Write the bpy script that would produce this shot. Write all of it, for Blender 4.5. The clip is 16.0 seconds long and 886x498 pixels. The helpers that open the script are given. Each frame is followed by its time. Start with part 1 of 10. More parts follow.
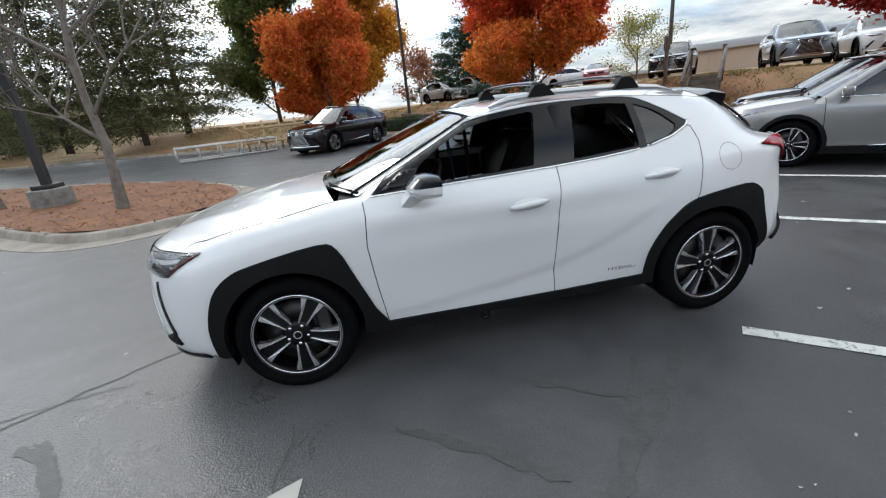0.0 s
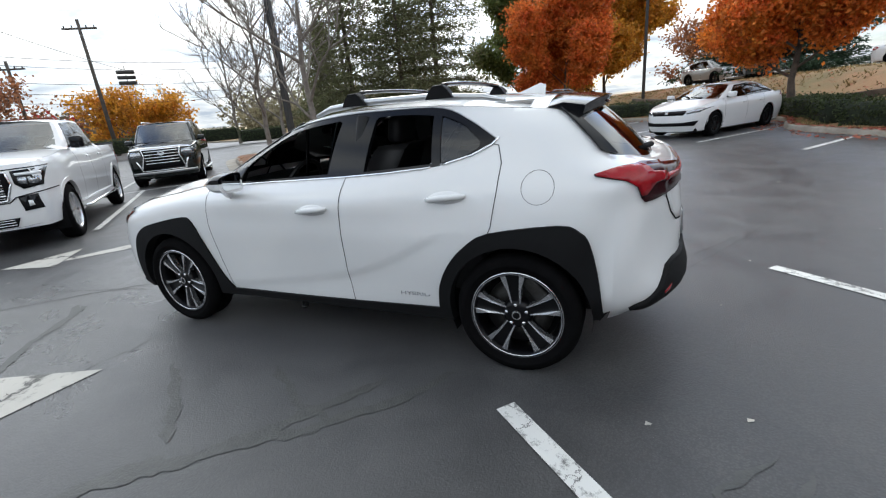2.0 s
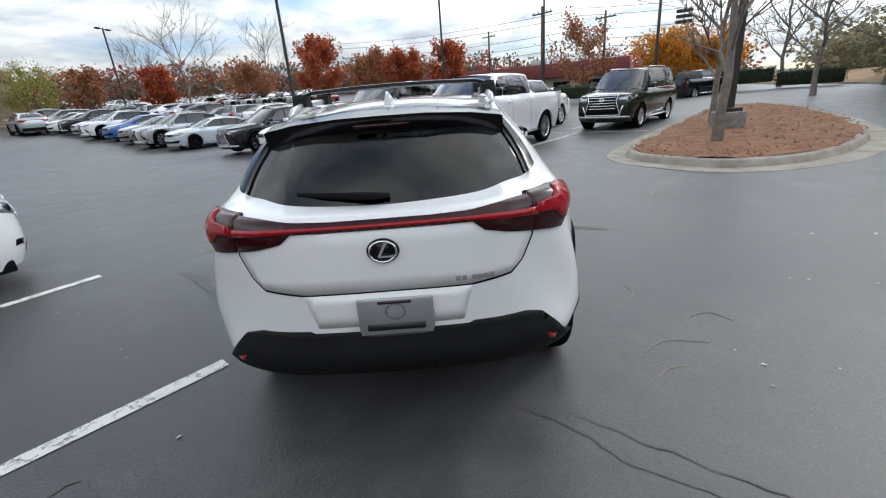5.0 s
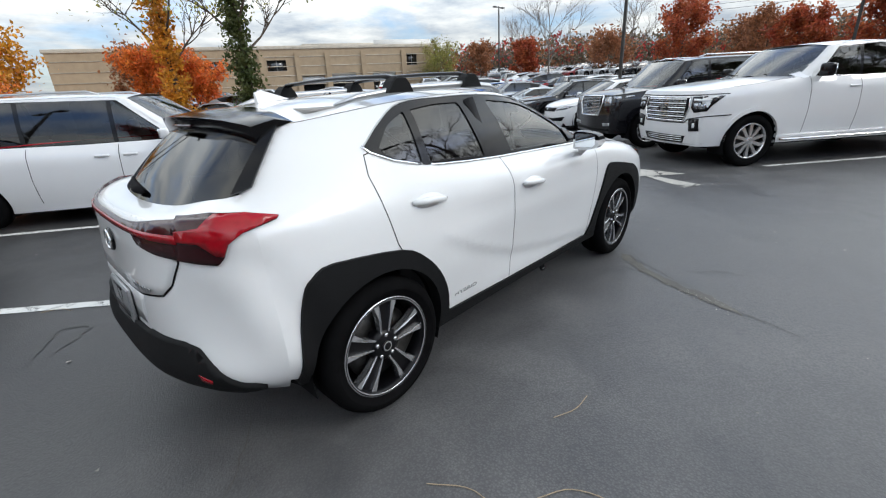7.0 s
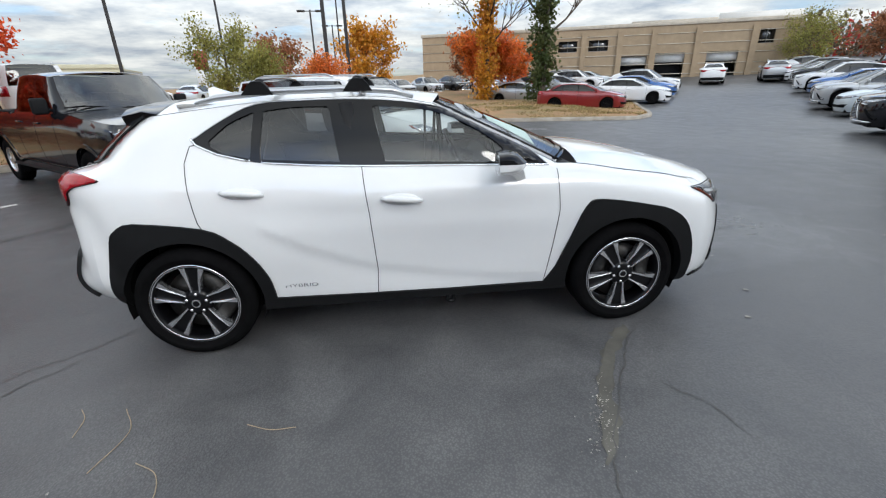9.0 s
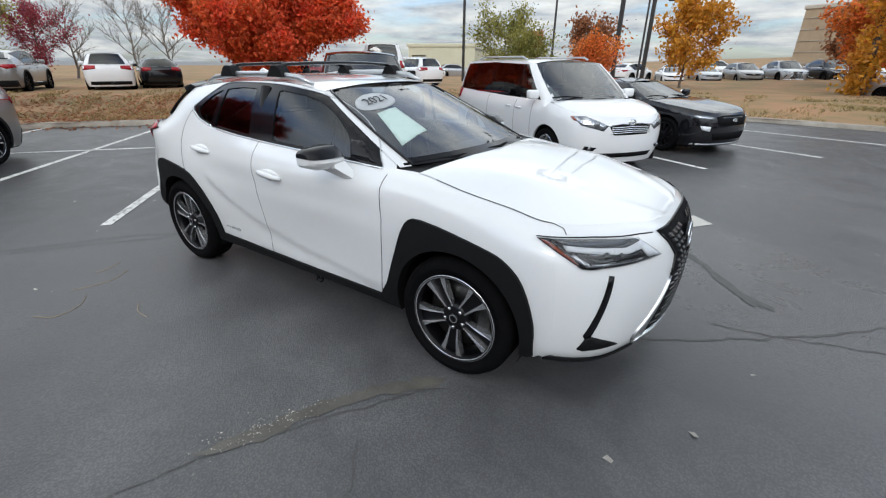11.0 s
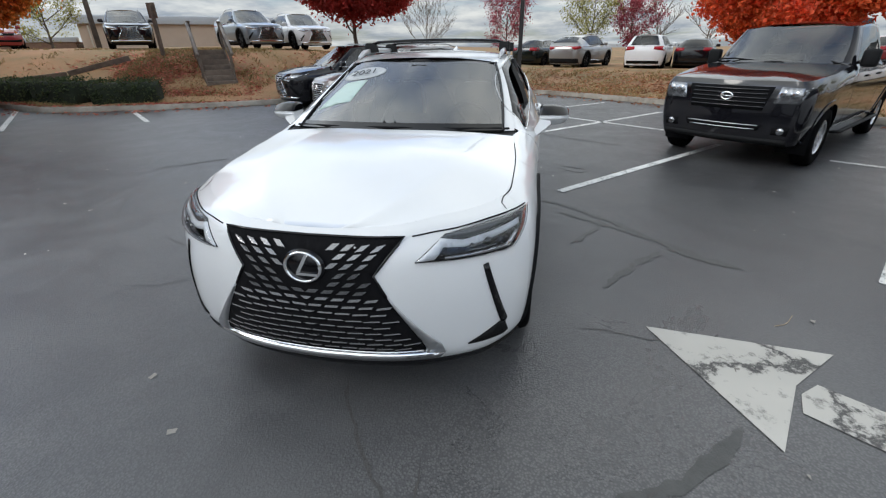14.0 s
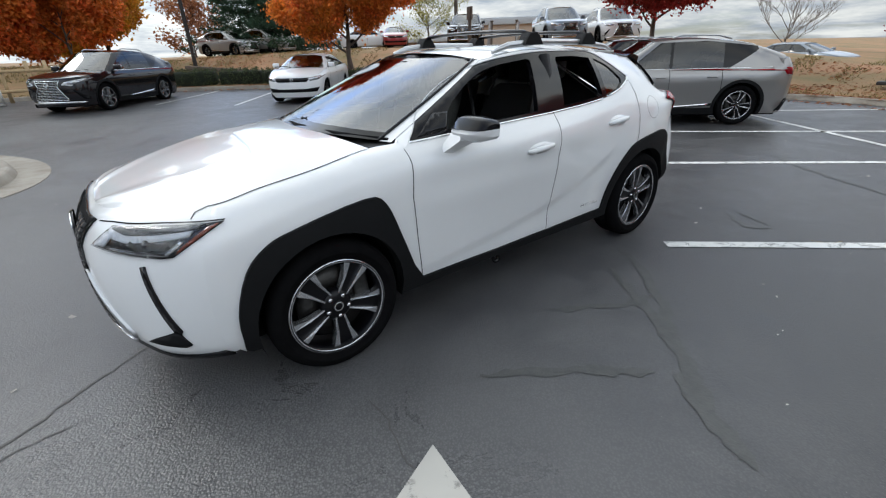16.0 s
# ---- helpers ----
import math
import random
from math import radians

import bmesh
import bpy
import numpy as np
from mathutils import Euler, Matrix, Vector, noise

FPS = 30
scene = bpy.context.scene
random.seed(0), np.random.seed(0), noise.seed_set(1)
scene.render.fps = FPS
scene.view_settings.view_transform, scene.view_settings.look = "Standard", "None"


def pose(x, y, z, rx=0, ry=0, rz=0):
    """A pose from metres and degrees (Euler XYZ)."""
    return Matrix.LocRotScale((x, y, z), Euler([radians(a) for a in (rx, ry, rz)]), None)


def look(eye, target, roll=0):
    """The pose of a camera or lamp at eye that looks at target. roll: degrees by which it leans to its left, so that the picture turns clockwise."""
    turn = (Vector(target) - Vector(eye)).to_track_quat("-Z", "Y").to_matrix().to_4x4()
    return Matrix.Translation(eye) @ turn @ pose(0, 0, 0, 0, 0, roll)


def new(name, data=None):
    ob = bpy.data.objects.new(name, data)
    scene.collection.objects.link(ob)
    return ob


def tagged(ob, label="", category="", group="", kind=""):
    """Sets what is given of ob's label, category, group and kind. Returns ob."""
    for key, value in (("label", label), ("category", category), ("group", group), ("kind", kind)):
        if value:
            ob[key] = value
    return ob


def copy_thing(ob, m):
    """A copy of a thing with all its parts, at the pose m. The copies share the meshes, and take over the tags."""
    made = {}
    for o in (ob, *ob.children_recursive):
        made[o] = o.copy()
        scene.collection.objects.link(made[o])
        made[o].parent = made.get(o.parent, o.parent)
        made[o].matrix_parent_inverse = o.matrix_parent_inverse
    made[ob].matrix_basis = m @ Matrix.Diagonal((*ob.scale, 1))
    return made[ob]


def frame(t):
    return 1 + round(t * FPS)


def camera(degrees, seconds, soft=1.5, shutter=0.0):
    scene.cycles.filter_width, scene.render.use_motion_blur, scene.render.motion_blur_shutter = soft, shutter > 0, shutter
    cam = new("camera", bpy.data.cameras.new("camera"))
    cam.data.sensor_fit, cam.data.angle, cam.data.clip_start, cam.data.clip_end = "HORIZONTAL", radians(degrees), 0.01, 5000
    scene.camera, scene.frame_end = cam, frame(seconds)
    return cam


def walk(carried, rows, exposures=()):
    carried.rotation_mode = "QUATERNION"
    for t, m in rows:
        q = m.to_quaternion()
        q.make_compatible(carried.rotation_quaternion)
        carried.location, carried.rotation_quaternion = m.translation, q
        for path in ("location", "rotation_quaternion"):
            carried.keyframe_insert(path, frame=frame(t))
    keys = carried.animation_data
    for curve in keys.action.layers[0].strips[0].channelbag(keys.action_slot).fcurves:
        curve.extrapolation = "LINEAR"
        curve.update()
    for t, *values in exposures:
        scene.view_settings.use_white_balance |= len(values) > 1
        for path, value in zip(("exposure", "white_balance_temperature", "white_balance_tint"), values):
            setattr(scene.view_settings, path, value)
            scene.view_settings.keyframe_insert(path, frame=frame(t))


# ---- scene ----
cam = camera(91.4, 16.0, soft=1.2)

PATH = [
    (0, (0.804, 3.201, 1.519), (0.506, 1.331, 0.874), -5.9),
    (0.5, (0.137, 3.254, 1.502), (0.129, 1.356, 0.868), -6.24),
    (1, (-0.567, 3.261, 1.485), (-0.302, 1.38, 0.86), -6.15),
    (1.5, (-1.216, 3.123, 1.442), (-0.688, 1.293, 0.833), -5.76),
    (2, (-1.87, 2.927, 1.423), (-1.071, 1.198, 0.811), -5.41),
    (2.5, (-2.377, 2.569, 1.406), (-1.314, 0.998, 0.774), -5.11),
    (3, (-2.878, 2.142, 1.393), (-1.563, 0.779, 0.748), -4.55),
    (3.2, (-3.041, 1.936, 1.436), (-1.631, 0.682, 0.774), -4.5),
    (5.3, (-3.564, -0.583, 1.491), (-1.698, -0.345, 0.814), -4.43),
    (5.5, (-3.479, -0.815, 1.5), (-1.639, -0.416, 0.824), -4.39),
    (6, (-3.173, -1.348, 1.476), (-1.449, -0.595, 0.8), -4.08),
    (6.5, (-2.848, -1.9, 1.477), (-1.292, -0.845, 0.795), -3.69),
    (7, (-2.404, -2.342, 1.486), (-1.059, -1.036, 0.792), -3.08),
    (7.5, (-1.923, -2.738, 1.479), (-0.821, -1.226, 0.774), -2.52),
    (8, (-1.367, -2.996, 1.494), (-0.543, -1.318, 0.783), -2.21),
    (8.5, (-0.788, -3.173, 1.511), (-0.265, -1.383, 0.789), -1.52),
    (8.7, (-0.504, -3.222, 1.523), (-0.111, -1.399, 0.799), -1.51),
    (10.8, (2.172, -2.674, 1.55), (1.249, -1.085, 0.763), 0.48),
    (11, (2.371, -2.532, 1.586), (1.339, -1.013, 0.793), 0.49),
    (11.5, (2.81, -2.096, 1.591), (1.515, -0.802, 0.785), 0.34),
    (12, (3.234, -1.593, 1.588), (1.712, -0.583, 0.773), 0.06),
    (12.5, (3.5, -0.987, 1.575), (1.813, -0.308, 0.746), 0.06),
    (13, (3.703, -0.341, 1.559), (1.919, -0.012, 0.719), -0.13),
    (13.5, (3.723, 0.279, 1.547), (1.913, 0.253, 0.697), -0.48),
    (14, (3.614, 0.852, 1.541), (1.844, 0.482, 0.687), -0.79),
    (14.5, (3.374, 1.429, 1.526), (1.699, 0.738, 0.679), -1.16),
    (15, (2.994, 1.926, 1.528), (1.475, 0.94, 0.68), -1.19),
    (15.5, (2.527, 2.362, 1.501), (1.209, 1.115, 0.66), -1.87),
    (16, (1.988, 2.661, 1.483), (0.907, 1.204, 0.641), -1.76),
]
GAPS = [
    (3.62, (-3.389, 1.504, 1.451), (-1.783, 0.477, 0.779), -4.308),
    (4.04, (-3.625, 0.994, 1.467), (-1.863, 0.256, 0.791), -4.356),
    (4.46, (-3.741, 0.449, 1.48), (-1.872, 0.033, 0.804), -4.5),
    (4.88, (-3.724, -0.091, 1.488), (-1.816, -0.173, 0.814), -4.596),
    (9.12, (0.045, -3.308, 1.534), (0.171, -1.425, 0.8), -1.004),
    (9.54, (0.626, -3.295, 1.533), (0.478, -1.406, 0.787), -0.436),
    (9.96, (1.201, -3.185, 1.53), (0.78, -1.342, 0.771), 0.084),
    (10.38, (1.729, -2.978, 1.533), (1.047, -1.235, 0.76), 0.436),
]
walk(cam, [(t, look(eye, target, roll)) for t, eye, target, roll in sorted(PATH + GAPS)], [(0.0, 1.03), (3.0, 1.06), (5.5, 0.94), (8.7, 0.98), (11.0, 0.83), (13.5, 0.74), (16.0, 0.95)])

# world: bright broken overcast with a veiled sun
SUN_EL, SUN_AZ = 36.0, -62.0
world = bpy.data.worlds.new("sky")
scene.world = world
world.use_nodes = True
wn, wl = world.node_tree.nodes, world.node_tree.links
wn.clear()


def wnode(kind, **values):
    n = wn.new(kind)
    for k, v in values.items():
        n.inputs[k].default_value = v
    return n


w_out = wn.new("ShaderNodeOutputWorld")
w_bg = wnode("ShaderNodeBackground", Strength=1.0)
w_sky = wn.new("ShaderNodeTexSky")
w_sky.sky_type, w_sky.sun_disc = "NISHITA", False
w_sky.sun_elevation, w_sky.sun_rotation = radians(SUN_EL), radians(90 - SUN_AZ)
w_scale = wn.new("ShaderNodeMix")
w_scale.data_type, w_scale.blend_type = "RGBA", "MULTIPLY"
w_scale.inputs[0].default_value = 1.0
w_scale.inputs[7].default_value = (0.122, 0.135, 0.158, 1)
w_co = wn.new("ShaderNodeTexCoord")
w_sep = wn.new("ShaderNodeSeparateXYZ")
w_flat = wnode("ShaderNodeMath")
w_flat.operation = "ADD"
w_flat.inputs[1].default_value = 0.14
w_dx, w_dy = wn.new("ShaderNodeMath"), wn.new("ShaderNodeMath")
w_dx.operation = w_dy.operation = "DIVIDE"
w_join = wn.new("ShaderNodeCombineXYZ")
w_noise = wnode("ShaderNodeTexNoise", Scale=0.85, Detail=9.0, Roughness=0.56, Distortion=0.35)
w_ramp = wn.new("ShaderNodeValToRGB")
w_ramp.color_ramp.elements[0].position, w_ramp.color_ramp.elements[1].position = 0.34, 0.50
w_noise2 = wnode("ShaderNodeTexNoise", Scale=1.7, Detail=7.0, Roughness=0.6)
w_cloud = wn.new("ShaderNodeValToRGB")
w_cloud.color_ramp.elements[0].position, w_cloud.color_ramp.elements[1].position = 0.34, 0.66
w_cloud.color_ramp.elements[0].color = (0.415, 0.485, 0.57, 1)
w_cloud.color_ramp.elements[1].color = (0.96, 0.99, 0.972, 1)
w_mix = wn.new("ShaderNodeMix")
w_mix.data_type = "RGBA"
wl.new(w_co.outputs["Generated"], w_sep.inputs[0])
wl.new(w_sep.outputs[2], w_flat.inputs[0])
wl.new(w_sep.outputs[0], w_dx.inputs[0])
wl.new(w_flat.outputs[0], w_dx.inputs[1])
wl.new(w_sep.outputs[1], w_dy.inputs[0])
wl.new(w_flat.outputs[0], w_dy.inputs[1])
wl.new(w_dx.outputs[0], w_join.inputs[0])
wl.new(w_dy.outputs[0], w_join.inputs[1])
wl.new(w_join.outputs[0], w_noise.inputs["Vector"])
wl.new(w_join.outputs[0], w_noise2.inputs["Vector"])
wl.new(w_noise.outputs[0], w_ramp.inputs[0])
wl.new(w_noise2.outputs[0], w_cloud.inputs[0])
wl.new(w_sky.outputs[0], w_scale.inputs[6])
wl.new(w_ramp.outputs[0], w_mix.inputs[0])
wl.new(w_scale.outputs[2], w_mix.inputs[6])
wl.new(w_cloud.outputs[0], w_mix.inputs[7])
# the cloud is brightest round the hidden sun
w_dot = wn.new("ShaderNodeVectorMath")
w_dot.operation = "DOT_PRODUCT"
w_dot.inputs[1].default_value = (math.cos(radians(SUN_EL)) * math.cos(radians(SUN_AZ)), math.cos(radians(SUN_EL)) * math.sin(radians(SUN_AZ)), math.sin(radians(SUN_EL)))
w_glow = wn.new("ShaderNodeMapRange")
w_glow.interpolation_type = "SMOOTHSTEP"
w_glow.inputs[1].default_value, w_glow.inputs[2].default_value = 0.1, 1.0
w_glow.inputs[3].default_value, w_glow.inputs[4].default_value = 0.97, 1.42
w_lit = wn.new("ShaderNodeVectorMath")
w_lit.operation = "SCALE"
wl.new(w_co.outputs["Generated"], w_dot.inputs[0])
wl.new(w_dot.outputs["Value"], w_glow.inputs[0])
# sky gain by height: bright band added out of view for upright faces, dimmer overhead
w_high = wn.new("ShaderNodeValToRGB")
w_high.color_ramp.interpolation = "EASE"
for k, (f, v) in enumerate(((0.02, 0.46), (0.24, 0.82), (0.46, 1.42), (0.74, 0.90), (1.0, 0.52))):
    e = w_high.color_ramp.elements[k] if k < 2 else w_high.color_ramp.elements.new(f)
    e.position, e.color = f, (v, v, v, 1)
w_all = wn.new("ShaderNodeMath")
w_all.operation = "MULTIPLY"
wl.new(w_sep.outputs[2], w_high.inputs[0])
wl.new(w_high.outputs[0], w_all.inputs[0])
wl.new(w_glow.outputs[0], w_all.inputs[1])
wl.new(w_mix.outputs[2], w_lit.inputs[0])
wl.new(w_all.outputs[0], w_lit.inputs["Scale"])
wl.new(w_lit.outputs[0], w_bg.inputs[0])
wl.new(w_bg.outputs[0], w_out.inputs[0])

sun = new("sun", bpy.data.lights.new("sun", "SUN"))
sun.data.energy, sun.data.angle, sun.data.color = 0.52, radians(18), (1.0, 0.97, 0.93)
_sd = Vector((math.cos(radians(SUN_EL)) * math.cos(radians(SUN_AZ)), math.cos(radians(SUN_EL)) * math.sin(radians(SUN_AZ)), math.sin(radians(SUN_EL))))
sun.matrix_world = look(_sd * 60, (0, 0, 0))

# ---- materials ----
MATS = {}


def mat(name, color, rough=0.5, metal=0.0, vary=0.0, scale=8.0, bump=0.0, bump_scale=60.0, color2=None, coat=0.0, alpha_glass=None, spec=0.5, emit=0.0, rand=0.0, island=0.0):
    """A principled material: colour with noise at two scales, fine relief, optional clear coat."""
    if name in MATS:
        return MATS[name]
    m = bpy.data.materials.new(name)
    m.use_nodes = True
    nt = m.node_tree
    b = nt.nodes["Principled BSDF"]
    b.inputs["Base Color"].default_value = (*color, 1)
    b.inputs["Roughness"].default_value, b.inputs["Metallic"].default_value = rough, metal
    b.inputs["Coat Weight"].default_value, b.inputs["Coat Roughness"].default_value = coat, 0.03
    b.inputs["Specular IOR Level"].default_value = spec
    if emit:
        b.inputs["Emission Color"].default_value, b.inputs["Emission Strength"].default_value = (*color, 1), emit
    co = nt.nodes.new("ShaderNodeTexCoord")
    if vary or color2 or rand or island:
        n1 = nt.nodes.new("ShaderNodeTexNoise")
        n1.inputs["Scale"].default_value, n1.inputs["Detail"].default_value, n1.inputs["Roughness"].default_value = scale, 8.0, 0.65
        nt.links.new(co.outputs["Object"], n1.inputs["Vector"])
        mx = nt.nodes.new("ShaderNodeMix")
        mx.data_type = "RGBA"
        c2 = color2 or tuple(c * (1 - vary) for c in color)
        mx.inputs[6].default_value, mx.inputs[7].default_value = (*color, 1), (*c2, 1)
        rp = nt.nodes.new("ShaderNodeMapRange")
        rp.inputs[1].default_value, rp.inputs[2].default_value = 0.35, 0.65
        nt.links.new(n1.outputs[0], rp.inputs[0])
        nt.links.new(rp.outputs[0], mx.inputs[0])
        out = mx.outputs[2]
        if rand or island:
            hsv = nt.nodes.new("ShaderNodeHueSaturation")
            src = nt.nodes.new("ShaderNodeNewGeometry" if island else "ShaderNodeObjectInfo")
            sock = src.outputs["Random Per Island" if island else "Random"]
            amount = island or rand
            mr = nt.nodes.new("ShaderNodeMapRange")
            mr.inputs[3].default_value, mr.inputs[4].default_value = 1 - amount, 1 + amount
            nt.links.new(sock, mr.inputs[0])
            nt.links.new(mr.outputs[0], hsv.inputs["Value"])
            nt.links.new(out, hsv.inputs["Color"])
            out = hsv.outputs[0]
        nt.links.new(out, b.inputs["Base Color"])
    if bump:
        n2 = nt.nodes.new("ShaderNodeTexNoise")
        n2.inputs["Scale"].default_value, n2.inputs["Detail"].default_value = bump_scale, 5.0
        nt.links.new(co.outputs["Object"], n2.inputs["Vector"])
        bp = nt.nodes.new("ShaderNodeBump")
        bp.inputs["Strength"].default_value, bp.inputs["Distance"].default_value = bump, 0.01
        nt.links.new(n2.outputs[0], bp.inputs["Height"])
        nt.links.new(bp.outputs[0], b.inputs["Normal"])
    MATS[name] = m
    return m


def glass(name, tint=(0.8, 0.85, 0.85), clear=0.7, rough=0.02, index=2.0):
    """Thin sheet glass: a tinted see-through part and a mirror-like part that grows at glancing angles."""
    m = bpy.data.materials.new(name)
    m.use_nodes = True
    nt = m.node_tree
    nt.nodes.clear()
    o = nt.nodes.new("ShaderNodeOutputMaterial")
    tr = nt.nodes.new("ShaderNodeBsdfTransparent")
    tr.inputs[0].default_value = (*[c * clear for c in tint], 1)
    gl = nt.nodes.new("ShaderNodeBsdfGlossy")
    gl.inputs["Roughness"].default_value = rough
    fr = nt.nodes.new("ShaderNodeFresnel")
    fr.inputs[0].default_value = index
    mx = nt.nodes.new("ShaderNodeMixShader")
    nt.links.new(fr.outputs[0], mx.inputs[0])
    nt.links.new(tr.outputs[0], mx.inputs[1])
    nt.links.new(gl.outputs[0], mx.inputs[2])
    nt.links.new(mx.outputs[0], o.inputs[0])
    MATS[name] = m
    return m


def paint(name, color, rough=0.28, metal=0.0, flake=0.0):
    return mat(name, color, rough=rough, metal=metal, coat=1.0, vary=0.03, scale=1.3, bump=flake, bump_scale=900.0)


PEARL = paint("pearl white paint", (0.70, 0.71, 0.712), rough=0.30)
WHITE = paint("white paint", (0.70, 0.705, 0.71))
BLACK = mat("black paint", (0.006, 0.006, 0.008), rough=0.12, coat=0.5, spec=0.3, vary=0.03, scale=1.3)
NAVY = mat("dark green-black paint", (0.004, 0.007, 0.006), rough=0.12, coat=0.5, spec=0.3, vary=0.03, scale=1.3)
SILVER = paint("silver paint", (0.42, 0.43, 0.44), metal=0.6)
GREY = paint("nickel grey paint", (0.26, 0.255, 0.25), metal=0.55)
RED = paint("red paint", (0.22, 0.012, 0.015), metal=0.2)
BLUE = paint("blue paint", (0.03, 0.12, 0.36), metal=0.3)
SLATE = paint("blue-grey paint", (0.17, 0.20, 0.23), metal=0.5)
PALE = paint("pale blue-silver paint", (0.52, 0.57, 0.60), metal=0.3)
CLAD = mat("grained dark plastic", (0.008, 0.0083, 0.009), rough=0.65, spec=0.15, vary=0.25, scale=5, bump=0.12, bump_scale=700)
GLOSSK = mat("gloss black trim", (0.004, 0.004, 0.005), rough=0.12, spec=0.3)
MATTK = mat("matt black lining", (0.008, 0.008, 0.009), rough=0.85, spec=0.08, vary=0.3, scale=20)
RUBBER = mat("tyre rubber", (0.006, 0.006, 0.0064), rough=0.85, spec=0.03, vary=0.35, scale=14, bump=0.15, bump_scale=180)
ALLOY = mat("machined alloy", (0.60, 0.61, 0.63), rough=0.26, metal=0.9, vary=0.08, scale=30)
ALLOYK = mat("dark painted alloy", (0.004, 0.004, 0.005), rough=0.3, spec=0.2, coat=0.05)
CHROME = mat("chrome", (0.78, 0.79, 0.80), rough=0.07, metal=1.0)
SATIN = mat("satin silver trim", (0.48, 0.49, 0.50), rough=0.32, metal=0.9)
STEEL = mat("brake steel", (0.07, 0.068, 0.065), rough=0.5, metal=0.9, vary=0.3, scale=40)
REDLENS = mat("red lens", (0.32, 0.003, 0.010), rough=0.2, spec=0.3, coat=0.3, vary=0.25, scale=30)
DARKLENS = mat("smoked red lens", (0.030, 0.0015, 0.004), rough=0.2, spec=0.3, coat=0.25, vary=0.3, scale=30)
AMBER = mat("amber reflector", (0.26, 0.035, 0.008), rough=0.12, coat=1.0, vary=0.3, scale=60)
LAMPIN = mat("lamp reflector", (0.55, 0.57, 0.60), rough=0.15, metal=0.9, vary=0.5, scale=25)
LAMPLED = mat("white light guide", (0.80, 0.82, 0.84), rough=0.2, vary=0.1, scale=20)
LENS = glass("clear lamp lens", (0.97, 0.98, 1.0), 0.95, index=1.45)
SCREEN = glass("windscreen glass", (0.66, 0.80, 0.80), 0.55, index=3.0)
SIDEGL = glass("side glass", (0.72, 0.80, 0.78), 0.66, index=1.75)
DARKGL = glass("privacy glass", (0.35, 0.38, 0.38), 0.30, index=1.75)
FARGL = mat("dark car glass", (0.012, 0.014, 0.016), rough=0.04, coat=0.8)
LEATHER = mat("black leather", (0.014, 0.014, 0.015), rough=0.45, spec=0.25, vary=0.3, scale=12, bump=0.2, bump_scale=120)
TRIMK = mat("interior plastic", (0.016, 0.016, 0.017), rough=0.6, spec=0.2, vary=0.2, scale=12)
PAPER = mat("pale green paper", (0.45, 0.57, 0.53), rough=0.7, vary=0.06, scale=40)
STICK = mat("white sticker film", (0.40, 0.42, 0.43), rough=0.4, vary=0.05, scale=30)
INK = mat("black print", (0.012, 0.012, 0.014), rough=0.5)
PLATEM = mat("dull plate metal", (0.30, 0.31, 0.32), rough=0.4, metal=0.5, vary=0.1, scale=30)

# ---- mesh tools ----
from mathutils.bvhtree import BVHTree
from mathutils.geometry import delaunay_2d_cdt


def thing(name, m, label, category, group="", kind=""):
    ob = new(name)
    ob.empty_display_size = 0.2
    ob.matrix_world = m
    return tagged(ob, label, category, group, kind)


def part(name, bm, material, parent=None, label="", smooth=True, angle=None):
    """Links a bmesh as one mesh object under a thing or under a part."""
    me = bpy.data.meshes.new(name)
    bmesh.ops.recalc_face_normals(bm, faces=bm.faces[:])
    if smooth:
        for f in bm.faces:
            f.smooth = True
        if angle:
            for e in bm.edges:
                if len(e.link_faces) == 2 and e.calc_face_angle(0) > radians(angle):
                    e.smooth = False
    bm.to_mesh(me)
    bm.free()
    for m in material if isinstance(material, (list, tuple)) else [material]:
        me.materials.append(m)
    ob = new(name, me)
    if parent:
        ob.parent = parent
    if label:
        ob["label"] = label
    return ob


def solid(name, bm, material, label, category, group="", kind="", smooth=True, angle=40):
    return tagged(part(name, bm, material, None, "", smooth, angle), label, category, group, kind)


def share(name, me, parent, m):
    ob = new(name, me)
    ob.parent = parent
    ob.matrix_basis = m
    return ob


def add_box(bm, size, m=Matrix(), bevel=0.0, seg=2):
    r = bmesh.ops.create_cube(bm, size=1.0, matrix=m @ Matrix.Diagonal((*size, 1)))
    if bevel:
        es = list({e for v in r["verts"] for e in v.link_edges})
        bmesh.ops.bevel(bm, geom=es, offset=bevel, segments=seg, affect="EDGES", profile=0.5)
    return bm


def box(size, m=Matrix(), bevel=0.0, seg=2):
    return add_box(bmesh.new(), size, m, bevel, seg)


def add_rings(bm, rings, closed=True, caps=(True, True)):
    """Joins rings of points of equal count into a skin."""
    rows = [[bm.verts.new(p) for p in ring] for ring in rings]
    n = len(rows[0])
    for a, b in zip(rows, rows[1:]):
        for i in range(n if closed else n - 1):
            j = (i + 1) % n
            bm.faces.new((a[i], a[j], b[j], b[i]))
    if closed and caps[0]:
        bm.faces.new(rows[0][::-1])
    if closed and caps[1]:
        bm.faces.new(rows[-1])
    return bm


def lathe(profile, seg=32, m=Matrix(), closed_profile=False):
    """Turns a profile of (radius, along) about the y axis."""
    bm = bmesh.new()
    rows = []
    for k in range(seg):
        a = 2 * math.pi * k / seg
        rows.append([bm.verts.new(m @ Vector((r * math.cos(a), y, r * math.sin(a)))) for r, y in profile])
    n = len(profile)
    for k in range(seg):
        a, b = rows[k], rows[(k + 1) % seg]
        for i in range(n if closed_profile else n - 1):
            j = (i + 1) % n
            bm.faces.new((a[i], a[j], b[j], b[i]))
    return bm


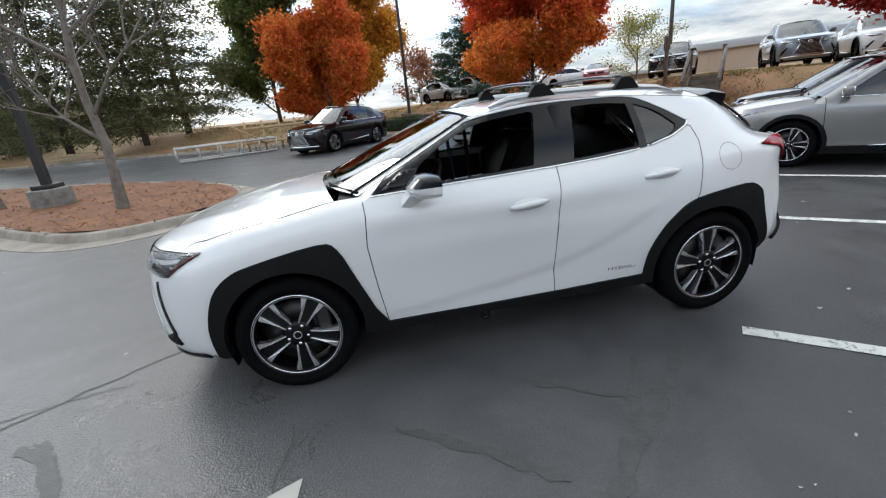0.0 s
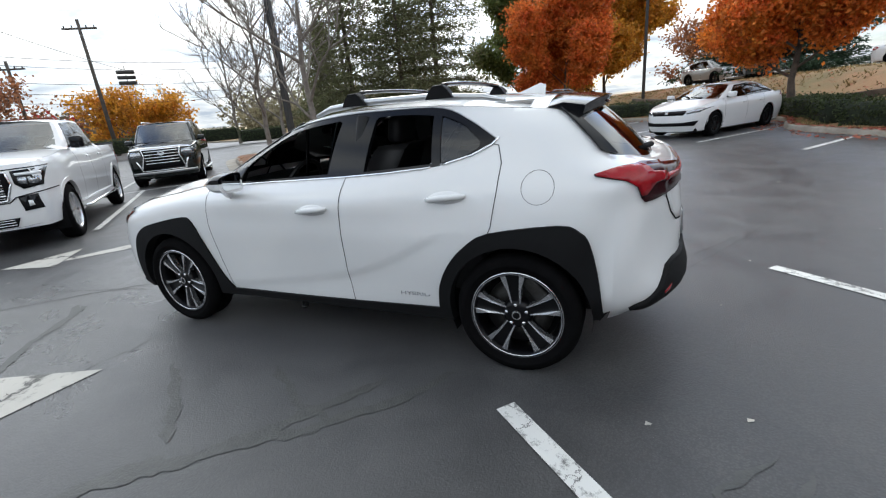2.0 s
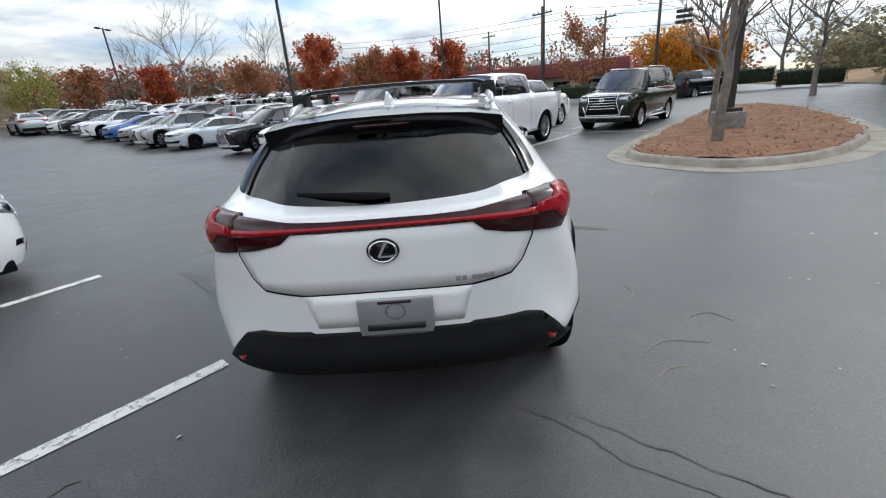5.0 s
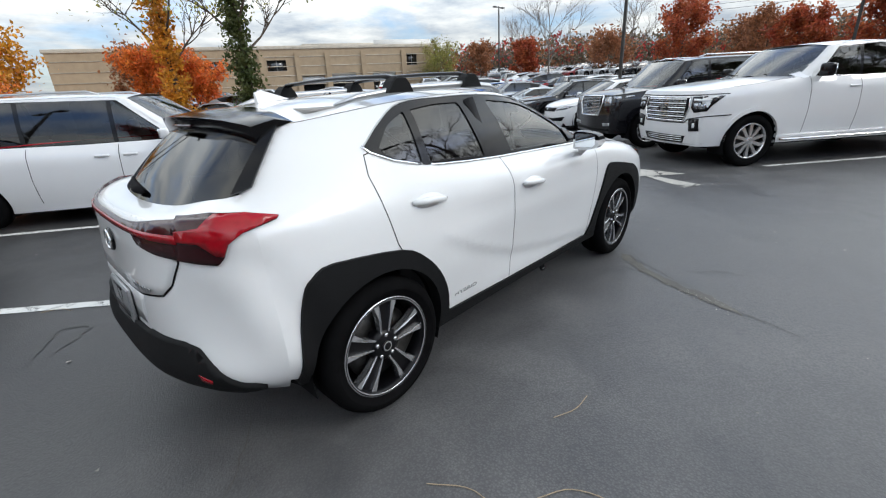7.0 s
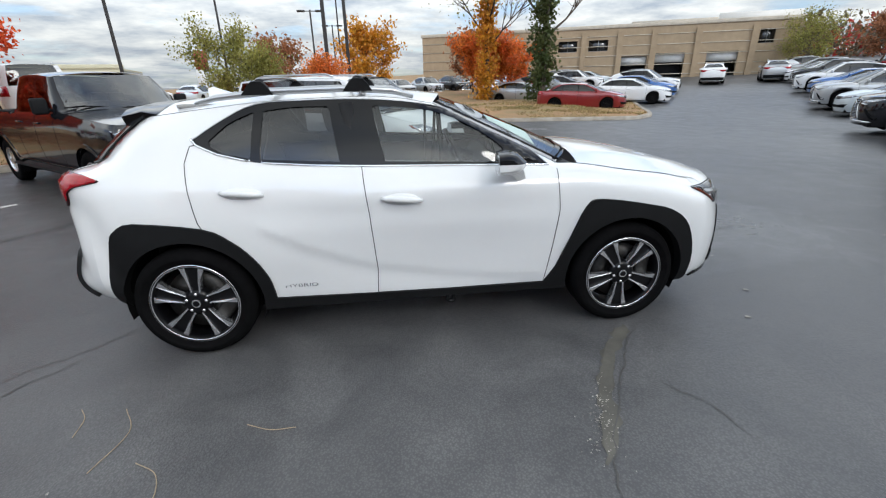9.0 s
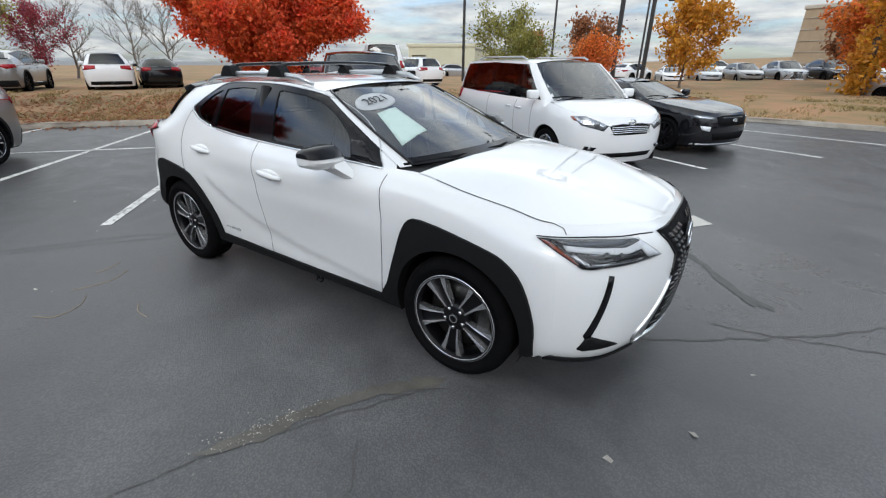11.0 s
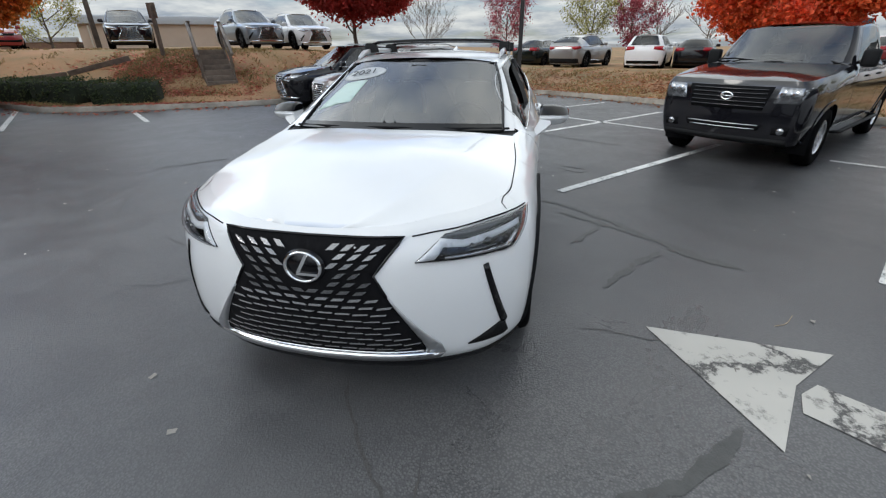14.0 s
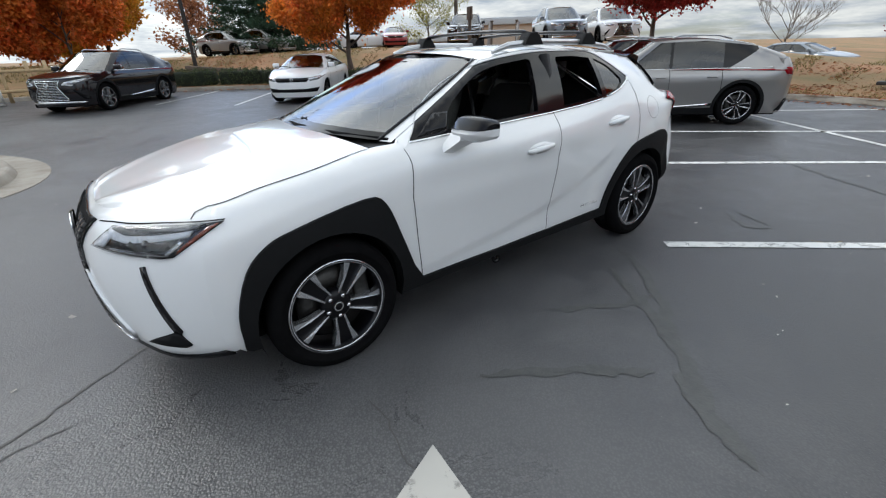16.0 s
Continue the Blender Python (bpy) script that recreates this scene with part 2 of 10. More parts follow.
def add_tube(bm, points, radius, seg=8, flat=1.0, cap=True):
    """A tube along points; radius may be a list; flat squashes it upright."""
    pts = [Vector(p) for p in points]
    rings = []
    side = None
    for i, p in enumerate(pts):
        d = (pts[min(i + 1, len(pts) - 1)] - pts[max(i - 1, 0)]).normalized()
        up = Vector((0, 0, 1)) if abs(d.z) < 0.95 else Vector((1, 0, 0))
        s = d.cross(up).normalized()
        if side is not None and s.dot(side) < 0:
            s = -s
        side = s
        w = s.cross(d).normalized()
        r = radius[i] if isinstance(radius, (list, tuple)) else radius
        rings.append([p + s * (r * math.cos(2 * math.pi * k / seg)) + w * (r * flat * math.sin(2 * math.pi * k / seg)) for k in range(seg)])
    return add_rings(bm, rings, True, (cap, cap))


def tube(points, radius, seg=8, flat=1.0):
    return add_tube(bmesh.new(), points, radius, seg, flat)


def prism(poly, depth, m=Matrix(), bevel=0.0):
    """A plan (x, y) polygon raised by depth along z."""
    bm = bmesh.new()
    lo = [bm.verts.new(m @ Vector((x, y, 0))) for x, y in poly]
    hi = [bm.verts.new(m @ Vector((x, y, depth))) for x, y in poly]
    n = len(poly)
    for i in range(n):
        j = (i + 1) % n
        bm.faces.new((lo[i], lo[j], hi[j], hi[i]))
    top = bm.faces.new(hi)
    bm.faces.new(lo[::-1])
    if bevel:
        bmesh.ops.bevel(bm, geom=list(top.edges), offset=bevel, segments=2, affect="EDGES", profile=0.5)
    return bm


def words(text, size, m, material, parent, name="lettering", depth=0.001):
    c = bpy.data.curves.new(name, "FONT")
    c.body, c.size, c.extrude, c.align_x, c.align_y = text, size, depth, "CENTER", "CENTER"
    tmp = bpy.data.objects.new(name, c)
    scene.collection.objects.link(tmp)
    me = bpy.data.meshes.new_from_object(tmp.evaluated_get(bpy.context.evaluated_depsgraph_get()))
    bpy.data.objects.remove(tmp)
    me.materials.clear()
    me.materials.append(material)
    ob = new(name, me)
    ob.parent = parent
    ob.matrix_basis = m
    return ob


def inside(p, poly):
    x, y = p
    hit = False
    for (ax, ay), (bx, by) in zip(poly, poly[1:] + poly[:1]):
        if (ay > y) != (by > y) and x < (bx - ax) * (y - ay) / (by - ay) + ax:
            hit = not hit
    return hit


def smooth_line(pts, n=4, closed=False):
    """A Catmull-Rom line through points."""
    P = [np.array(p, float) for p in pts]
    m = len(P)
    out = []
    for i in range(m if closed else m - 1):
        p0, p1, p2, p3 = (P[(i - 1) % m] if closed or i else 2 * P[0] - P[1]), P[i], P[(i + 1) % m], (P[(i + 2) % m] if closed or i + 2 < m else 2 * P[-1] - P[-2])
        for k in range(n):
            t = k / n
            out.append(0.5 * (2 * p1 + (p2 - p0) * t + (2 * p0 - 5 * p1 + 4 * p2 - p3) * t * t + (3 * p1 - p0 - 3 * p2 + p3) * t**3))
    if not closed:
        out.append(P[-1])
    return [tuple(float(v) for v in p) for p in out]


def circle(cx, cz, r, a0=0, a1=360, n=24):
    return [(cx + r * math.cos(radians(a0 + (a1 - a0) * k / n)), cz + r * math.sin(radians(a0 + (a1 - a0) * k / n))) for k in range(n + (a1 - a0 != 360))]


def densify(poly, step, closed=True):
    out = []
    pairs = list(zip(poly, poly[1:] + poly[:1])) if closed else list(zip(poly, poly[1:]))
    for (ax, ay), (bx, by) in pairs:
        n = max(1, math.ceil(math.hypot(bx - ax, by - ay) / step))
        out += [(ax + (bx - ax) * k / n, ay + (by - ay) * k / n) for k in range(n)]
    return out if closed else out + [poly[-1]]


def triangulate(outline, cuts, step):
    """Splits an outline into triangles whose edges follow the cuts (closed lines)."""
    verts, edges = [], []
    for line in [outline] + cuts:
        d = densify(line, step)
        base = len(verts)
        verts += [Vector(p) for p in d]
        edges += [(base + i, base + (i + 1) % len(d)) for i in range(len(d))]
    xs, ys = [p[0] for p in outline], [p[1] for p in outline]
    nx, ny = math.ceil((max(xs) - min(xs)) / step), math.ceil((max(ys) - min(ys)) / step)
    for i in range(nx + 1):
        for j in range(ny + 1):
            p = (min(xs) + (i + 0.5 * (j % 2)) * step, min(ys) + j * step)
            if inside(p, outline):
                verts.append(Vector(p))
    v, _, f, _, _, _ = delaunay_2d_cdt(verts, edges, [], 0, 1e-4)
    tris = []
    for t in f:
        c = (sum(v[i].x for i in t) / len(t), sum(v[i].y for i in t) / len(t))
        if inside(c, outline):
            tris.append((t, c))
    return [(p.x, p.y) for p in v], tris


def flip(bm):
    """The mirror image across the middle plane."""
    for v in bm.verts:
        v.co.y = -v.co.y
    bmesh.ops.reverse_faces(bm, faces=bm.faces[:])
    return bm


# ---- car bodies: skins through stations that run from the nose round the side to the tail ----
def skin_eval(C, nu, nv, mirror_ends=True):
    """A smooth grid through the stations C[station][level] = (x, y, z)."""
    C = np.array(C, float)
    flipy = np.array([1, -1, 1.0])
    first = C[1] * flipy if mirror_ends else 2 * C[0] - C[1]
    last = C[-2] * flipy if mirror_ends else 2 * C[-1] - C[-2]
    E = np.concatenate([[first], C, [last]])

    def cr(p0, p1, p2, p3, t):
        return 0.5 * (2 * p1 + (p2 - p0) * t + (2 * p0 - 5 * p1 + 4 * p2 - p3) * t * t + (3 * p1 - p0 - 3 * p2 + p3) * t**3)

    rows = []
    for i in range(len(C) - 1):
        for k in range(nu):
            rows.append(cr(E[i], E[i + 1], E[i + 2], E[i + 3], k / nu))
    rows.append(C[-1])
    G = np.array(rows)
    V = np.concatenate([2 * G[:, :1] - G[:, 1:2], G, 2 * G[:, -1:] - G[:, -2:-1]], 1)
    cols = []
    for j in range(C.shape[1] - 1):
        for k in range(nv):
            cols.append(cr(V[:, j], V[:, j + 1], V[:, j + 2], V[:, j + 3], k / nv))
    cols.append(G[:, -1])
    return np.stack(cols, 1)


def grid_bm(bm, G):
    rows = [[bm.verts.new(p) for p in r] for r in G]
    for a, b in zip(rows, rows[1:]):
        for i in range(len(a) - 1):
            bm.faces.new((a[i], a[i + 1], b[i + 1], b[i]))
    return bm


def both(G):
    """A grid over half the car, joined to its mirror image at the middle."""
    M = G.copy()
    M[..., 1] *= -1
    return np.concatenate([M[::-1], G[1:]] if abs(G[0, :, 1]).max() < 1e-6 else [G, M[::-1]], 0)


class Skin:
    """The car's outer surface, onto which panels, glass and lamps are laid."""

    def __init__(self, grids):
        bm = bmesh.new()
        for G in grids:
            grid_bm(bm, G)
            M = np.array(G)
            M[..., 1] *= -1
            grid_bm(bm, M[::-1])
        bmesh.ops.recalc_face_normals(bm, faces=bm.faces[:])
        self.tree = BVHTree.FromBMesh(bm)
        bm.free()

    def at(self, p, way, lift=0.0):
        """The surface point met from far off along way, lifted off the surface."""
        w = Vector(way).normalized()
        hit, n, _, _ = self.tree.ray_cast(Vector(p) - w * 4, w)
        if hit is None:
            hit, n, _, _ = self.tree.find_nearest(Vector(p) - w * 0.02)
        if n.dot(w) > 0:
            n = -n
        return hit + n * lift, n


def plane_point(view, a, b):
    """The 3D point for a drawing point seen from a side, the front, the back, above, or a corner."""
    if view == "side":
        return Vector((a, 0, b)), Vector((0, -1, 0))
    if view == "front":
        return Vector((0, a, b)), Vector((-1, 0, 0))
    if view == "back":
        return Vector((0, a, b)), Vector((1, 0, 0))
    if view == "top":
        return Vector((a, b, 0)), Vector((0, 0, -1))
    if view == "fcorner":
        w = Vector((-0.75, -0.66, 0)).normalized()
        return Vector((-w.y, w.x, 0)) * a + Vector((0, 0, b)), w
    w = Vector((0.72, -0.69, 0)).normalized()
    return Vector((-w.y, w.x, 0)) * a + Vector((0, 0, b)), w


def laid(skin, view, outline, lift=0.004, thick=0.012, step=0.05, bm=None, mirror=False):
    """A panel cut to an outline, laid on the skin, with turned-in edges."""
    bm = bm or bmesh.new()
    v2, tris = triangulate(outline, [], step)
    made, low, edges = {}, {}, {}
    for t, _ in tris:
        for i in t:
            if i not in made:
                p, w = plane_point(view, *v2[i])
                q, n = skin.at(p, w, lift)
                made[i] = bm.verts.new(q)
                low[i] = q - n * thick
        bm.faces.new([made[i] for i in t])
        for a, b in zip(t, list(t[1:]) + [t[0]]):
            edges[(a, b)] = 1
    lowv = {}
    for a, b in edges:
        if (b, a) not in edges:
            for i in (a, b):
                if i not in lowv:
                    lowv[i] = bm.verts.new(low[i])
            bm.faces.new((made[b], made[a], lowv[a], lowv[b]))
    return flip(bm) if mirror else bm


def seam(skin, view, line, width=0.006, lift=0.0012, mirror=False, bm=None, closed=False):
    """A thin strip along a line on the skin."""
    bm = bm or bmesh.new()
    d = densify(list(line), 0.035, closed)
    if closed:
        d.append(d[0])
    L, R = [], []
    for i, (a, b) in enumerate(d):
        a0, b0 = d[max(i - 1, 0)]
        a1, b1 = d[min(i + 1, len(d) - 1)]
        n = math.hypot(a1 - a0, b1 - b0) or 1
        ox, oy = -(b1 - b0) / n * width / 2, (a1 - a0) / n * width / 2
        for side, s in ((L, 1), (R, -1)):
            p, w = plane_point(view, a + s * ox, b + s * oy)
            side.append(bm.verts.new(skin.at(p, w, lift)[0]))
    for i in range(len(d) - 1):
        bm.faces.new((L[i], L[i + 1], R[i + 1], R[i]))
    return flip(bm) if mirror else bm


def bead(skin, view, line, radius, lift=0.0, mirror=False, seg=6, flat=1.0):
    pts = []
    for a, b in densify(list(line), 0.04, False):
        p, w = plane_point(view, a, b)
        pts.append(skin.at(p, w, lift)[0])
    bm = tube(pts, radius, seg, flat)
    return flip(bm) if mirror else bm


def side_regions(skin, outline, regions, step=0.055, lines=()):
    """Cuts the flank along the regions' outlines. Gives a mesh for each region name; the first region that holds a place wins."""
    v2, tris = triangulate(outline, [r[1] for r in regions] + list(lines), step)
    pts = {}
    out = {}
    for t, c in tris:
        name = next((n for n, poly in regions if inside(c, poly)), "body")
        out.setdefault(name, []).append(t)
    made = {}
    for name, ts in out.items():
        bm = bmesh.new()
        vs = {}
        for t in ts:
            for i in t:
                if i not in pts:
                    p, w = plane_point("side", *v2[i])
                    pts[i] = skin.at(p, w)[0]
                if i not in vs:
                    vs[i] = bm.verts.new(pts[i])
            bm.faces.new([vs[i] for i in t])
        made[name] = bm
    return made


def thicken(bm, depth, inward=(0, -1, 0)):
    """Turns the free edges of a panel inward, so that it shows its thickness."""
    free = [e for e in bm.edges if len(e.link_faces) == 1]
    r = bmesh.ops.extrude_edge_only(bm, edges=free)
    for v in r["geom"]:
        if isinstance(v, bmesh.types.BMVert):
            v.co += Vector(inward) * depth
    return bm


# ---- wheels ----
def wheel(parent, radius, width, rim, style, x, y, z, spin=0.0, dark=ALLOYK, bright=ALLOY):
    """A wheel whose outer face looks along +y (or -y for a negative y)."""
    s = 1 if y > 0 else -1
    w = new("wheel")
    w.parent = parent
    w.matrix_basis = pose(x, y, z, 0, 0, 0 if s > 0 else 180) @ pose(0, 0, 0, 0, spin, 0)
    h = width / 2
    R, r = radius, rim
    prof = [(r, -h * 0.75), (r + 0.02, -h * 0.95), (R - 0.05, -h), (R - 0.012, -h * 0.84), (R, -h * 0.6), (R, -h * 0.12), (R - 0.008, -h * 0.09), (R - 0.008, h * 0.05), (R, h * 0.08), (R, h * 0.6), (R - 0.012, h * 0.84), (R - 0.03, h * 0.95), (R - 0.05, h), (r + 0.035, h * 0.99), (r + 0.03, h * 0.94), (r + 0.012, h * 0.93), (r, h * 0.8)]
    tyre = part("tyre", lathe(prof, 40), RUBBER, w)
    part("rim", lathe([(r + 0.004, h * 0.86), (r - 0.004, h * 0.90), (r - 0.016, h * 0.86), (r - 0.022, h * 0.5), (r - 0.03, -h * 0.7), (r + 0.002, -h * 0.76)], 40), [bright] if style not in ("black", "hero") else [dark], w)
    part("brake_disc", lathe([(0.05, 0.0), (r * 0.74, 0.0), (r * 0.74, 0.02), (0.05, 0.02)], 28, closed_profile=True), STEEL, w)
    part("caliper", box((0.09, 0.05, 0.2), pose(-r * 0.62, 0.02, 0.03), 0.02), STEEL, w)
    part("backing", lathe([(0.0, -0.03), (r - 0.03, -0.03)], 24), MATTK, w)
    face = h * 0.80
    if style == "hero":
        for k in range(5):
            sp = bmesh.new()
            a = pose(0, 0, 0, 0, k * 72 + 90, 0)
            for sgn in (-1, 1):
                inner = [(0.062, sgn * 0.018), (0.066, sgn * 0.027), (0.15, sgn * 0.040), (r - 0.012, sgn * 0.074), (r - 0.008, sgn * 0.038), (0.15, sgn * 0.026)]
                add_rings(sp, [[a @ Vector((x, face - 0.012 - 0.010 * (x < 0.1) + 0.006, z)) for x, z in inner], [a @ Vector((x, face - 0.045, z)) for x, z in inner]])
            part("spoke", sp, bright, w, "machined silver spoke blades", smooth=False)
            web = [(0.05, -0.024), (0.05, 0.024), (r - 0.012, 0.046), (r - 0.012, -0.046)]
            part("spoke_web", add_rings(bmesh.new(), [[a @ Vector((x, face - 0.022, z)) for x, z in web], [a @ Vector((x, face - 0.06, z)) for x, z in web]]), dark, w, "gloss black spoke centre", smooth=False)
        part("rim_lip", lathe([(r - 0.016, h * 0.83), (r - 0.012, h * 0.885), (r + 0.001, h * 0.895), (r + 0.003, h * 0.86)], 40), bright, w, "machined rim lip")
        part("hub", lathe([(0.0, face - 0.008), (0.055, face - 0.008), (0.07, face - 0.016), (0.085, face - 0.03), (0.085, face - 0.07)], 24), dark, w)
        part("centre_cap", lathe([(0.0, face + 0.001), (0.027, face + 0.001), (0.031, face - 0.004), (0.031, face - 0.01)], 20), GLOSSK, w)
        part("cap_ring", lathe([(0.019, face + 0.0015), (0.023, face + 0.0025), (0.025, face + 0.0015)], 20), CHROME, w)
        for k in range(5):
            a = radians(k * 72 + 54)
            part("wheel_nut", lathe([(0, 0.006), (0.009, 0.006), (0.011, 0.0), (0.011, -0.012)], 8, pose(0.057 * math.cos(a), face - 0.008, 0.057 * math.sin(a))), CHROME, w)
    else:
        n = {"ten": 10, "five": 5, "six": 6, "black": 10}[style]
        m1 = dark if style == "black" else bright
        for k in range(n):
            a = pose(0, 0, 0, 0, k * 360 / n, 0)
            wi, wo = (0.022, 0.03) if n == 10 else (0.045, 0.07)
            pl = [(0.04, -wi), (0.04, wi), (r - 0.012, wo), (r - 0.012, -wo)]
            part("spoke", add_rings(bmesh.new(), [[a @ Vector((x, face - 0.01, z)) for x, z in pl], [a @ Vector((x, face - 0.05, z)) for x, z in pl]]), m1, w, smooth=False)
        part("hub", lathe([(0, face - 0.004), (0.05, face - 0.004), (0.075, face - 0.02), (0.075, face - 0.06)], 20), m1, w)
    return w

# ---- the white crossover ----
def stn(xs, ys, zs):
    return [(x, y, z) for x, y, z in zip(xs, ys, zs)]


LOWER = [
    stn([2.17, 2.225, 2.245, 2.25, 2.24, 2.21, 2.17, 2.13], [0] * 8, [0.235, 0.33, 0.46, 0.60, 0.72, 0.80, 0.85, 0.878]),
    stn([2.14, 2.20, 2.225, 2.23, 2.215, 2.185, 2.145, 2.10], [0.32] * 8, [0.235, 0.33, 0.46, 0.60, 0.72, 0.81, 0.865, 0.895]),
    stn([2.08, 2.135, 2.155, 2.155, 2.135, 2.10, 2.055, 1.995], [0.53, 0.53, 0.53, 0.53, 0.53, 0.525, 0.515, 0.50], [0.245, 0.33, 0.46, 0.60, 0.72, 0.82, 0.88, 0.912]),
    stn([1.985, 2.03, 2.04, 2.035, 2.015, 1.98, 1.935, 1.875], [0.71, 0.72, 0.724, 0.722, 0.716, 0.70, 0.68, 0.645], [0.26, 0.335, 0.46, 0.60, 0.72, 0.82, 0.88, 0.916]),
    stn([1.80, 1.83, 1.845, 1.845, 1.835, 1.81, 1.77, 1.72], [0.832, 0.858, 0.872, 0.878, 0.874, 0.855, 0.806, 0.752], [0.265, 0.335, 0.46, 0.60, 0.72, 0.82, 0.890, 0.932]),
    stn([1.55] * 8, [0.845, 0.872, 0.888, 0.899, 0.902, 0.885, 0.84, 0.768], [0.21, 0.32, 0.46, 0.60, 0.74, 0.86, 0.932, 0.968]),
    stn([1.30] * 8, [0.845, 0.872, 0.888, 0.898, 0.900, 0.888, 0.85, 0.765], [0.21, 0.32, 0.46, 0.60, 0.75, 0.88, 0.965, 1.003]),
    stn([1.00] * 8, [0.835, 0.860, 0.876, 0.888, 0.895, 0.888, 0.85, 0.742], [0.21, 0.32, 0.46, 0.61, 0.76, 0.90, 1.0, 1.050]),
    stn([0.78] * 8, [0.830, 0.852, 0.868, 0.884, 0.898, 0.897, 0.872, 0.800], [0.21, 0.32, 0.46, 0.61, 0.77, 0.90, 0.99, 1.060]),
    stn([0.30] * 8, [0.825, 0.845, 0.856, 0.876, 0.902, 0.906, 0.882, 0.808], [0.21, 0.32, 0.46, 0.61, 0.78, 0.91, 1.0, 1.072]),
    stn([-0.30] * 8, [0.825, 0.845, 0.856, 0.876, 0.898, 0.900, 0.872, 0.802], [0.21, 0.32, 0.46, 0.61, 0.78, 0.92, 1.01, 1.090]),
    stn([-0.85] * 8, [0.830, 0.852, 0.872, 0.888, 0.892, 0.872, 0.842, 0.787], [0.21, 0.32, 0.46, 0.61, 0.78, 0.93, 1.03, 1.125]),
    stn([-1.20] * 8, [0.835, 0.862, 0.884, 0.899, 0.900, 0.878, 0.838, 0.748], [0.21, 0.32, 0.46, 0.61, 0.78, 0.93, 1.05, 1.205]),
    stn([-1.50] * 8, [0.822, 0.855, 0.878, 0.892, 0.892, 0.868, 0.825, 0.702], [0.26, 0.36, 0.47, 0.61, 0.78, 0.93, 1.06, 1.225]),
    stn([-1.77, -1.785, -1.795, -1.795, -1.795, -1.79, -1.79, -1.75], [0.765, 0.822, 0.846, 0.850, 0.843, 0.825, 0.788, 0.640], [0.32, 0.39, 0.47, 0.61, 0.76, 0.91, 1.06, 1.145]),
    stn([-1.90, -1.960, -1.995, -1.965, -1.945, -1.94, -1.93, -1.85], [0.655, 0.705, 0.720, 0.712, 0.702, 0.700, 0.698, 0.52], [0.345, 0.40, 0.48, 0.61, 0.76, 0.92, 1.075, 1.122]),
    stn([-1.98, -2.072, -2.122, -2.096, -2.090, -2.074, -2.048, -1.925], [0.41, 0.43, 0.44, 0.44, 0.44, 0.44, 0.44, 0.36], [0.355, 0.40, 0.48, 0.60, 0.76, 0.92, 1.062, 1.098]),
    stn([-2.00, -2.098, -2.146, -2.120, -2.113, -2.099, -2.074, -1.955], [0] * 8, [0.36, 0.40, 0.48, 0.60, 0.76, 0.92, 1.055, 1.085]),
]


def lean(base, top, bulge=0.012, levels=5):
    """A station of the glasshouse between its foot and the roof edge."""
    b, t = np.array(base, float), np.array(top, float)
    mid = np.array([0.0, 0.0, 0.0])
    out = []
    for k in range(levels):
        f = k / (levels - 1)
        p = b + (t - b) * f
        d = np.array([p[0] * 0.25, p[1], 0])
        n = np.linalg.norm(d) or 1
        out.append(tuple(p + d / n * bulge * 4 * f * (1 - f) + mid))
    return out


UPPER = [
    lean((1.10, 0, 1.085), (0.22, 0, 1.440), 0.03),
    lean((1.05, 0.38, 1.080), (0.20, 0.36, 1.432), 0.03),
    lean((0.90, 0.67, 1.062), (0.15, 0.545, 1.415), 0.02),
    lean((0.78, 0.795, 1.060), (0.09, 0.585, 1.420), 0.014),
    lean((0.30, 0.806, 1.072), (-0.08, 0.598, 1.450), 0.02),
    lean((-0.30, 0.800, 1.090), (-0.32, 0.604, 1.462), 0.02),
    lean((-0.85, 0.785, 1.125), (-0.80, 0.597, 1.448), 0.02),
    lean((-1.20, 0.746, 1.205), (-1.18, 0.580, 1.412), 0.016),
    lean((-1.50, 0.700, 1.225), (-1.42, 0.555, 1.385), 0.012),
    lean((-1.75, 0.640, 1.145), (-1.50, 0.515, 1.385), 0.02),
    lean((-1.85, 0.52, 1.122), (-1.555, 0.42, 1.402), 0.02),
    lean((-1.925, 0.36, 1.098), (-1.59, 0.28, 1.412), 0.02),
    lean((-1.955, 0, 1.085), (-1.61, 0, 1.418), 0.02),
]


def cap_patch(edge, centre, n=14, power=2.2):
    """A crowned panel: from the middle line out to an edge line (x, y, z), which runs from front to back."""
    rows = []
    for (x, y, z), (cx, cz) in zip(edge, centre):
        rows.append([(cx + (x - cx) * (k / n) ** 2, y * k / n, cz + (z - cz) * (k / n) ** power) for k in range(n + 1)])
    return np.array(rows)


def line_at(line, t):
    """A point at t in 0..1 of a line of points."""
    s = t * (len(line) - 1)
    i = min(int(s), len(line) - 2)
    a, b = np.array(line[i], float), np.array(line[i + 1], float)
    return a + (b - a) * (s - i)


CREASE = [(0.92, 0.365), (0.60, 0.395), (0.10, 0.455), (-0.30, 0.530), (-0.62, 0.655), (-0.90, 0.800)]


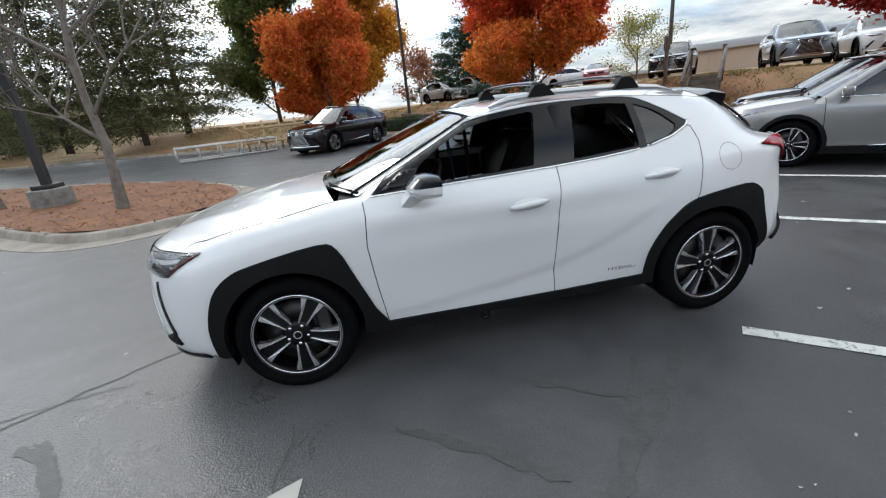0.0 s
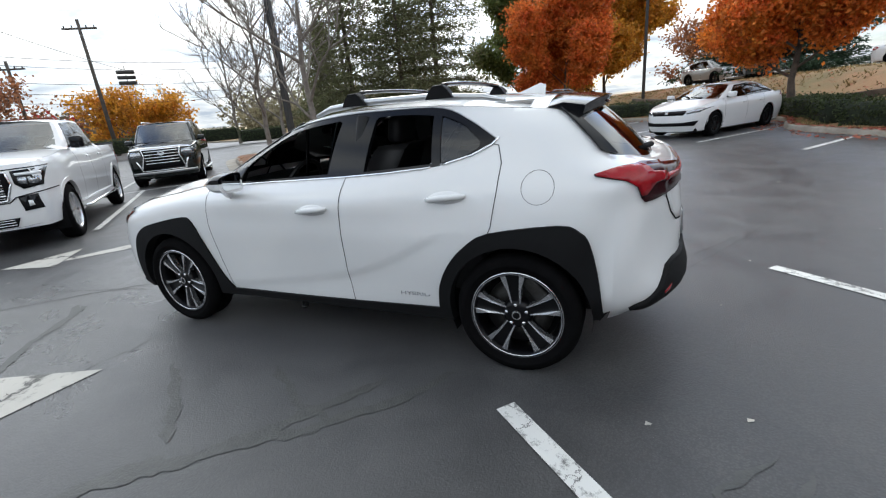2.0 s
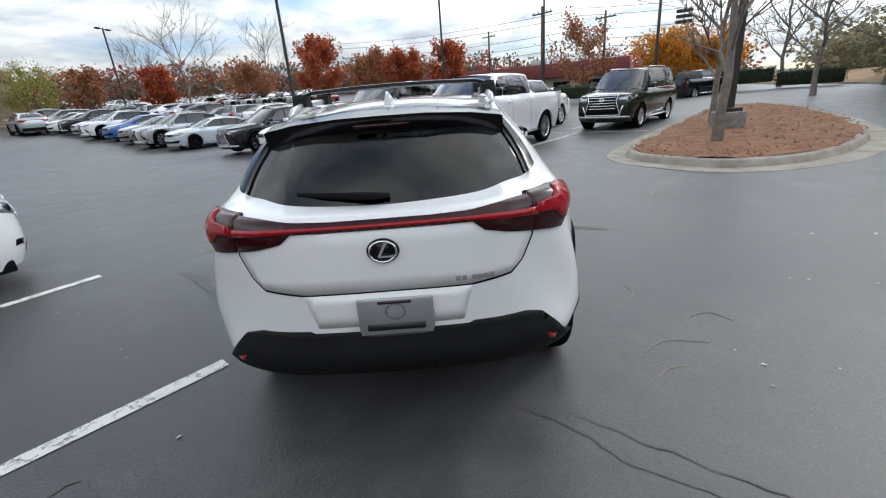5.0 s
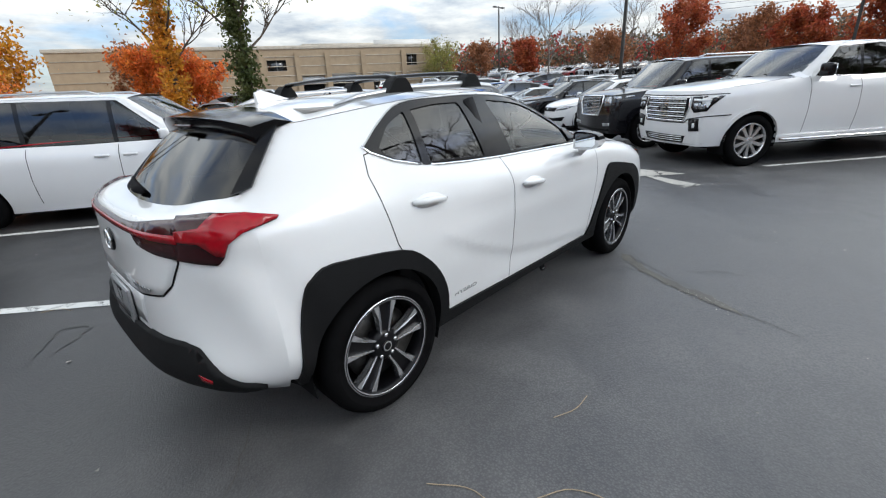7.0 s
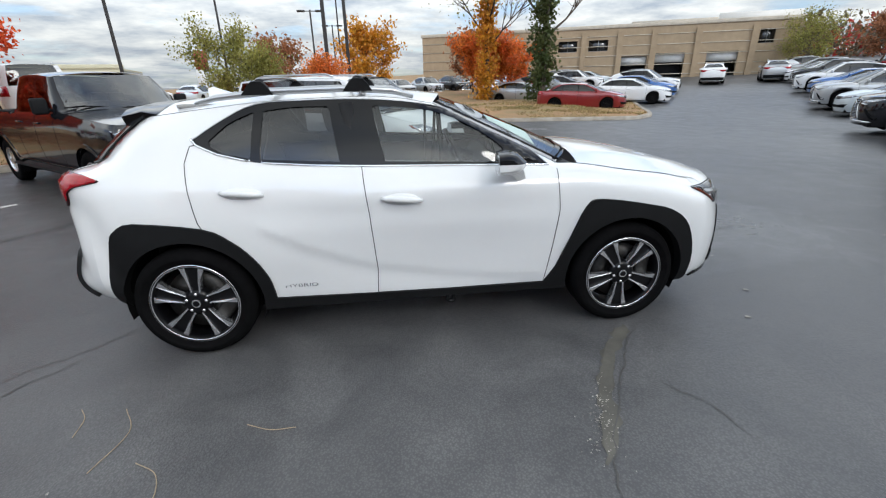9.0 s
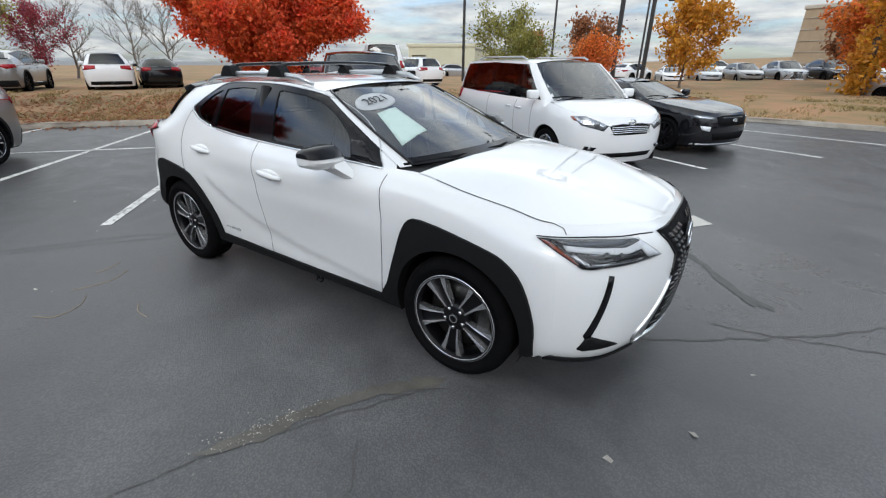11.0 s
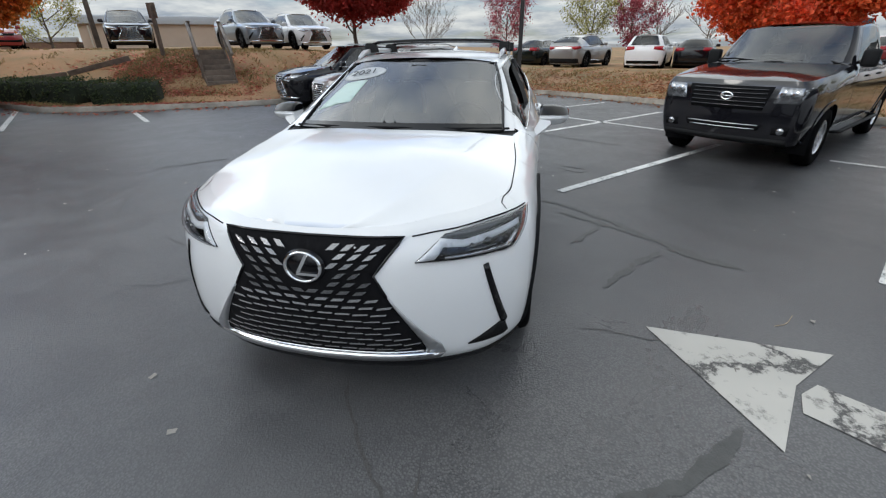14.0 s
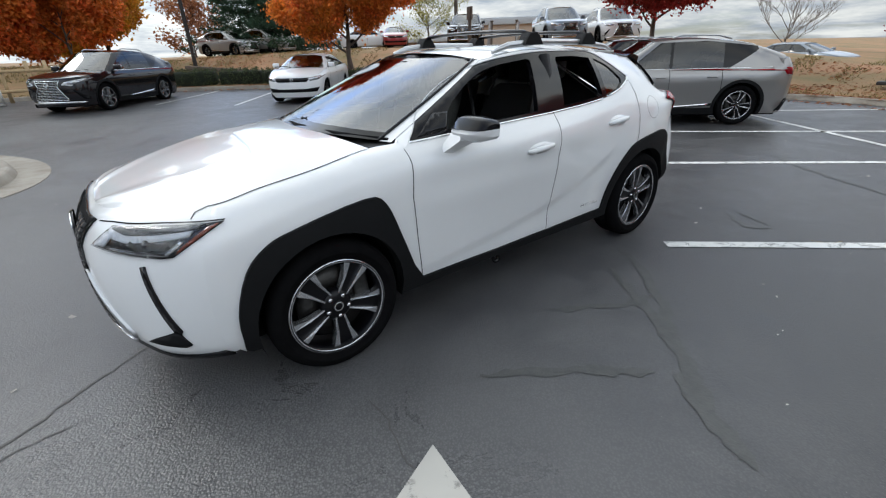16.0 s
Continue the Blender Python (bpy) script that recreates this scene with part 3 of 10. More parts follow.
def press(G):
    """Pressed lines along the doors: a rising crease low down and a soft hollow below the shoulder."""
    for row in G:
        for q in row:
            on = min(1, max(0, (q[0] + 0.98) / 0.12)) * min(1, max(0, (0.88 - q[0]) / 0.15))
            if on and q[1] > 0.7:
                u = q[2] - float(np.interp(q[0], [c[0] for c in CREASE[::-1]], [c[1] for c in CREASE[::-1]]))
                q[1] += on * (0.005 * max(0.0, 1 - u / 0.20) if u > 0 else 0.005 - 0.009 * min(1, -u / 0.06) + 0.004 * min(1, max(0.0, -u - 0.06) / 0.10))
                q[1] -= on * 0.007 * max(0.0, 1 - abs(q[2] - 0.84) / 0.08)
            if q[0] < -1.5 and q[1] > 0.5:  # a folded edge from the tail lamp down to the corner of the bumper
                u = q[0] - float(np.interp(q[2], [0.40, 0.95], [-1.74, -1.97]))
                fade = min(1, max(0.0, (q[2] - 0.38) / 0.10)) * min(1, max(0.0, (1.0 - q[2]) / 0.12))
                q[1] += fade * (0.022 * max(0.0, 1 - abs(u) / 0.11) - 0.010 * max(0.0, 1 - abs(u - 0.16) / 0.10))
    return G


GL = press(skin_eval(LOWER, 5, 5))
GU = skin_eval(UPPER, 5, 3)
# hood: from the cowl to the nose, edged by the top of the lower skin
hood_edge = [tuple(p) for p in GL[0:36, -1]]
nE = len(hood_edge)
hood_rows = []
for i in range(33):
    f = i / 32
    e = line_at(hood_edge, (4 + (nE - 5) * f ** 1.0) / (nE - 1)) if i else np.array(hood_edge[4])
    cx = 2.13 + (1.085 - 2.13) * f
    cz = 0.878 + 0.212 * math.sin(f * math.pi / 2 * 0.98) ** 0.86
    hood_rows.append(((e[0], e[1], e[2]), (cx, cz)))
n_h = 16
GH = np.array([[(c[0] + (e[0] - c[0]) * (k / n_h) ** 2.0, e[1] * k / n_h, c[1] + (e[2] - c[1]) * (k / n_h) ** 2.4 + 0.008 * math.exp(-(((k / n_h) - 0.62) / 0.12) ** 2) * min(1, 3 * (1 - i / 32))) for k in range(n_h + 1)] for i, (e, c) in enumerate(hood_rows)])
# the hood's front edge follows the nose
GH = np.concatenate([[[line_at(hood_edge[0:5], k / n_h) for k in range(n_h + 1)]], GH])
roof_edge = [tuple(p) for p in GU[:, -1]]
i0, i1 = 12, len(roof_edge) - 8
roof_rows = []
for i in range(29):
    f = i / 28
    e = line_at(roof_edge[i0:i1], f)
    cx = 0.22 + (-1.60 - 0.22) * f
    cz = 1.440 + (1.418 - 1.440) * f + 0.068 * math.sin(math.pi * (0.06 + 0.90 * f)) ** 0.8
    roof_rows.append(((e[0], e[1], e[2]), (cx, cz)))
GR = cap_patch([r[0] for r in roof_rows], [r[1] for r in roof_rows], 14, 2.6)
SK = Skin([press(skin_eval(LOWER, 18, 14)), GU, GH, GR])

ux = thing("crossover_car", pose(0, 0, 0), "pearl white compact crossover with black arches and roof bars", "car")

# outlines on the flank, as seen from the side (x, z)
arch_f = [(1.765, 0.28), (1.765, 0.47), (1.70, 0.66), (1.60, 0.755), (1.46, 0.80), (1.12, 0.855), (1.02, 0.815), (0.945, 0.64), (0.86, 0.42), (0.80, 0.325), (0.80, 0.20), (1.70, 0.20), (1.74, 0.262)]
arch_r = [(-0.86, 0.20), (-0.865, 0.36), (-0.885, 0.48), (-0.95, 0.61), (-1.05, 0.72), (-1.19, 0.80), (-1.54, 0.845), (-1.645, 0.81), (-1.69, 0.745), (-1.735, 0.55), (-1.755, 0.36), (-1.72, 0.26)]
arch_f = smooth_line(arch_f[:9], 3) + arch_f[9:]
arch_r = arch_r[:1] + smooth_line(arch_r[1:11], 3) + arch_r[11:]
hole_f = circle(1.32, 0.345, 0.385, -25, 205, 26)
hole_r = circle(-1.32, 0.345, 0.385, -25, 205, 26)
sill = [(0.86, 0.20), (0.80, 0.312), (0.22, 0.308), (-0.26, 0.314), (-0.87, 0.332), (-0.90, 0.20)]
win_f = smooth_line([(0.555, 1.082), (0.50, 1.185), (0.30, 1.305), (0.10, 1.375), (-0.20, 1.410)], 4) + [(-0.225, 1.40), (-0.165, 1.112)]
win_r = [(-0.420, 1.118), (-0.465, 1.395)] + smooth_line([(-0.48, 1.412), (-0.66, 1.412), (-0.835, 1.395)], 3) + [(-0.855, 1.147)]
win_q = [(-0.905, 1.152), (-0.885, 1.388)] + smooth_line([(-0.90, 1.386), (-1.02, 1.335), (-1.125, 1.248)], 4) + [(-1.12, 1.222), (-1.05, 1.178)]
dlo = smooth_line([(0.80, 1.058), (0.66, 1.172), (0.45, 1.288), (0.22, 1.378), (0.02, 1.420), (-0.27, 1.445), (-0.60, 1.446), (-0.88, 1.430), (-1.06, 1.352), (-1.21, 1.258)], 4) + smooth_line([(-1.19, 1.232), (-1.08, 1.183), (-0.88, 1.132), (-0.57, 1.108), (-0.28, 1.094), (0.08, 1.083), (0.56, 1.068)], 3)
door_f = [(0.845, 1.035), (0.84, 0.97), (0.855, 0.80), (0.83, 0.56), (0.795, 0.312), (0.22, 0.308), (-0.26, 0.314), (-0.25, 0.48), (-0.272, 0.83), (-0.30, 1.093), (-0.28, 1.094), (0.08, 1.083), (0.56, 1.068), (0.80, 1.058)]
door_r = [(-0.30, 1.093), (-0.272, 0.83), (-0.25, 0.48), (-0.26, 0.314), (-0.865, 0.332), (-0.885, 0.48), (-0.95, 0.61), (-1.05, 0.72), (-1.19, 0.80), (-1.205, 0.83), (-1.235, 1.0), (-1.25, 1.14), (-1.225, 1.225), (-1.19, 1.232), (-1.08, 1.183), (-0.88, 1.132), (-0.57, 1.108)]
top_line = [(p[0], p[2] - 0.004) for p in GL[20:37, -1]]
flank = [(1.80, 0.262)] + [(GL[20, k][0] + 0.003, GL[20, k][2]) for k in range(1, GL.shape[1] - 1)] + top_line + [(p[0] - 0.004, p[2] - 0.002) for p in GU[12]] + [(p[0], p[2] - 0.003) for p in GU[13:46, -1]] + [(-1.51, 1.38), (-1.63, 1.27)] + [(p[0] - 0.001, p[2]) for p in GL[70, ::-1] if p[2] > 0.385] + [(-1.755, 0.375), (-1.715, 0.255)]
flank = [flank[0]] + [p for a, p in zip(flank, flank[1:]) if math.hypot(p[0] - a[0], p[1] - a[1]) > 0.006]
REG = [("win_f", win_f), ("win_r", win_r), ("win_q", win_q), ("hole_f", hole_f), ("hole_r", hole_r), ("dlo", dlo), ("arch_f", arch_f), ("arch_r", arch_r), ("sill", sill), ("door_f", door_f), ("door_r", door_r)]

for side in (1, -1):
    meshes = side_regions(SK, flank, REG, 0.035, [CREASE + [(x, z - 0.045) for x, z in CREASE[::-1]]])
    fix = (lambda b: b) if side > 0 else flip
    for n in ("hole_f", "hole_r"):
        meshes.pop(n).free()
    part("side_panel", fix(thicken(meshes["body"], 0.02)), PEARL, ux, angle=40)
    d1 = part("front_door", fix(meshes["door_f"]), PEARL, ux)
    d2 = part("rear_door", fix(meshes["door_r"]), PEARL, ux)
    part("window_frame", fix(thicken(meshes["dlo"], 0.035)), GLOSSK, ux, "gloss black window surround and pillars", angle=40)
    for n, r in (("arch_f", "front_arch_cladding"), ("arch_r", "rear_arch_cladding"), ("sill", "sill_cladding")):
        b = meshes[n]
        for v in b.verts:
            v.co.y += 0.016
        part(r, fix(thicken(b, 0.07)), CLAD, ux, "grained black plastic cladding", angle=40)
    for n, r, w in (("win_f", "front_window", SIDEGL), ("win_r", "rear_window", DARKGL), ("win_q", "quarter_window", DARKGL)):
        b = meshes[n]
        for v in b.verts:
            v.co.y -= 0.008
        if side > 0 and n != "win_q":
            b.free()  # this window is wound down
            continue
        part(r, fix(b), w if side < 0 or n == "win_q" else SIDEGL, ux)
    m = side < 0
    part("shut_line", seam(SK, "side", door_f[:7] + door_f[6:10], 0.0045, mirror=m), MATTK, d1)
    part("shut_line", seam(SK, "side", door_r[8:14], 0.0045, mirror=m), MATTK, d2)
    part("shut_line", seam(SK, "side", door_f[4:7], 0.005, mirror=m), MATTK, d1)
    part("belt_moulding", bead(SK, "side", [(0.80, 1.056), (0.56, 1.066), (0.08, 1.081), (-0.28, 1.092), (-0.57, 1.106), (-0.88, 1.130), (-1.08, 1.180), (-1.19, 1.229), (-1.22, 1.262)], 0.0075, 0.002, m), CHROME, ux, "bright chrome belt moulding")
    part("roof_moulding", bead(SK, "side", dlo[0:37], 0.004, 0.001, m), SATIN, ux)
    # handles in a shallow scoop
    for d, hx, hz in ((d1, -0.085, 0.915), (d2, -0.955, 0.978)):
        p, nrm = SK.at((hx, 0, hz), (0, -1, 0))
        bm = bmesh.new()
        pts = [p + Vector((0.115 - 0.23 * k / 8, 0.006 + 0.026 * math.sin(math.pi * k / 8) ** 0.6, -0.010 + 0.020 * k / 8 + 0.006 * math.sin(math.pi * k / 8))) for k in range(9)]
        add_tube(bm, pts, [0.010 + 0.009 * math.sin(math.pi * k / 8) ** 0.5 for k in range(9)], 8, 1.0)
        part("handle", fix(bm), PEARL, d, "body-coloured pull handle")
        part("handle_scoop", laid(SK, "side", smooth_line([(hx + 0.095, hz - 0.008), (hx + 0.02, hz - 0.032), (hx - 0.08, hz - 0.022), (hx - 0.10, hz + 0.012), (hx - 0.02, hz + 0.035), (hx + 0.07, hz + 0.022)], 4, True), 0.0015, 0.004, 0.04, mirror=m), PEARL, d)
    # fuel flap on the left
    if side > 0:
        part("fuel_flap_line", seam(SK, "side", circle(-1.44, 1.022, 0.080), 0.0022, 0.001, closed=True), MATTK, ux)
    tx, tz = -0.71, 0.405
    p, nrm = SK.at((tx, 0, tz), (0, -1, 0), 0.002)
    words("HYBRID", 0.042, Matrix.Translation((p.x, p.y * side, p.z)) @ pose(0, 0, 0, 90, 0, 180 if side > 0 else 0) @ Matrix.Diagonal((1.35, 0.75, 1, 1)), CHROME, ux, "hybrid_lettering")
    # wheel housings
    for wx in (1.32, -1.32):
        rows = []
        for yy in (0.86, 0.42):
            rows.append([(wx + 0.39 * math.cos(radians(a)), yy * side, 0.345 + 0.39 * math.sin(radians(a))) for a in range(-22, 203, 9)])
        bm = grid_bm(bmesh.new(), rows)
        grid_bm(bm, [[(p[0], 0.42 * side, p[2]) for p in rows[1]], [(wx + (p[0] - wx) * 0.02, 0.42 * side, 0.345) for p in rows[1]]])
        part("wheel_housing", bm, MATTK, ux)
        wheel(ux, 0.341, 0.225, 0.250, "hero", wx, 0.795 * side, 0.341, spin=(4 if wx > 0 else 40) * side)
    # mirror
    mr = new("door_mirror")
    mr.parent = ux
    # a wedge of six corners that tapers outward: white below, black cap above
    prof = [(0.455, 0.0), (0.450, 0.55), (0.452, 1.0), (0.50, 1.06), (0.56, 0.98), (0.605, 0.62), (0.61, 0.42), (0.585, 0.14), (0.53, -0.02)]
    span = ((0.885, 1.052, 1.150, 0.90), (0.90, 1.045, 1.163, 0.97), (0.96, 1.043, 1.165, 1.0), (1.02, 1.050, 1.158, 0.97), (1.06, 1.062, 1.148, 0.84), (1.075, 1.078, 1.136, 0.66))
    body = [[(0.455 + (x - 0.455) * k - 0.10 * (y - 0.9), y, lo + (hi - lo) * min(h, 0.62)) for x, h in prof] for y, lo, hi, k in span]
    part("mirror_shell", fix(add_rings(bmesh.new(), body)), PEARL, mr, angle=35)
    top = [[(0.455 + (x - 0.455) * k * 1.02 - 0.10 * (y - 0.9), y, lo + (hi - lo) * max(h, 0.60)) for x, h in prof[1:7]] for y, lo, hi, k in span]
    part("mirror_cap", fix(add_rings(bmesh.new(), top)), GLOSSK, mr, "black upper mirror cap", angle=35)
    gl = add_rings(bmesh.new(), [[(x - 0.10 * (y - 0.9), y, z) for y, z in ((0.905, 1.062), (0.90, 1.15), (1.0, 1.155), (1.045, 1.143), (1.055, 1.085), (1.03, 1.065))] for x in (0.4515, 0.4485)])
    part("mirror_glass", fix(gl), mat("mirror glass", (0.75, 0.78, 0.80), rough=0.02, metal=1.0), mr, smooth=False)
    foot = [[(0.645, 0.865, 0.985), (0.60, 0.875, 0.978), (0.565, 0.868, 1.03), (0.63, 0.858, 1.035)], [(0.615, 0.93, 1.035), (0.545, 0.94, 1.022), (0.525, 0.90, 1.085), (0.60, 0.89, 1.09)], [(0.60, 0.96, 1.06), (0.50, 0.97, 1.045), (0.49, 0.95, 1.10), (0.58, 0.95, 1.11)]]
    part("mirror_foot", fix(add_rings(bmesh.new(), foot)), PEARL, mr, angle=50)
    part("mirror_sail", laid(SK, "side", [(0.74, 1.076), (0.56, 1.086), (0.515, 1.175), (0.60, 1.172)], 0.003, 0.006, 0.03, mirror=m), GLOSSK, ux)
    # roof rail and bar feet
    part("roof_rail", fix(tube([(0.02, 0.565, 1.452), (-0.10, 0.57, 1.487), (-0.35, 0.575, 1.505), (-0.8, 0.57, 1.497), (-1.10, 0.56, 1.468), (-1.22, 0.548, 1.438)], [0.012, 0.02, 0.02, 0.02, 0.018, 0.01], 8)), SATIN, ux, "bright roof rail")

# nose and tail skins
GN = both(GL[0:21])
part("front_bumper", grid_bm(bmesh.new(), GN), PEARL, ux)
GT = both(GL[70:][::-1])
part("rear_bumper", grid_bm(bmesh.new(), GT), PEARL, ux)
GHB = np.concatenate([GH[:, ::-1] * np.array([1, -1, 1.0]), GH[:, 1:]], 1)
part("hood", grid_bm(bmesh.new(), GHB), PEARL, ux)
GRB = np.concatenate([GR[:, ::-1] * np.array([1, -1, 1.0]), GR[:, 1:]], 1)
part("roof", grid_bm(bmesh.new(), GRB), PEARL, ux)
# windscreen and rear screen
part("windscreen", grid_bm(bmesh.new(), both(GU[0:11])), SCREEN, ux)
part("windscreen_pillar", grid_bm(bmesh.new(), GU[10:13]), PEARL, ux)
part("windscreen_pillar", flip(grid_bm(bmesh.new(), GU[10:13])), PEARL, ux)
part("rear_screen", grid_bm(bmesh.new(), both(GU[46:][::-1])), DARKGL, ux)
fr = grid_bm(bmesh.new(), both(GU[0:11])[:, :2])
for v in fr.verts:
    v.co += Vector((0.003, 0, 0.004))
part("screen_band", fr, GLOSSK, ux, "black band at the foot of the windscreen")
part("wiper_cowl", tube([(0.86, -0.70, 1.068), (1.02, -0.42, 1.088), (1.085, 0, 1.096), (1.02, 0.42, 1.088), (0.86, 0.70, 1.068)], 0.014, 8, 0.6), MATTK, ux)
for y0, y1 in ((0.60, 0.02), (-0.04, -0.60)):
    p0, p1 = SK.at((1.02, y0, 0), (0, 0, -1), 0.004)[0], SK.at((1.02, y1, 0), (0, 0, -1), 0.004)[0]
    part("wiper", tube([p0, (p0 + p1) / 2 + Vector((0.03, 0, 0.004)), p1], [0.008, 0.007, 0.005], 6), MATTK, ux)
for s in (1, -1):
    part("screen_edge", tube([(p[0] + 0.004, p[1] * s, p[2] + 0.004) for p in GU[10]], 0.008, 6), GLOSSK, ux)
part("screen_header", bead(SK, "top", [(0.165, -0.53), (0.205, -0.3), (0.225, 0), (0.205, 0.3), (0.165, 0.53)], 0.012, -0.004), GLOSSK, ux)
# hood shut lines
for s in (False, True):
    part("shut_line", seam(SK, "top", [(1.824, 0.762), (1.800, 0.738)] + [(p[0], p[1] + 0.004) for p in hood_edge[19:34]], 0.0045, 0.0018, mirror=s), MATTK, ux)
    part("shut_line", seam(SK, "fcorner", [(0.505, 0.888), (0.75, 0.882), (0.90, 0.874), (1.0, 0.871), (1.088, 0.864)], 0.0045, 0.0018, mirror=s), MATTK, ux)

# cross bars on feet
for bx in (-0.30, -0.86):
    cb = new("cross_bar")
    cb.parent = ux
    hz = 1.500 if bx > -0.5 else 1.492
    part("bar", tube([(bx, -0.56, hz + 0.055)] + [(bx, y, hz + 0.066 + 0.012 * (1 - (y / 0.5) ** 2)) for y in (-0.5, -0.25, 0, 0.25, 0.5)] + [(bx, 0.56, hz + 0.055)], [0.018] + [0.028] * 5 + [0.018], 10, 0.45), GLOSSK, cb, "black aerofoil cross bar")
    for s in (1, -1):
        prof = [(-0.085, 0), (0.085, 0), (0.06, 0.045), (0.035, 0.072), (-0.02, 0.075), (-0.045, 0.055)]
        bm = add_rings(bmesh.new(), [[Vector((bx + x * (1 if k < 2 else 0.86), s * y, hz - 0.012 + z * (1 if k in (1,) else 0.94))) for x, z in prof] for k, y in enumerate((0.612, 0.60, 0.53))])
        part("bar_foot", bm, CLAD, cb, "black wedge-shaped bar foot", smooth=False)
part("roof_fin", add_rings(bmesh.new(), [[(-1.16 + 0.0 * k, s * 0.028, 1.478), (-1.33, s * 0.02, 1.462), (-1.335, s * 0.006, 1.515), (-1.30, s * 0.004, 1.528)] for k, s in enumerate((-1, 1))]), PEARL, ux, smooth=False)

# spoiler over the rear screen
sp_top = [(y, 0.55 * SK.at((-1.50, y, 0), (0, 0, -1))[0].z + 0.45 * SK.at((-1.50, 0, 0), (0, 0, -1))[0].z) for y in (-0.55, -0.53, -0.40, -0.2, 0, 0.2, 0.40, 0.53, 0.55)]
bm = add_rings(bmesh.new(), [[(-1.44, y, SK.at((-1.44, y, 0), (0, 0, -1))[0].z + 0.004), (-1.58 + 0.05 * (y / 0.5) ** 2, y, z + 0.004), (-1.725 + 0.09 * (y / 0.53) ** 2, y, z - 0.018), (-1.722 + 0.09 * (y / 0.53) ** 2, y, z - 0.034), (-1.672 + 0.06 * (y / 0.53) ** 2, y, z - 0.098), (-1.52, y, z - 0.03)] for y, z in sp_top])
spo = part("spoiler", bm, GLOSSK, ux, "gloss black tailgate spoiler", angle=35)
part("stop_lamp", box((0.012, 0.24, 0.014), pose(-1.706, 0, sp_top[4][1] - 0.058, 0, 38), 0.003), DARKLENS, spo)
for s in (1, -1):
    wing = np.array(GU[44:47])
    wing += np.array([-0.012, 0.016, 0.012])
    wing[..., 1] *= s
    part("spoiler_wing", thicken(grid_bm(bmesh.new(), wing), 0.014, (0.5, -0.6 * s, -0.4)), GLOSSK, ux, "black pillar blade beside the rear screen", angle=40)

# tailgate with its lamps, lettering and plate
tg = part("tailgate", laid(SK, "back", [(-0.60, 1.065), (-0.595, 0.93), (-0.55, 0.84), (-0.50, 0.795), (-0.33, 0.772), (0.33, 0.772), (0.50, 0.795), (0.55, 0.84), (0.595, 0.93), (0.60, 1.065), (0.40, 1.075), (0, 1.068), (-0.40, 1.075)], 0.004, 0.012, 0.06), PEARL, ux)
part("shut_line", seam(SK, "back", [(-0.605, 1.06), (-0.60, 0.93), (-0.553, 0.838), (-0.502, 0.79), (-0.33, 0.767), (0.33, 0.767), (0.502, 0.79), (0.553, 0.838), (0.60, 0.93), (0.605, 1.06)], 0.009, 0.0015), MATTK, tg)
part("light_bar", laid(SK, "back", [(-0.628, 1.088), (-0.628, 0.943), (-0.50, 0.962), (-0.40, 0.985), (-0.355, 1.020), (0.355, 1.020), (0.40, 0.985), (0.50, 0.962), (0.628, 0.943), (0.628, 1.088), (0.50, 1.076), (0.36, 1.060), (0.2, 1.055), (-0.2, 1.055), (-0.36, 1.060), (-0.50, 1.076)], 0.010, 0.014, 0.04), DARKLENS, tg, "full-width smoked red light bar")
part("light_strip", laid(SK, "back", [(-0.622, 1.040), (-0.622, 1.010), (-0.40, 1.022), (-0.33, 1.027), (0.33, 1.027), (0.40, 1.022), (0.622, 1.010), (0.622, 1.040), (0.40, 1.040), (0.33, 1.040), (-0.33, 1.040), (-0.40, 1.040)], 0.0145, 0.006, 0.03), REDLENS, tg)
for s in (False, True):
    tl = part("tail_lamp", laid(SK, "rcorner", [(-0.951, 1.090), (-0.951, 0.946), (-0.85, 0.932), (-0.795, 0.927), (-0.772, 0.950), (-0.745, 1.005), (-0.70, 1.035), (-0.60, 1.060), (-0.595, 1.068), (-0.70, 1.090), (-0.82, 1.099)], 0.012, 0.016, 0.03, mirror=s), DARKLENS, ux, "smoked red tail lamp with a pointed fin")
    part("tail_fin", laid(SK, "rcorner", [(-0.935, 1.052), (-0.935, 1.018), (-0.85, 1.012), (-0.79, 0.965), (-0.765, 0.962), (-0.745, 1.005), (-0.70, 1.035), (-0.60, 1.060), (-0.597, 1.068), (-0.70, 1.088), (-0.80, 1.094), (-0.84, 1.062)], 0.016, 0.006, 0.03, mirror=s), REDLENS, tl, "bright red lamp fin along the rear wing")
    part("rear_reflector", laid(SK, "back", [(0.645, 0.492), (0.690, 0.473), (0.684, 0.455), (0.654, 0.468)], 0.021, 0.010, 0.03, mirror=s), REDLENS, ux)
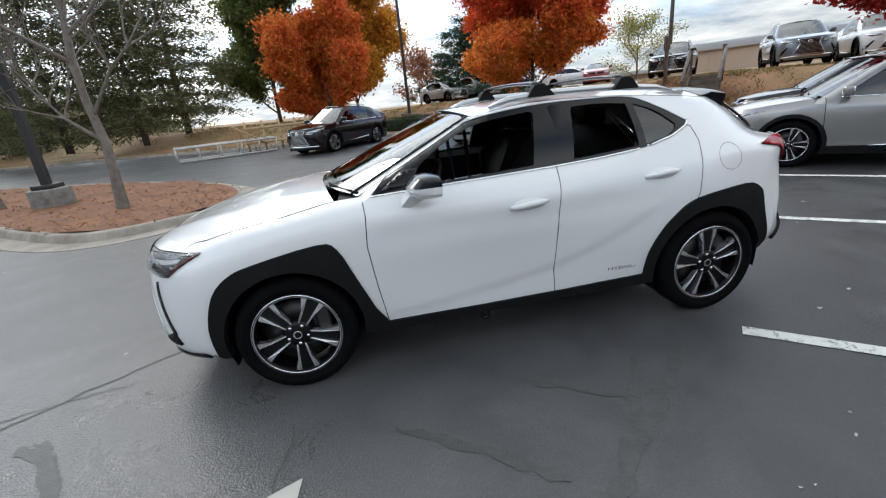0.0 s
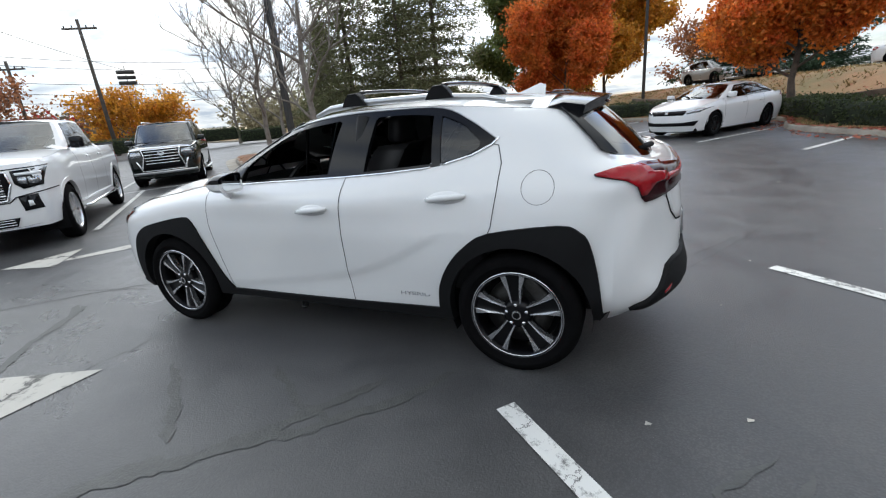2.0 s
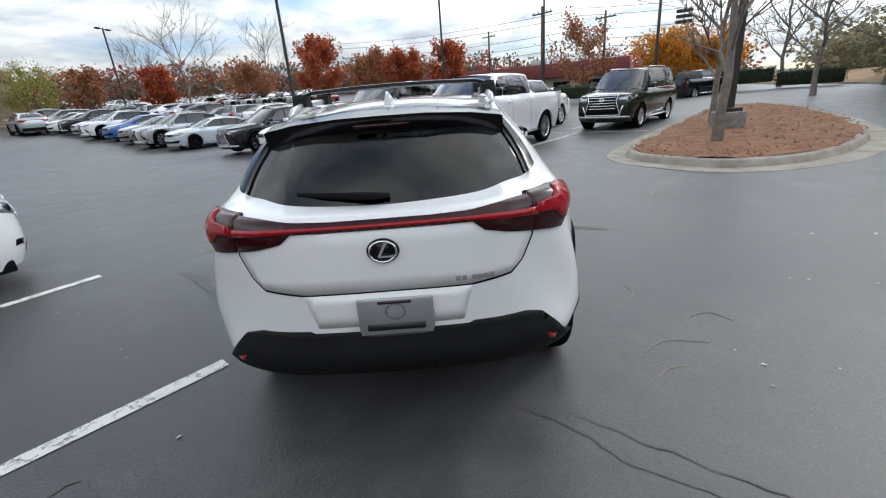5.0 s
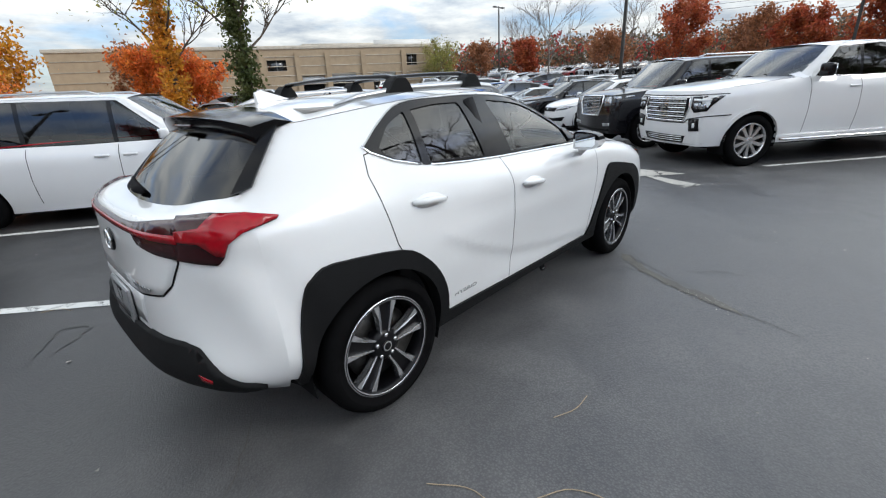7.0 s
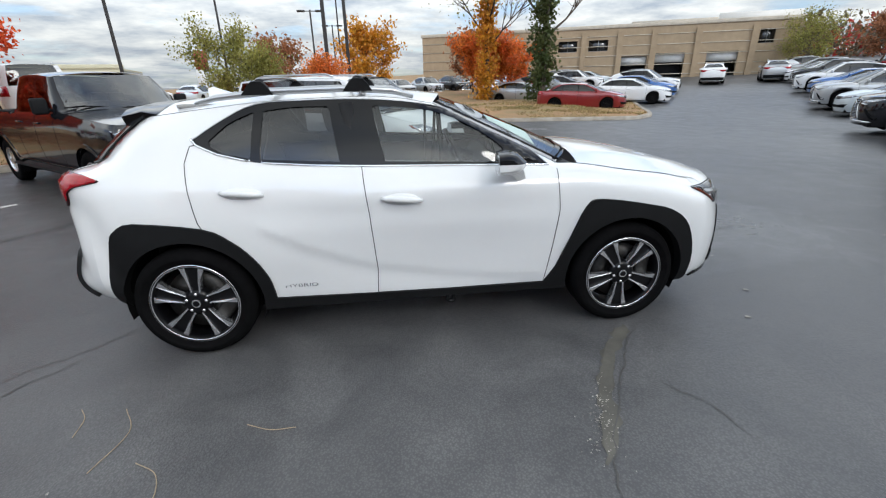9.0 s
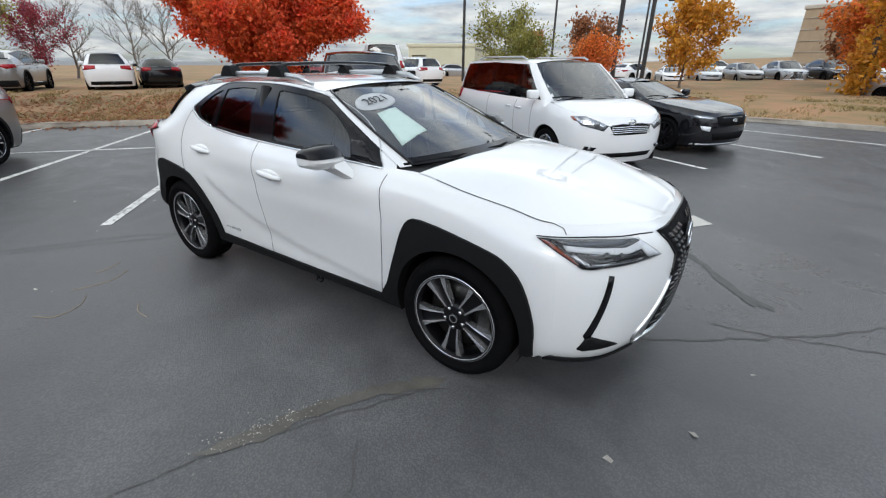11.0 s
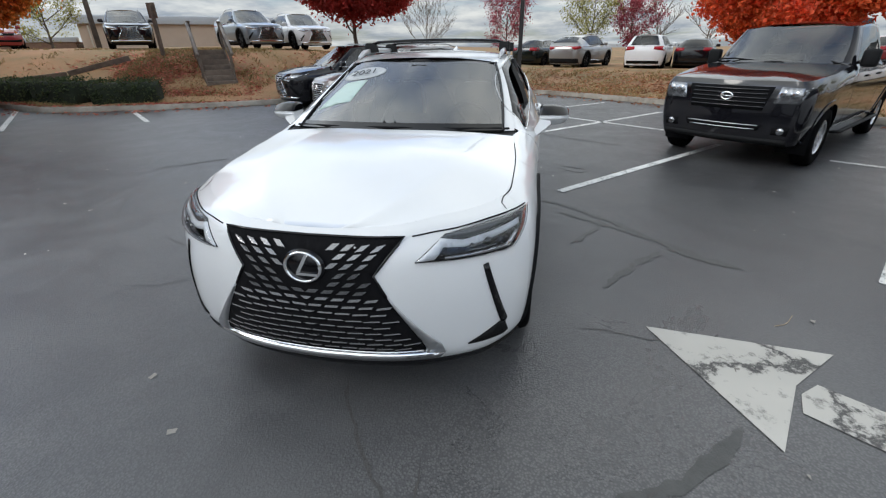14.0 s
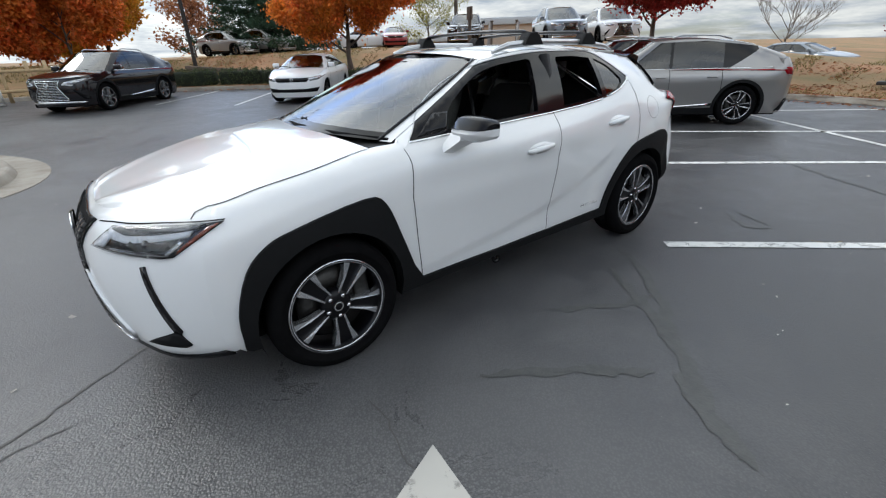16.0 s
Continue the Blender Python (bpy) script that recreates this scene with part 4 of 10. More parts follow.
# lower rear cladding
part("rear_cladding", laid(SK, "back", [(-0.795, 0.405), (-0.785, 0.428), (-0.765, 0.438), (-0.70, 0.515), (-0.63, 0.585), (-0.56, 0.605), (-0.34, 0.608), (-0.32, 0.598), (0.32, 0.598), (0.34, 0.608), (0.56, 0.605), (0.63, 0.585), (0.70, 0.515), (0.765, 0.438), (0.785, 0.428), (0.795, 0.405), (0.74, 0.395), (0.60, 0.392), (0.40, 0.415), (-0.40, 0.415), (-0.60, 0.392), (-0.74, 0.395)], 0.020, 0.05, 0.028), CLAD, ux, "black plastic rear bumper cladding")
part("rear_valance", add_rings(bmesh.new(), [[(-1.90 + 0.24 * (abs(y) / 0.7) ** 2.2, y, 0.44), (-1.90 + 0.24 * (abs(y) / 0.7) ** 2.2, y, 0.42), (-1.82 + 0.22 * (abs(y) / 0.7) ** 2.2, y, 0.405), (-1.60, y, 0.385), (-1.60, y, 0.44)] for y in (-0.42, -0.3, -0.15, 0, 0.15, 0.3, 0.42)]), MATTK, ux, angle=40)
part("plate_recess", laid(SK, "back", [(-0.34, 0.765), (-0.30, 0.62), (0.30, 0.62), (0.34, 0.765)], 0.002, 0.006, 0.05), PEARL, ux)
pl = new("dealer_plate")
pl.parent = ux
pm = pose(-2.130, -0.024, 0.662, 88, 0, -90)
part("plate_frame", add_box(bmesh.new(), (0.306, 0.164, 0.012), pm, 0.004), SATIN, pl)
part("plate", add_box(bmesh.new(), (0.296, 0.150, 0.012), pm @ pose(0, 0, 0.004), 0.002), PLATEM, pl, "grey plate insert with dark bars")
for w, h, x, z in ((0.235, 0.026, 0, -0.040), (0.135, 0.011, 0, 0.067), (0.235, 0.007, 0, -0.0785)):
    part("plate_bar", box((w, h, 0.004), pm @ pose(x, z, 0.0125)), INK, pl)
ringp = lathe([(0.029, 0), (0.032, 0.002), (0.036, 0)], 24, pm @ pose(0, 0.026, 0.011, -90) @ Matrix.Diagonal((1.15, 1, 1, 1)))
part("plate_ring", ringp, INK, pl)
for x in (-0.09, 0.09):
    part("plate_screw", lathe([(0, 0.004), (0.007, 0.003), (0.008, 0)], 8, pm @ pose(x, 0.064, 0.010, -90)), INK, pl)


def badge(parent, m, rx, ry):
    """An oval ring with a slanted bar, plain shapes in chrome on black; it faces along its own z."""
    e = new("badge")
    e.parent = parent
    e.matrix_basis = m
    up = pose(0, 0, 0, 90) @ Matrix.Diagonal((rx, 1, ry, 1))
    part("badge_plate", lathe([(0, 0.005), (1.02, 0.005), (1.12, -0.006)], 36, up), GLOSSK, e)
    part("badge_ring", lathe([(0.84, 0.004), (0.86, 0.010), (0.97, 0.010), (1.0, 0.004)], 36, up), CHROME, e)
    bm = bmesh.new()
    for poly in ([(-0.34, -0.36), (-0.16, -0.36), (0.36, 0.80), (0.16, 0.80)], [(-0.36, -0.50), (0.72, -0.50), (0.80, -0.34), (-0.28, -0.34)]):
        add_rings(bm, [[(x * rx, y * ry, 0.005) for x, y in poly], [(x * rx, y * ry, 0.011) for x, y in poly]])
    part("badge_bar", bm, CHROME, e, smooth=False)
    return e


p, n = SK.at((0, 0, 0.935), (1, 0, 0), 0.012)
badge(tg, Matrix.Translation(p) @ pose(0, 0, 0, 88, 0, -90), 0.058, 0.046)
for w, x in ((0.020, -0.385), (0.018, -0.410), (0.020, -0.450), (0.020, -0.474), (0.020, -0.498), (0.018, -0.522)):
    q, n = SK.at((0, x + 0.10, 0.800), (1, 0, 0), 0.006)
    part("model_bar", box((0.004, w, 0.020), Matrix.Translation(q), 0.001), SATIN, tg)
part("rear_wiper", tube([(-1.945, -0.03, 1.118), (-1.945, 0.06, 1.122), (-1.915, 0.24, 1.13), (-1.885, 0.36, 1.138)], [0.014, 0.022, 0.016, 0.010], 8, 0.8), MATTK, tg)

# grille
spindle = [(-0.383, 0.862), (-0.335, 0.80), (-0.282, 0.735), (-0.279, 0.720), (-0.33, 0.64), (-0.40, 0.52), (-0.455, 0.42), (-0.472, 0.372), (-0.465, 0.352), (0.465, 0.352), (0.472, 0.372), (0.455, 0.42), (0.40, 0.52), (0.33, 0.64), (0.279, 0.720), (0.282, 0.735), (0.335, 0.80), (0.383, 0.862), (0.2, 0.858), (0, 0.855), (-0.2, 0.858)]
gr = part("grille", laid(SK, "front", spindle, 0.003, 0.01, 0.05), MATTK, ux, "black spindle grille of many small fins")
half = lambda z: float(np.interp(z, [0.352, 0.372, 0.42, 0.52, 0.64, 0.72, 0.735, 0.80, 0.862], [0.465, 0.472, 0.455, 0.40, 0.33, 0.279, 0.282, 0.335, 0.383]))
FIN = mat("satin grey grille fin", (0.20, 0.203, 0.208), rough=0.25, metal=0.8)
FINB = mat("bright grille fin edge", (0.60, 0.605, 0.61), rough=0.22, metal=0.9)
row_z = [0.384, 0.410, 0.438, 0.468, 0.499, 0.530, 0.562, 0.594, 0.626, 0.658, 0.692, 0.726, 0.762, 0.796, 0.826]
for k, z in enumerate(row_z):
    w = half(z) - 0.014
    up = min(1.0, max(0.0, (z - 0.54) / 0.18))
    pitch = 0.076 - 0.016 * up
    n = int(w / pitch) + 1
    for j in range(-n, n + 1):
        y = (j + 0.5 * (k % 2)) * pitch
        L, H = pitch * (0.44 - 0.18 * up), 0.003 + 0.0075 * up
        if abs(y) + L * 0.6 > w or (y / (0.088 + L)) ** 2 + ((z - 0.752) / 0.092) ** 2 < 1:
            continue
        s = -1 if y < 0 else (1 if y > 0 else 0)
        lean_in = 0.018 * up * s
        drop = 0.004 * s * (abs(y) / 0.4)
        quad = [(y - L - lean_in, z - H - drop), (y + L - lean_in, z - H + drop), (y + L + lean_in * 0.5, z + H + drop), (y - L + lean_in * 0.5, z + H - drop)]
        if s == 0:
            quad = [(y - L * 0.35, z - H), (y + L * 0.35, z - H), (y + L, z + H), (y - L, z + H)]
        top = [SK.at((0, a, b), (-1, 0, 0), 0.012)[0] for a, b in quad]
        low = [SK.at((0, a, b - 0.004), (-1, 0, 0), 0.003)[0] for a, b in quad]
        part("grille_fin", add_rings(bmesh.new(), [top, low]), FIN if up > 0.5 else FINB, gr, smooth=False)
part("grille_edge", bead(SK, "front", [(-0.33, 0.64), (-0.281, 0.728), (-0.335, 0.80), (-0.388, 0.864), (-0.2, 0.861), (0, 0.858), (0.2, 0.861), (0.388, 0.864), (0.335, 0.80), (0.281, 0.728), (0.33, 0.64)], 0.006, 0.003), GLOSSK, gr)
part("grille_trim", laid(SK, "front", [(-0.545, 0.345), (-0.47, 0.350), (-0.2, 0.345), (0.2, 0.345), (0.47, 0.350), (0.545, 0.345), (0.52, 0.318), (0.2, 0.308), (-0.2, 0.308), (-0.52, 0.318)], 0.016, 0.02, 0.04), CHROME, gr, "bright chrome lower grille bar")
part("grille_lip", bead(SK, "front", [(-0.462, 0.366), (-0.2, 0.361), (0.2, 0.361), (0.462, 0.366)], 0.005, 0.008), CHROME, gr)
for s in (False, True):
    part("grille_corner", laid(SK, "front", [(0.335, 0.638), (0.405, 0.52), (0.460, 0.42), (0.476, 0.375), (0.470, 0.350), (0.545, 0.345), (0.535, 0.385), (0.475, 0.455), (0.405, 0.545)], 0.012, 0.02, 0.03, mirror=s), SATIN, gr, "satin silver grille corner blade")
part("front_splitter", laid(SK, "front", [(-0.842, 0.308), (-0.78, 0.296), (-0.52, 0.282), (0, 0.272), (0.52, 0.282), (0.78, 0.296), (0.842, 0.308), (0.838, 0.278), (0.70, 0.266), (0.45, 0.246), (-0.45, 0.246), (-0.70, 0.266), (-0.838, 0.278)], 0.012, 0.03, 0.04), GLOSSK, ux)
p, n = SK.at((0, 0, 0.752), (-1, 0, 0), 0.012)
badge(gr, Matrix.Translation(p) @ pose(0, 0, 0, 84, 0, 90), 0.082, 0.066)

LAMPBED = mat("lamp housing black", (0.012, 0.012, 0.013), rough=0.2, spec=0.3, vary=0.5, scale=30)
BROW = mat("smoked lamp brow", (0.16, 0.165, 0.17), rough=0.25, metal=0.7, vary=0.3, scale=20)
DARKCH = mat("dark chrome", (0.16, 0.165, 0.17), rough=0.12, metal=1.0, vary=0.5, scale=40)
# head lamps, corner slits, fog pockets
lamp = [(1.105, 0.772), (1.04, 0.815), (0.965, 0.860), (0.90, 0.866), (0.75, 0.876), (0.505, 0.883), (0.56, 0.842), (0.668, 0.768), (0.72, 0.760), (0.90, 0.763), (1.0, 0.766)]
for s in (False, True):
    hl = part("head_lamp", laid(SK, "fcorner", lamp, 0.003, 0.012, 0.03, mirror=s), LAMPBED, ux, "slim angular head lamp under a clear lens")
    part("lamp_brow", laid(SK, "fcorner", [(0.985, 0.850), (0.965, 0.858), (0.90, 0.864), (0.75, 0.874), (0.56, 0.879), (0.60, 0.862), (0.75, 0.848), (0.90, 0.836)], 0.006, 0.005, 0.025, mirror=s), BROW, hl, "grey upper lamp housing")
    part("light_guide", laid(SK, "fcorner", [(1.098, 0.775), (1.035, 0.815), (0.985, 0.848), (0.90, 0.832), (0.75, 0.842), (0.60, 0.858), (0.61, 0.840), (0.75, 0.820), (0.90, 0.806), (0.985, 0.816), (1.01, 0.790), (1.03, 0.775)], 0.009, 0.006, 0.02, mirror=s), LAMPLED, hl, "white running-light blade")
    part("lamp_blade", laid(SK, "fcorner", [(0.985, 0.772), (0.80, 0.769), (0.690, 0.772), (0.625, 0.822), (0.640, 0.824), (0.705, 0.784), (0.80, 0.782), (0.985, 0.780)], 0.009, 0.006, 0.02, mirror=s), CHROME, hl, "bright L-shaped lower lamp blade")
    part("lamp_bowl", laid(SK, "fcorner", [(0.90, 0.788), (0.80, 0.786), (0.735, 0.790), (0.70, 0.828), (0.80, 0.826), (0.88, 0.814)], 0.007, 0.006, 0.03, mirror=s), DARKCH, hl, "dark chrome reflector bowl")
    for a, b, r in ((0.79, 0.806, 0.020), (0.865, 0.802, 0.014)):
        pp, ww = plane_point("fcorner", a, b)
        q, n = SK.at(pp, ww, 0.009)
        part("projector", lathe([(0, 0.012), (r * 0.5, 0.010), (r * 0.85, 0.0), (r, -0.006)], 18, Matrix.Translation((q.x, -q.y if s else q.y, q.z)) @ pose(0, 0, 0, 0, 0, -49 if not s else -131)), FARGL, hl)
    part("side_marker", laid(SK, "fcorner", [(0.660, 0.776), (0.565, 0.842), (0.518, 0.877), (0.552, 0.868), (0.632, 0.806)], 0.008, 0.006, 0.025, mirror=s), AMBER, hl, "amber side marker")
    part("lamp_lens", laid(SK, "fcorner", lamp, 0.015, 0.004, 0.03, mirror=s), LENS, hl)
    part("corner_slit", laid(SK, "front", [(0.690, 0.722), (0.708, 0.727), (0.795, 0.44), (0.785, 0.415), (0.770, 0.43)], 0.006, 0.01, 0.03, mirror=s), GLOSSK, ux, "black vertical air slit")
    part("fog_pocket", laid(SK, "front", [(0.785, 0.425), (0.80, 0.365), (0.78, 0.352), (0.64, 0.362), (0.68, 0.385), (0.765, 0.43)], 0.007, 0.01, 0.03, mirror=s), CLAD, ux, "dark fog lamp pocket")

# cabin
seat_m = LEATHER


def cabin_seat(x, y, parent):
    s = new("seat")
    s.parent = parent
    s.matrix_basis = pose(x, y, 0)
    part("cushion", box((0.50, 0.48, 0.16), pose(0.05, 0, 0.60, 0, -6), 0.05, 3), seat_m, s)
    bk = add_rings(bmesh.new(), [[(-0.20 - 0.30 * f + dx, w * sy, 0.62 + 0.62 * f) for dx, sy in ((0.06, -0.7), (0.10, -1), (-0.03, -1), (-0.09, -0.8), (-0.10, 0.8), (-0.03, 1), (0.10, 1), (0.06, 0.7), (0.045, 0))] for f, w in ((0, 0.23), (0.3, 0.25), (0.7, 0.24), (0.95, 0.20), (1.0, 0.15))])
    part("backrest", bk, seat_m, s, angle=45)
    part("headrest", box((0.10, 0.25, 0.17), pose(-0.50, 0, 1.33, 0, -10), 0.04, 3), seat_m, s)
    for dy in (-0.06, 0.06):
        part("headrest_post", tube([(-0.47, dy, 1.20), (-0.49, dy, 1.30)], 0.007, 6), CHROME, s)
    return s


cabin_seat(0.02, 0.37, ux)
cabin_seat(0.02, -0.37, ux)
rs = new("rear_bench")
rs.parent = ux
part("cushion", box((0.48, 1.26, 0.16), pose(-0.78, 0, 0.63, 0, -6), 0.05, 3), seat_m, rs)
part("backrest", box((0.14, 1.26, 0.58), pose(-1.10, 0, 0.94, 0, -20), 0.05, 3), seat_m, rs)
for y in (-0.42, 0.42):
    part("headrest", box((0.09, 0.26, 0.15), pose(-1.22, y, 1.265, 0, -12), 0.035, 3), seat_m, rs)
part("cabin_floor", box((3.25, 1.40, 0.05), pose(-0.08, 0, 0.355)), TRIMK, ux)
part("load_floor", box((0.72, 1.20, 0.04), pose(-1.58, 0, 0.72)), TRIMK, ux)
dash = add_rings(bmesh.new(), [[(0.98, y, 0.55), (0.98, y, 1.045), (0.80, y, 1.055), (0.62, y, 1.02 + 0.02 * (abs(y - 0.37) < 0.2)), (0.54, y, 0.93), (0.60, y, 0.72), (0.66, y, 0.55)] for y in (-0.74, -0.3, 0.0, 0.2, 0.37, 0.55, 0.74)])
part("dashboard", dash, TRIMK, ux, angle=30)
part("display", box((0.015, 0.26, 0.09), pose(0.62, 0.02, 1.075, 0, -12), 0.006), GLOSSK, ux)
sw = new("steering_wheel")
sw.parent = ux
sw.matrix_basis = pose(0.40, 0.37, 0.985, 0, 66, 0)
tor = [[(math.cos(a) * (0.185 + 0.016 * math.cos(b)), math.sin(a) * (0.185 + 0.016 * math.cos(b)), 0.016 * math.sin(b)) for b in [2 * math.pi * j / 8 for j in range(8)]] for a in [2 * math.pi * k / 28 for k in range(29)]]
part("rim", add_rings(bmesh.new(), tor, True, (False, False)), LEATHER, sw)
part("boss", box((0.12, 0.14, 0.05), pose(0, 0, -0.01), 0.02), TRIMK, sw)
for a in (0, 180, 270):
    part("spoke", box((0.13, 0.03, 0.02), pose(0, 0, 0, 0, 0, a + 90) @ pose(0.11, 0, 0), 0.006), SATIN, sw)
part("column", tube([(0.42, 0.37, 0.98), (0.70, 0.37, 0.86)], 0.04, 10), TRIMK, ux)
part("inner_mirror", box((0.03, 0.24, 0.06), pose(0.28, 0, 1.335), 0.012), GLOSSK, ux)
part("sensor_pod", box((0.14, 0.13, 0.05), pose(0.34, 0, 1.368, 0, 22), 0.015), MATTK, ux)
part("console", box((1.0, 0.22, 0.30), pose(0.15, 0, 0.62), 0.03), TRIMK, ux)
for s in (1, -1):
    part("door_lining", box((1.05, 0.05, 0.62), pose(0.27, s * 0.775, 0.72), 0.02), TRIMK, ux)
    part("door_lining", box((0.85, 0.05, 0.64), pose(-0.70, s * 0.765, 0.74), 0.02), TRIMK, ux)
    part("side_lining", box((0.50, 0.04, 0.50), pose(-1.30, s * 0.68, 0.80), 0.015), TRIMK, ux)
    part("pillar_lining", tube([(-0.34, s * 0.745, 1.08), (-0.37, s * 0.62, 1.42)], 0.045, 8), TRIMK, ux)
part("headlining", box((1.45, 1.0, 0.02), pose(-0.62, 0, 1.425)), mat("pale roof lining", (0.42, 0.41, 0.39), rough=0.9, vary=0.1, scale=20), ux)
# price card and year sticker on the windscreen, coloured as if dimmed by its glass
part("price_card", laid(SK, "top", [(0.493, -0.493), (0.495, -0.327), (0.772, -0.36), (0.77, -0.60)], 0.0025, 0.001, 0.06), PAPER, ux, "price card coloured pale green as through tinted glass")
part("year_sticker", laid(SK, "top", [(0.385 + 0.088 * math.cos(a), -0.385 + 0.160 * math.sin(a)) for a in [2 * math.pi * k / 28 for k in range(28)]], 0.003, 0.002, 0.05), STICK, ux, "white oval year sticker")
q, n = SK.at((0.385, -0.385, 0), (0, 0, -1), 0.010)
ax = (Vector((0, 1, 0)) - n * n.y).normalized()
ay = n.cross(ax)
ym = Matrix(((ax.x, ay.x, n.x, q.x), (ax.y, ay.y, n.y, q.y), (ax.z, ay.z, n.z, q.z), (0, 0, 0, 1)))
words("2021", 0.10, ym, INK, ux, "year_lettering")
# underbody
part("underbody", box((3.35, 1.34, 0.12), pose(0.05, 0, 0.25), 0.02), MATTK, ux)

# ---- ground, kerbs, markings ----
KERB = smooth_line([(13.9, 21.5), (11.2, 15.2), (9.9, 13.5), (8.9, 13.1), (5.45, 13.6), (2.0, 14.0), (-1.0, 13.0), (-3.2, 11.3), (-5.8, 8.6), (-9.2, 4.7), (-10.7, 2.8), (-12.1, 0.9), (-12.6, -1.4), (-11.7, -3.6), (-10.0, -5.4), (-8.4, -6.5), (-7.3, -7.8), (-6.6, -8.9), (-5.7, -10.6), (-5.5, -11.8), (-5.9, -13.7), (-4.3, -15.8), (-2.0, -17.6), (1.0, -18.5), (4.5, -18.6), (8.5, -19.9), (14, -22.2), (22, -24.6), (40, -30)], 4)
KA = np.array(KERB)


def lot_z(x, y):
    """Height of the paving: level under the cars, a little higher behind, rising far off."""
    z = 0.016 * min(max(0.0, -4 - y), 18)
    return z + 0.05 * max(0.0, 0.75 * x + 0.6 * y - 20) * (1 if y > -12 else max(0.0, 1 + (y + 12) / 14))


def kerb_gap(x, y):
    a, b = KA[:-1], KA[1:]
    p = np.array([x, y])
    d = b - a
    t = np.clip(((p - a) * d).sum(1) / (d * d).sum(1), 0, 1)
    return float(np.sqrt(((a + d * t[:, None] - p) ** 2).sum(1)).min())


def smoothstep(a, b, x):
    t = min(max((x - a) / (b - a), 0.0), 1.0)
    return t * t * (3 - 2 * t)


BANK = [(-180, 0.35), (-168, 0.75), (-155, 1.1), (-145, 1.25), (-115, 1.2), (-100, 1.0), (-88, 0.75), (-60, 0.95), (-40, 0.4), (0, 0.2), (90, 0.2), (140, 0.22), (165, 0.3), (180, 0.35)]


def bank_z(x, y):
    """Height of the planted ground behind the kerb."""
    h = lerp_table(math.degrees(math.atan2(y, x)), BANK)
    return lot_z(x, y) + 0.11 + h * smoothstep(0.6, 5.5, kerb_gap(x, y)) + 0.03 * noise.noise((x * 0.7, y * 0.7, 0))


def lerp_table(x, table):
    return float(np.interp(x, [t[0] for t in table], [t[1] for t in table]))


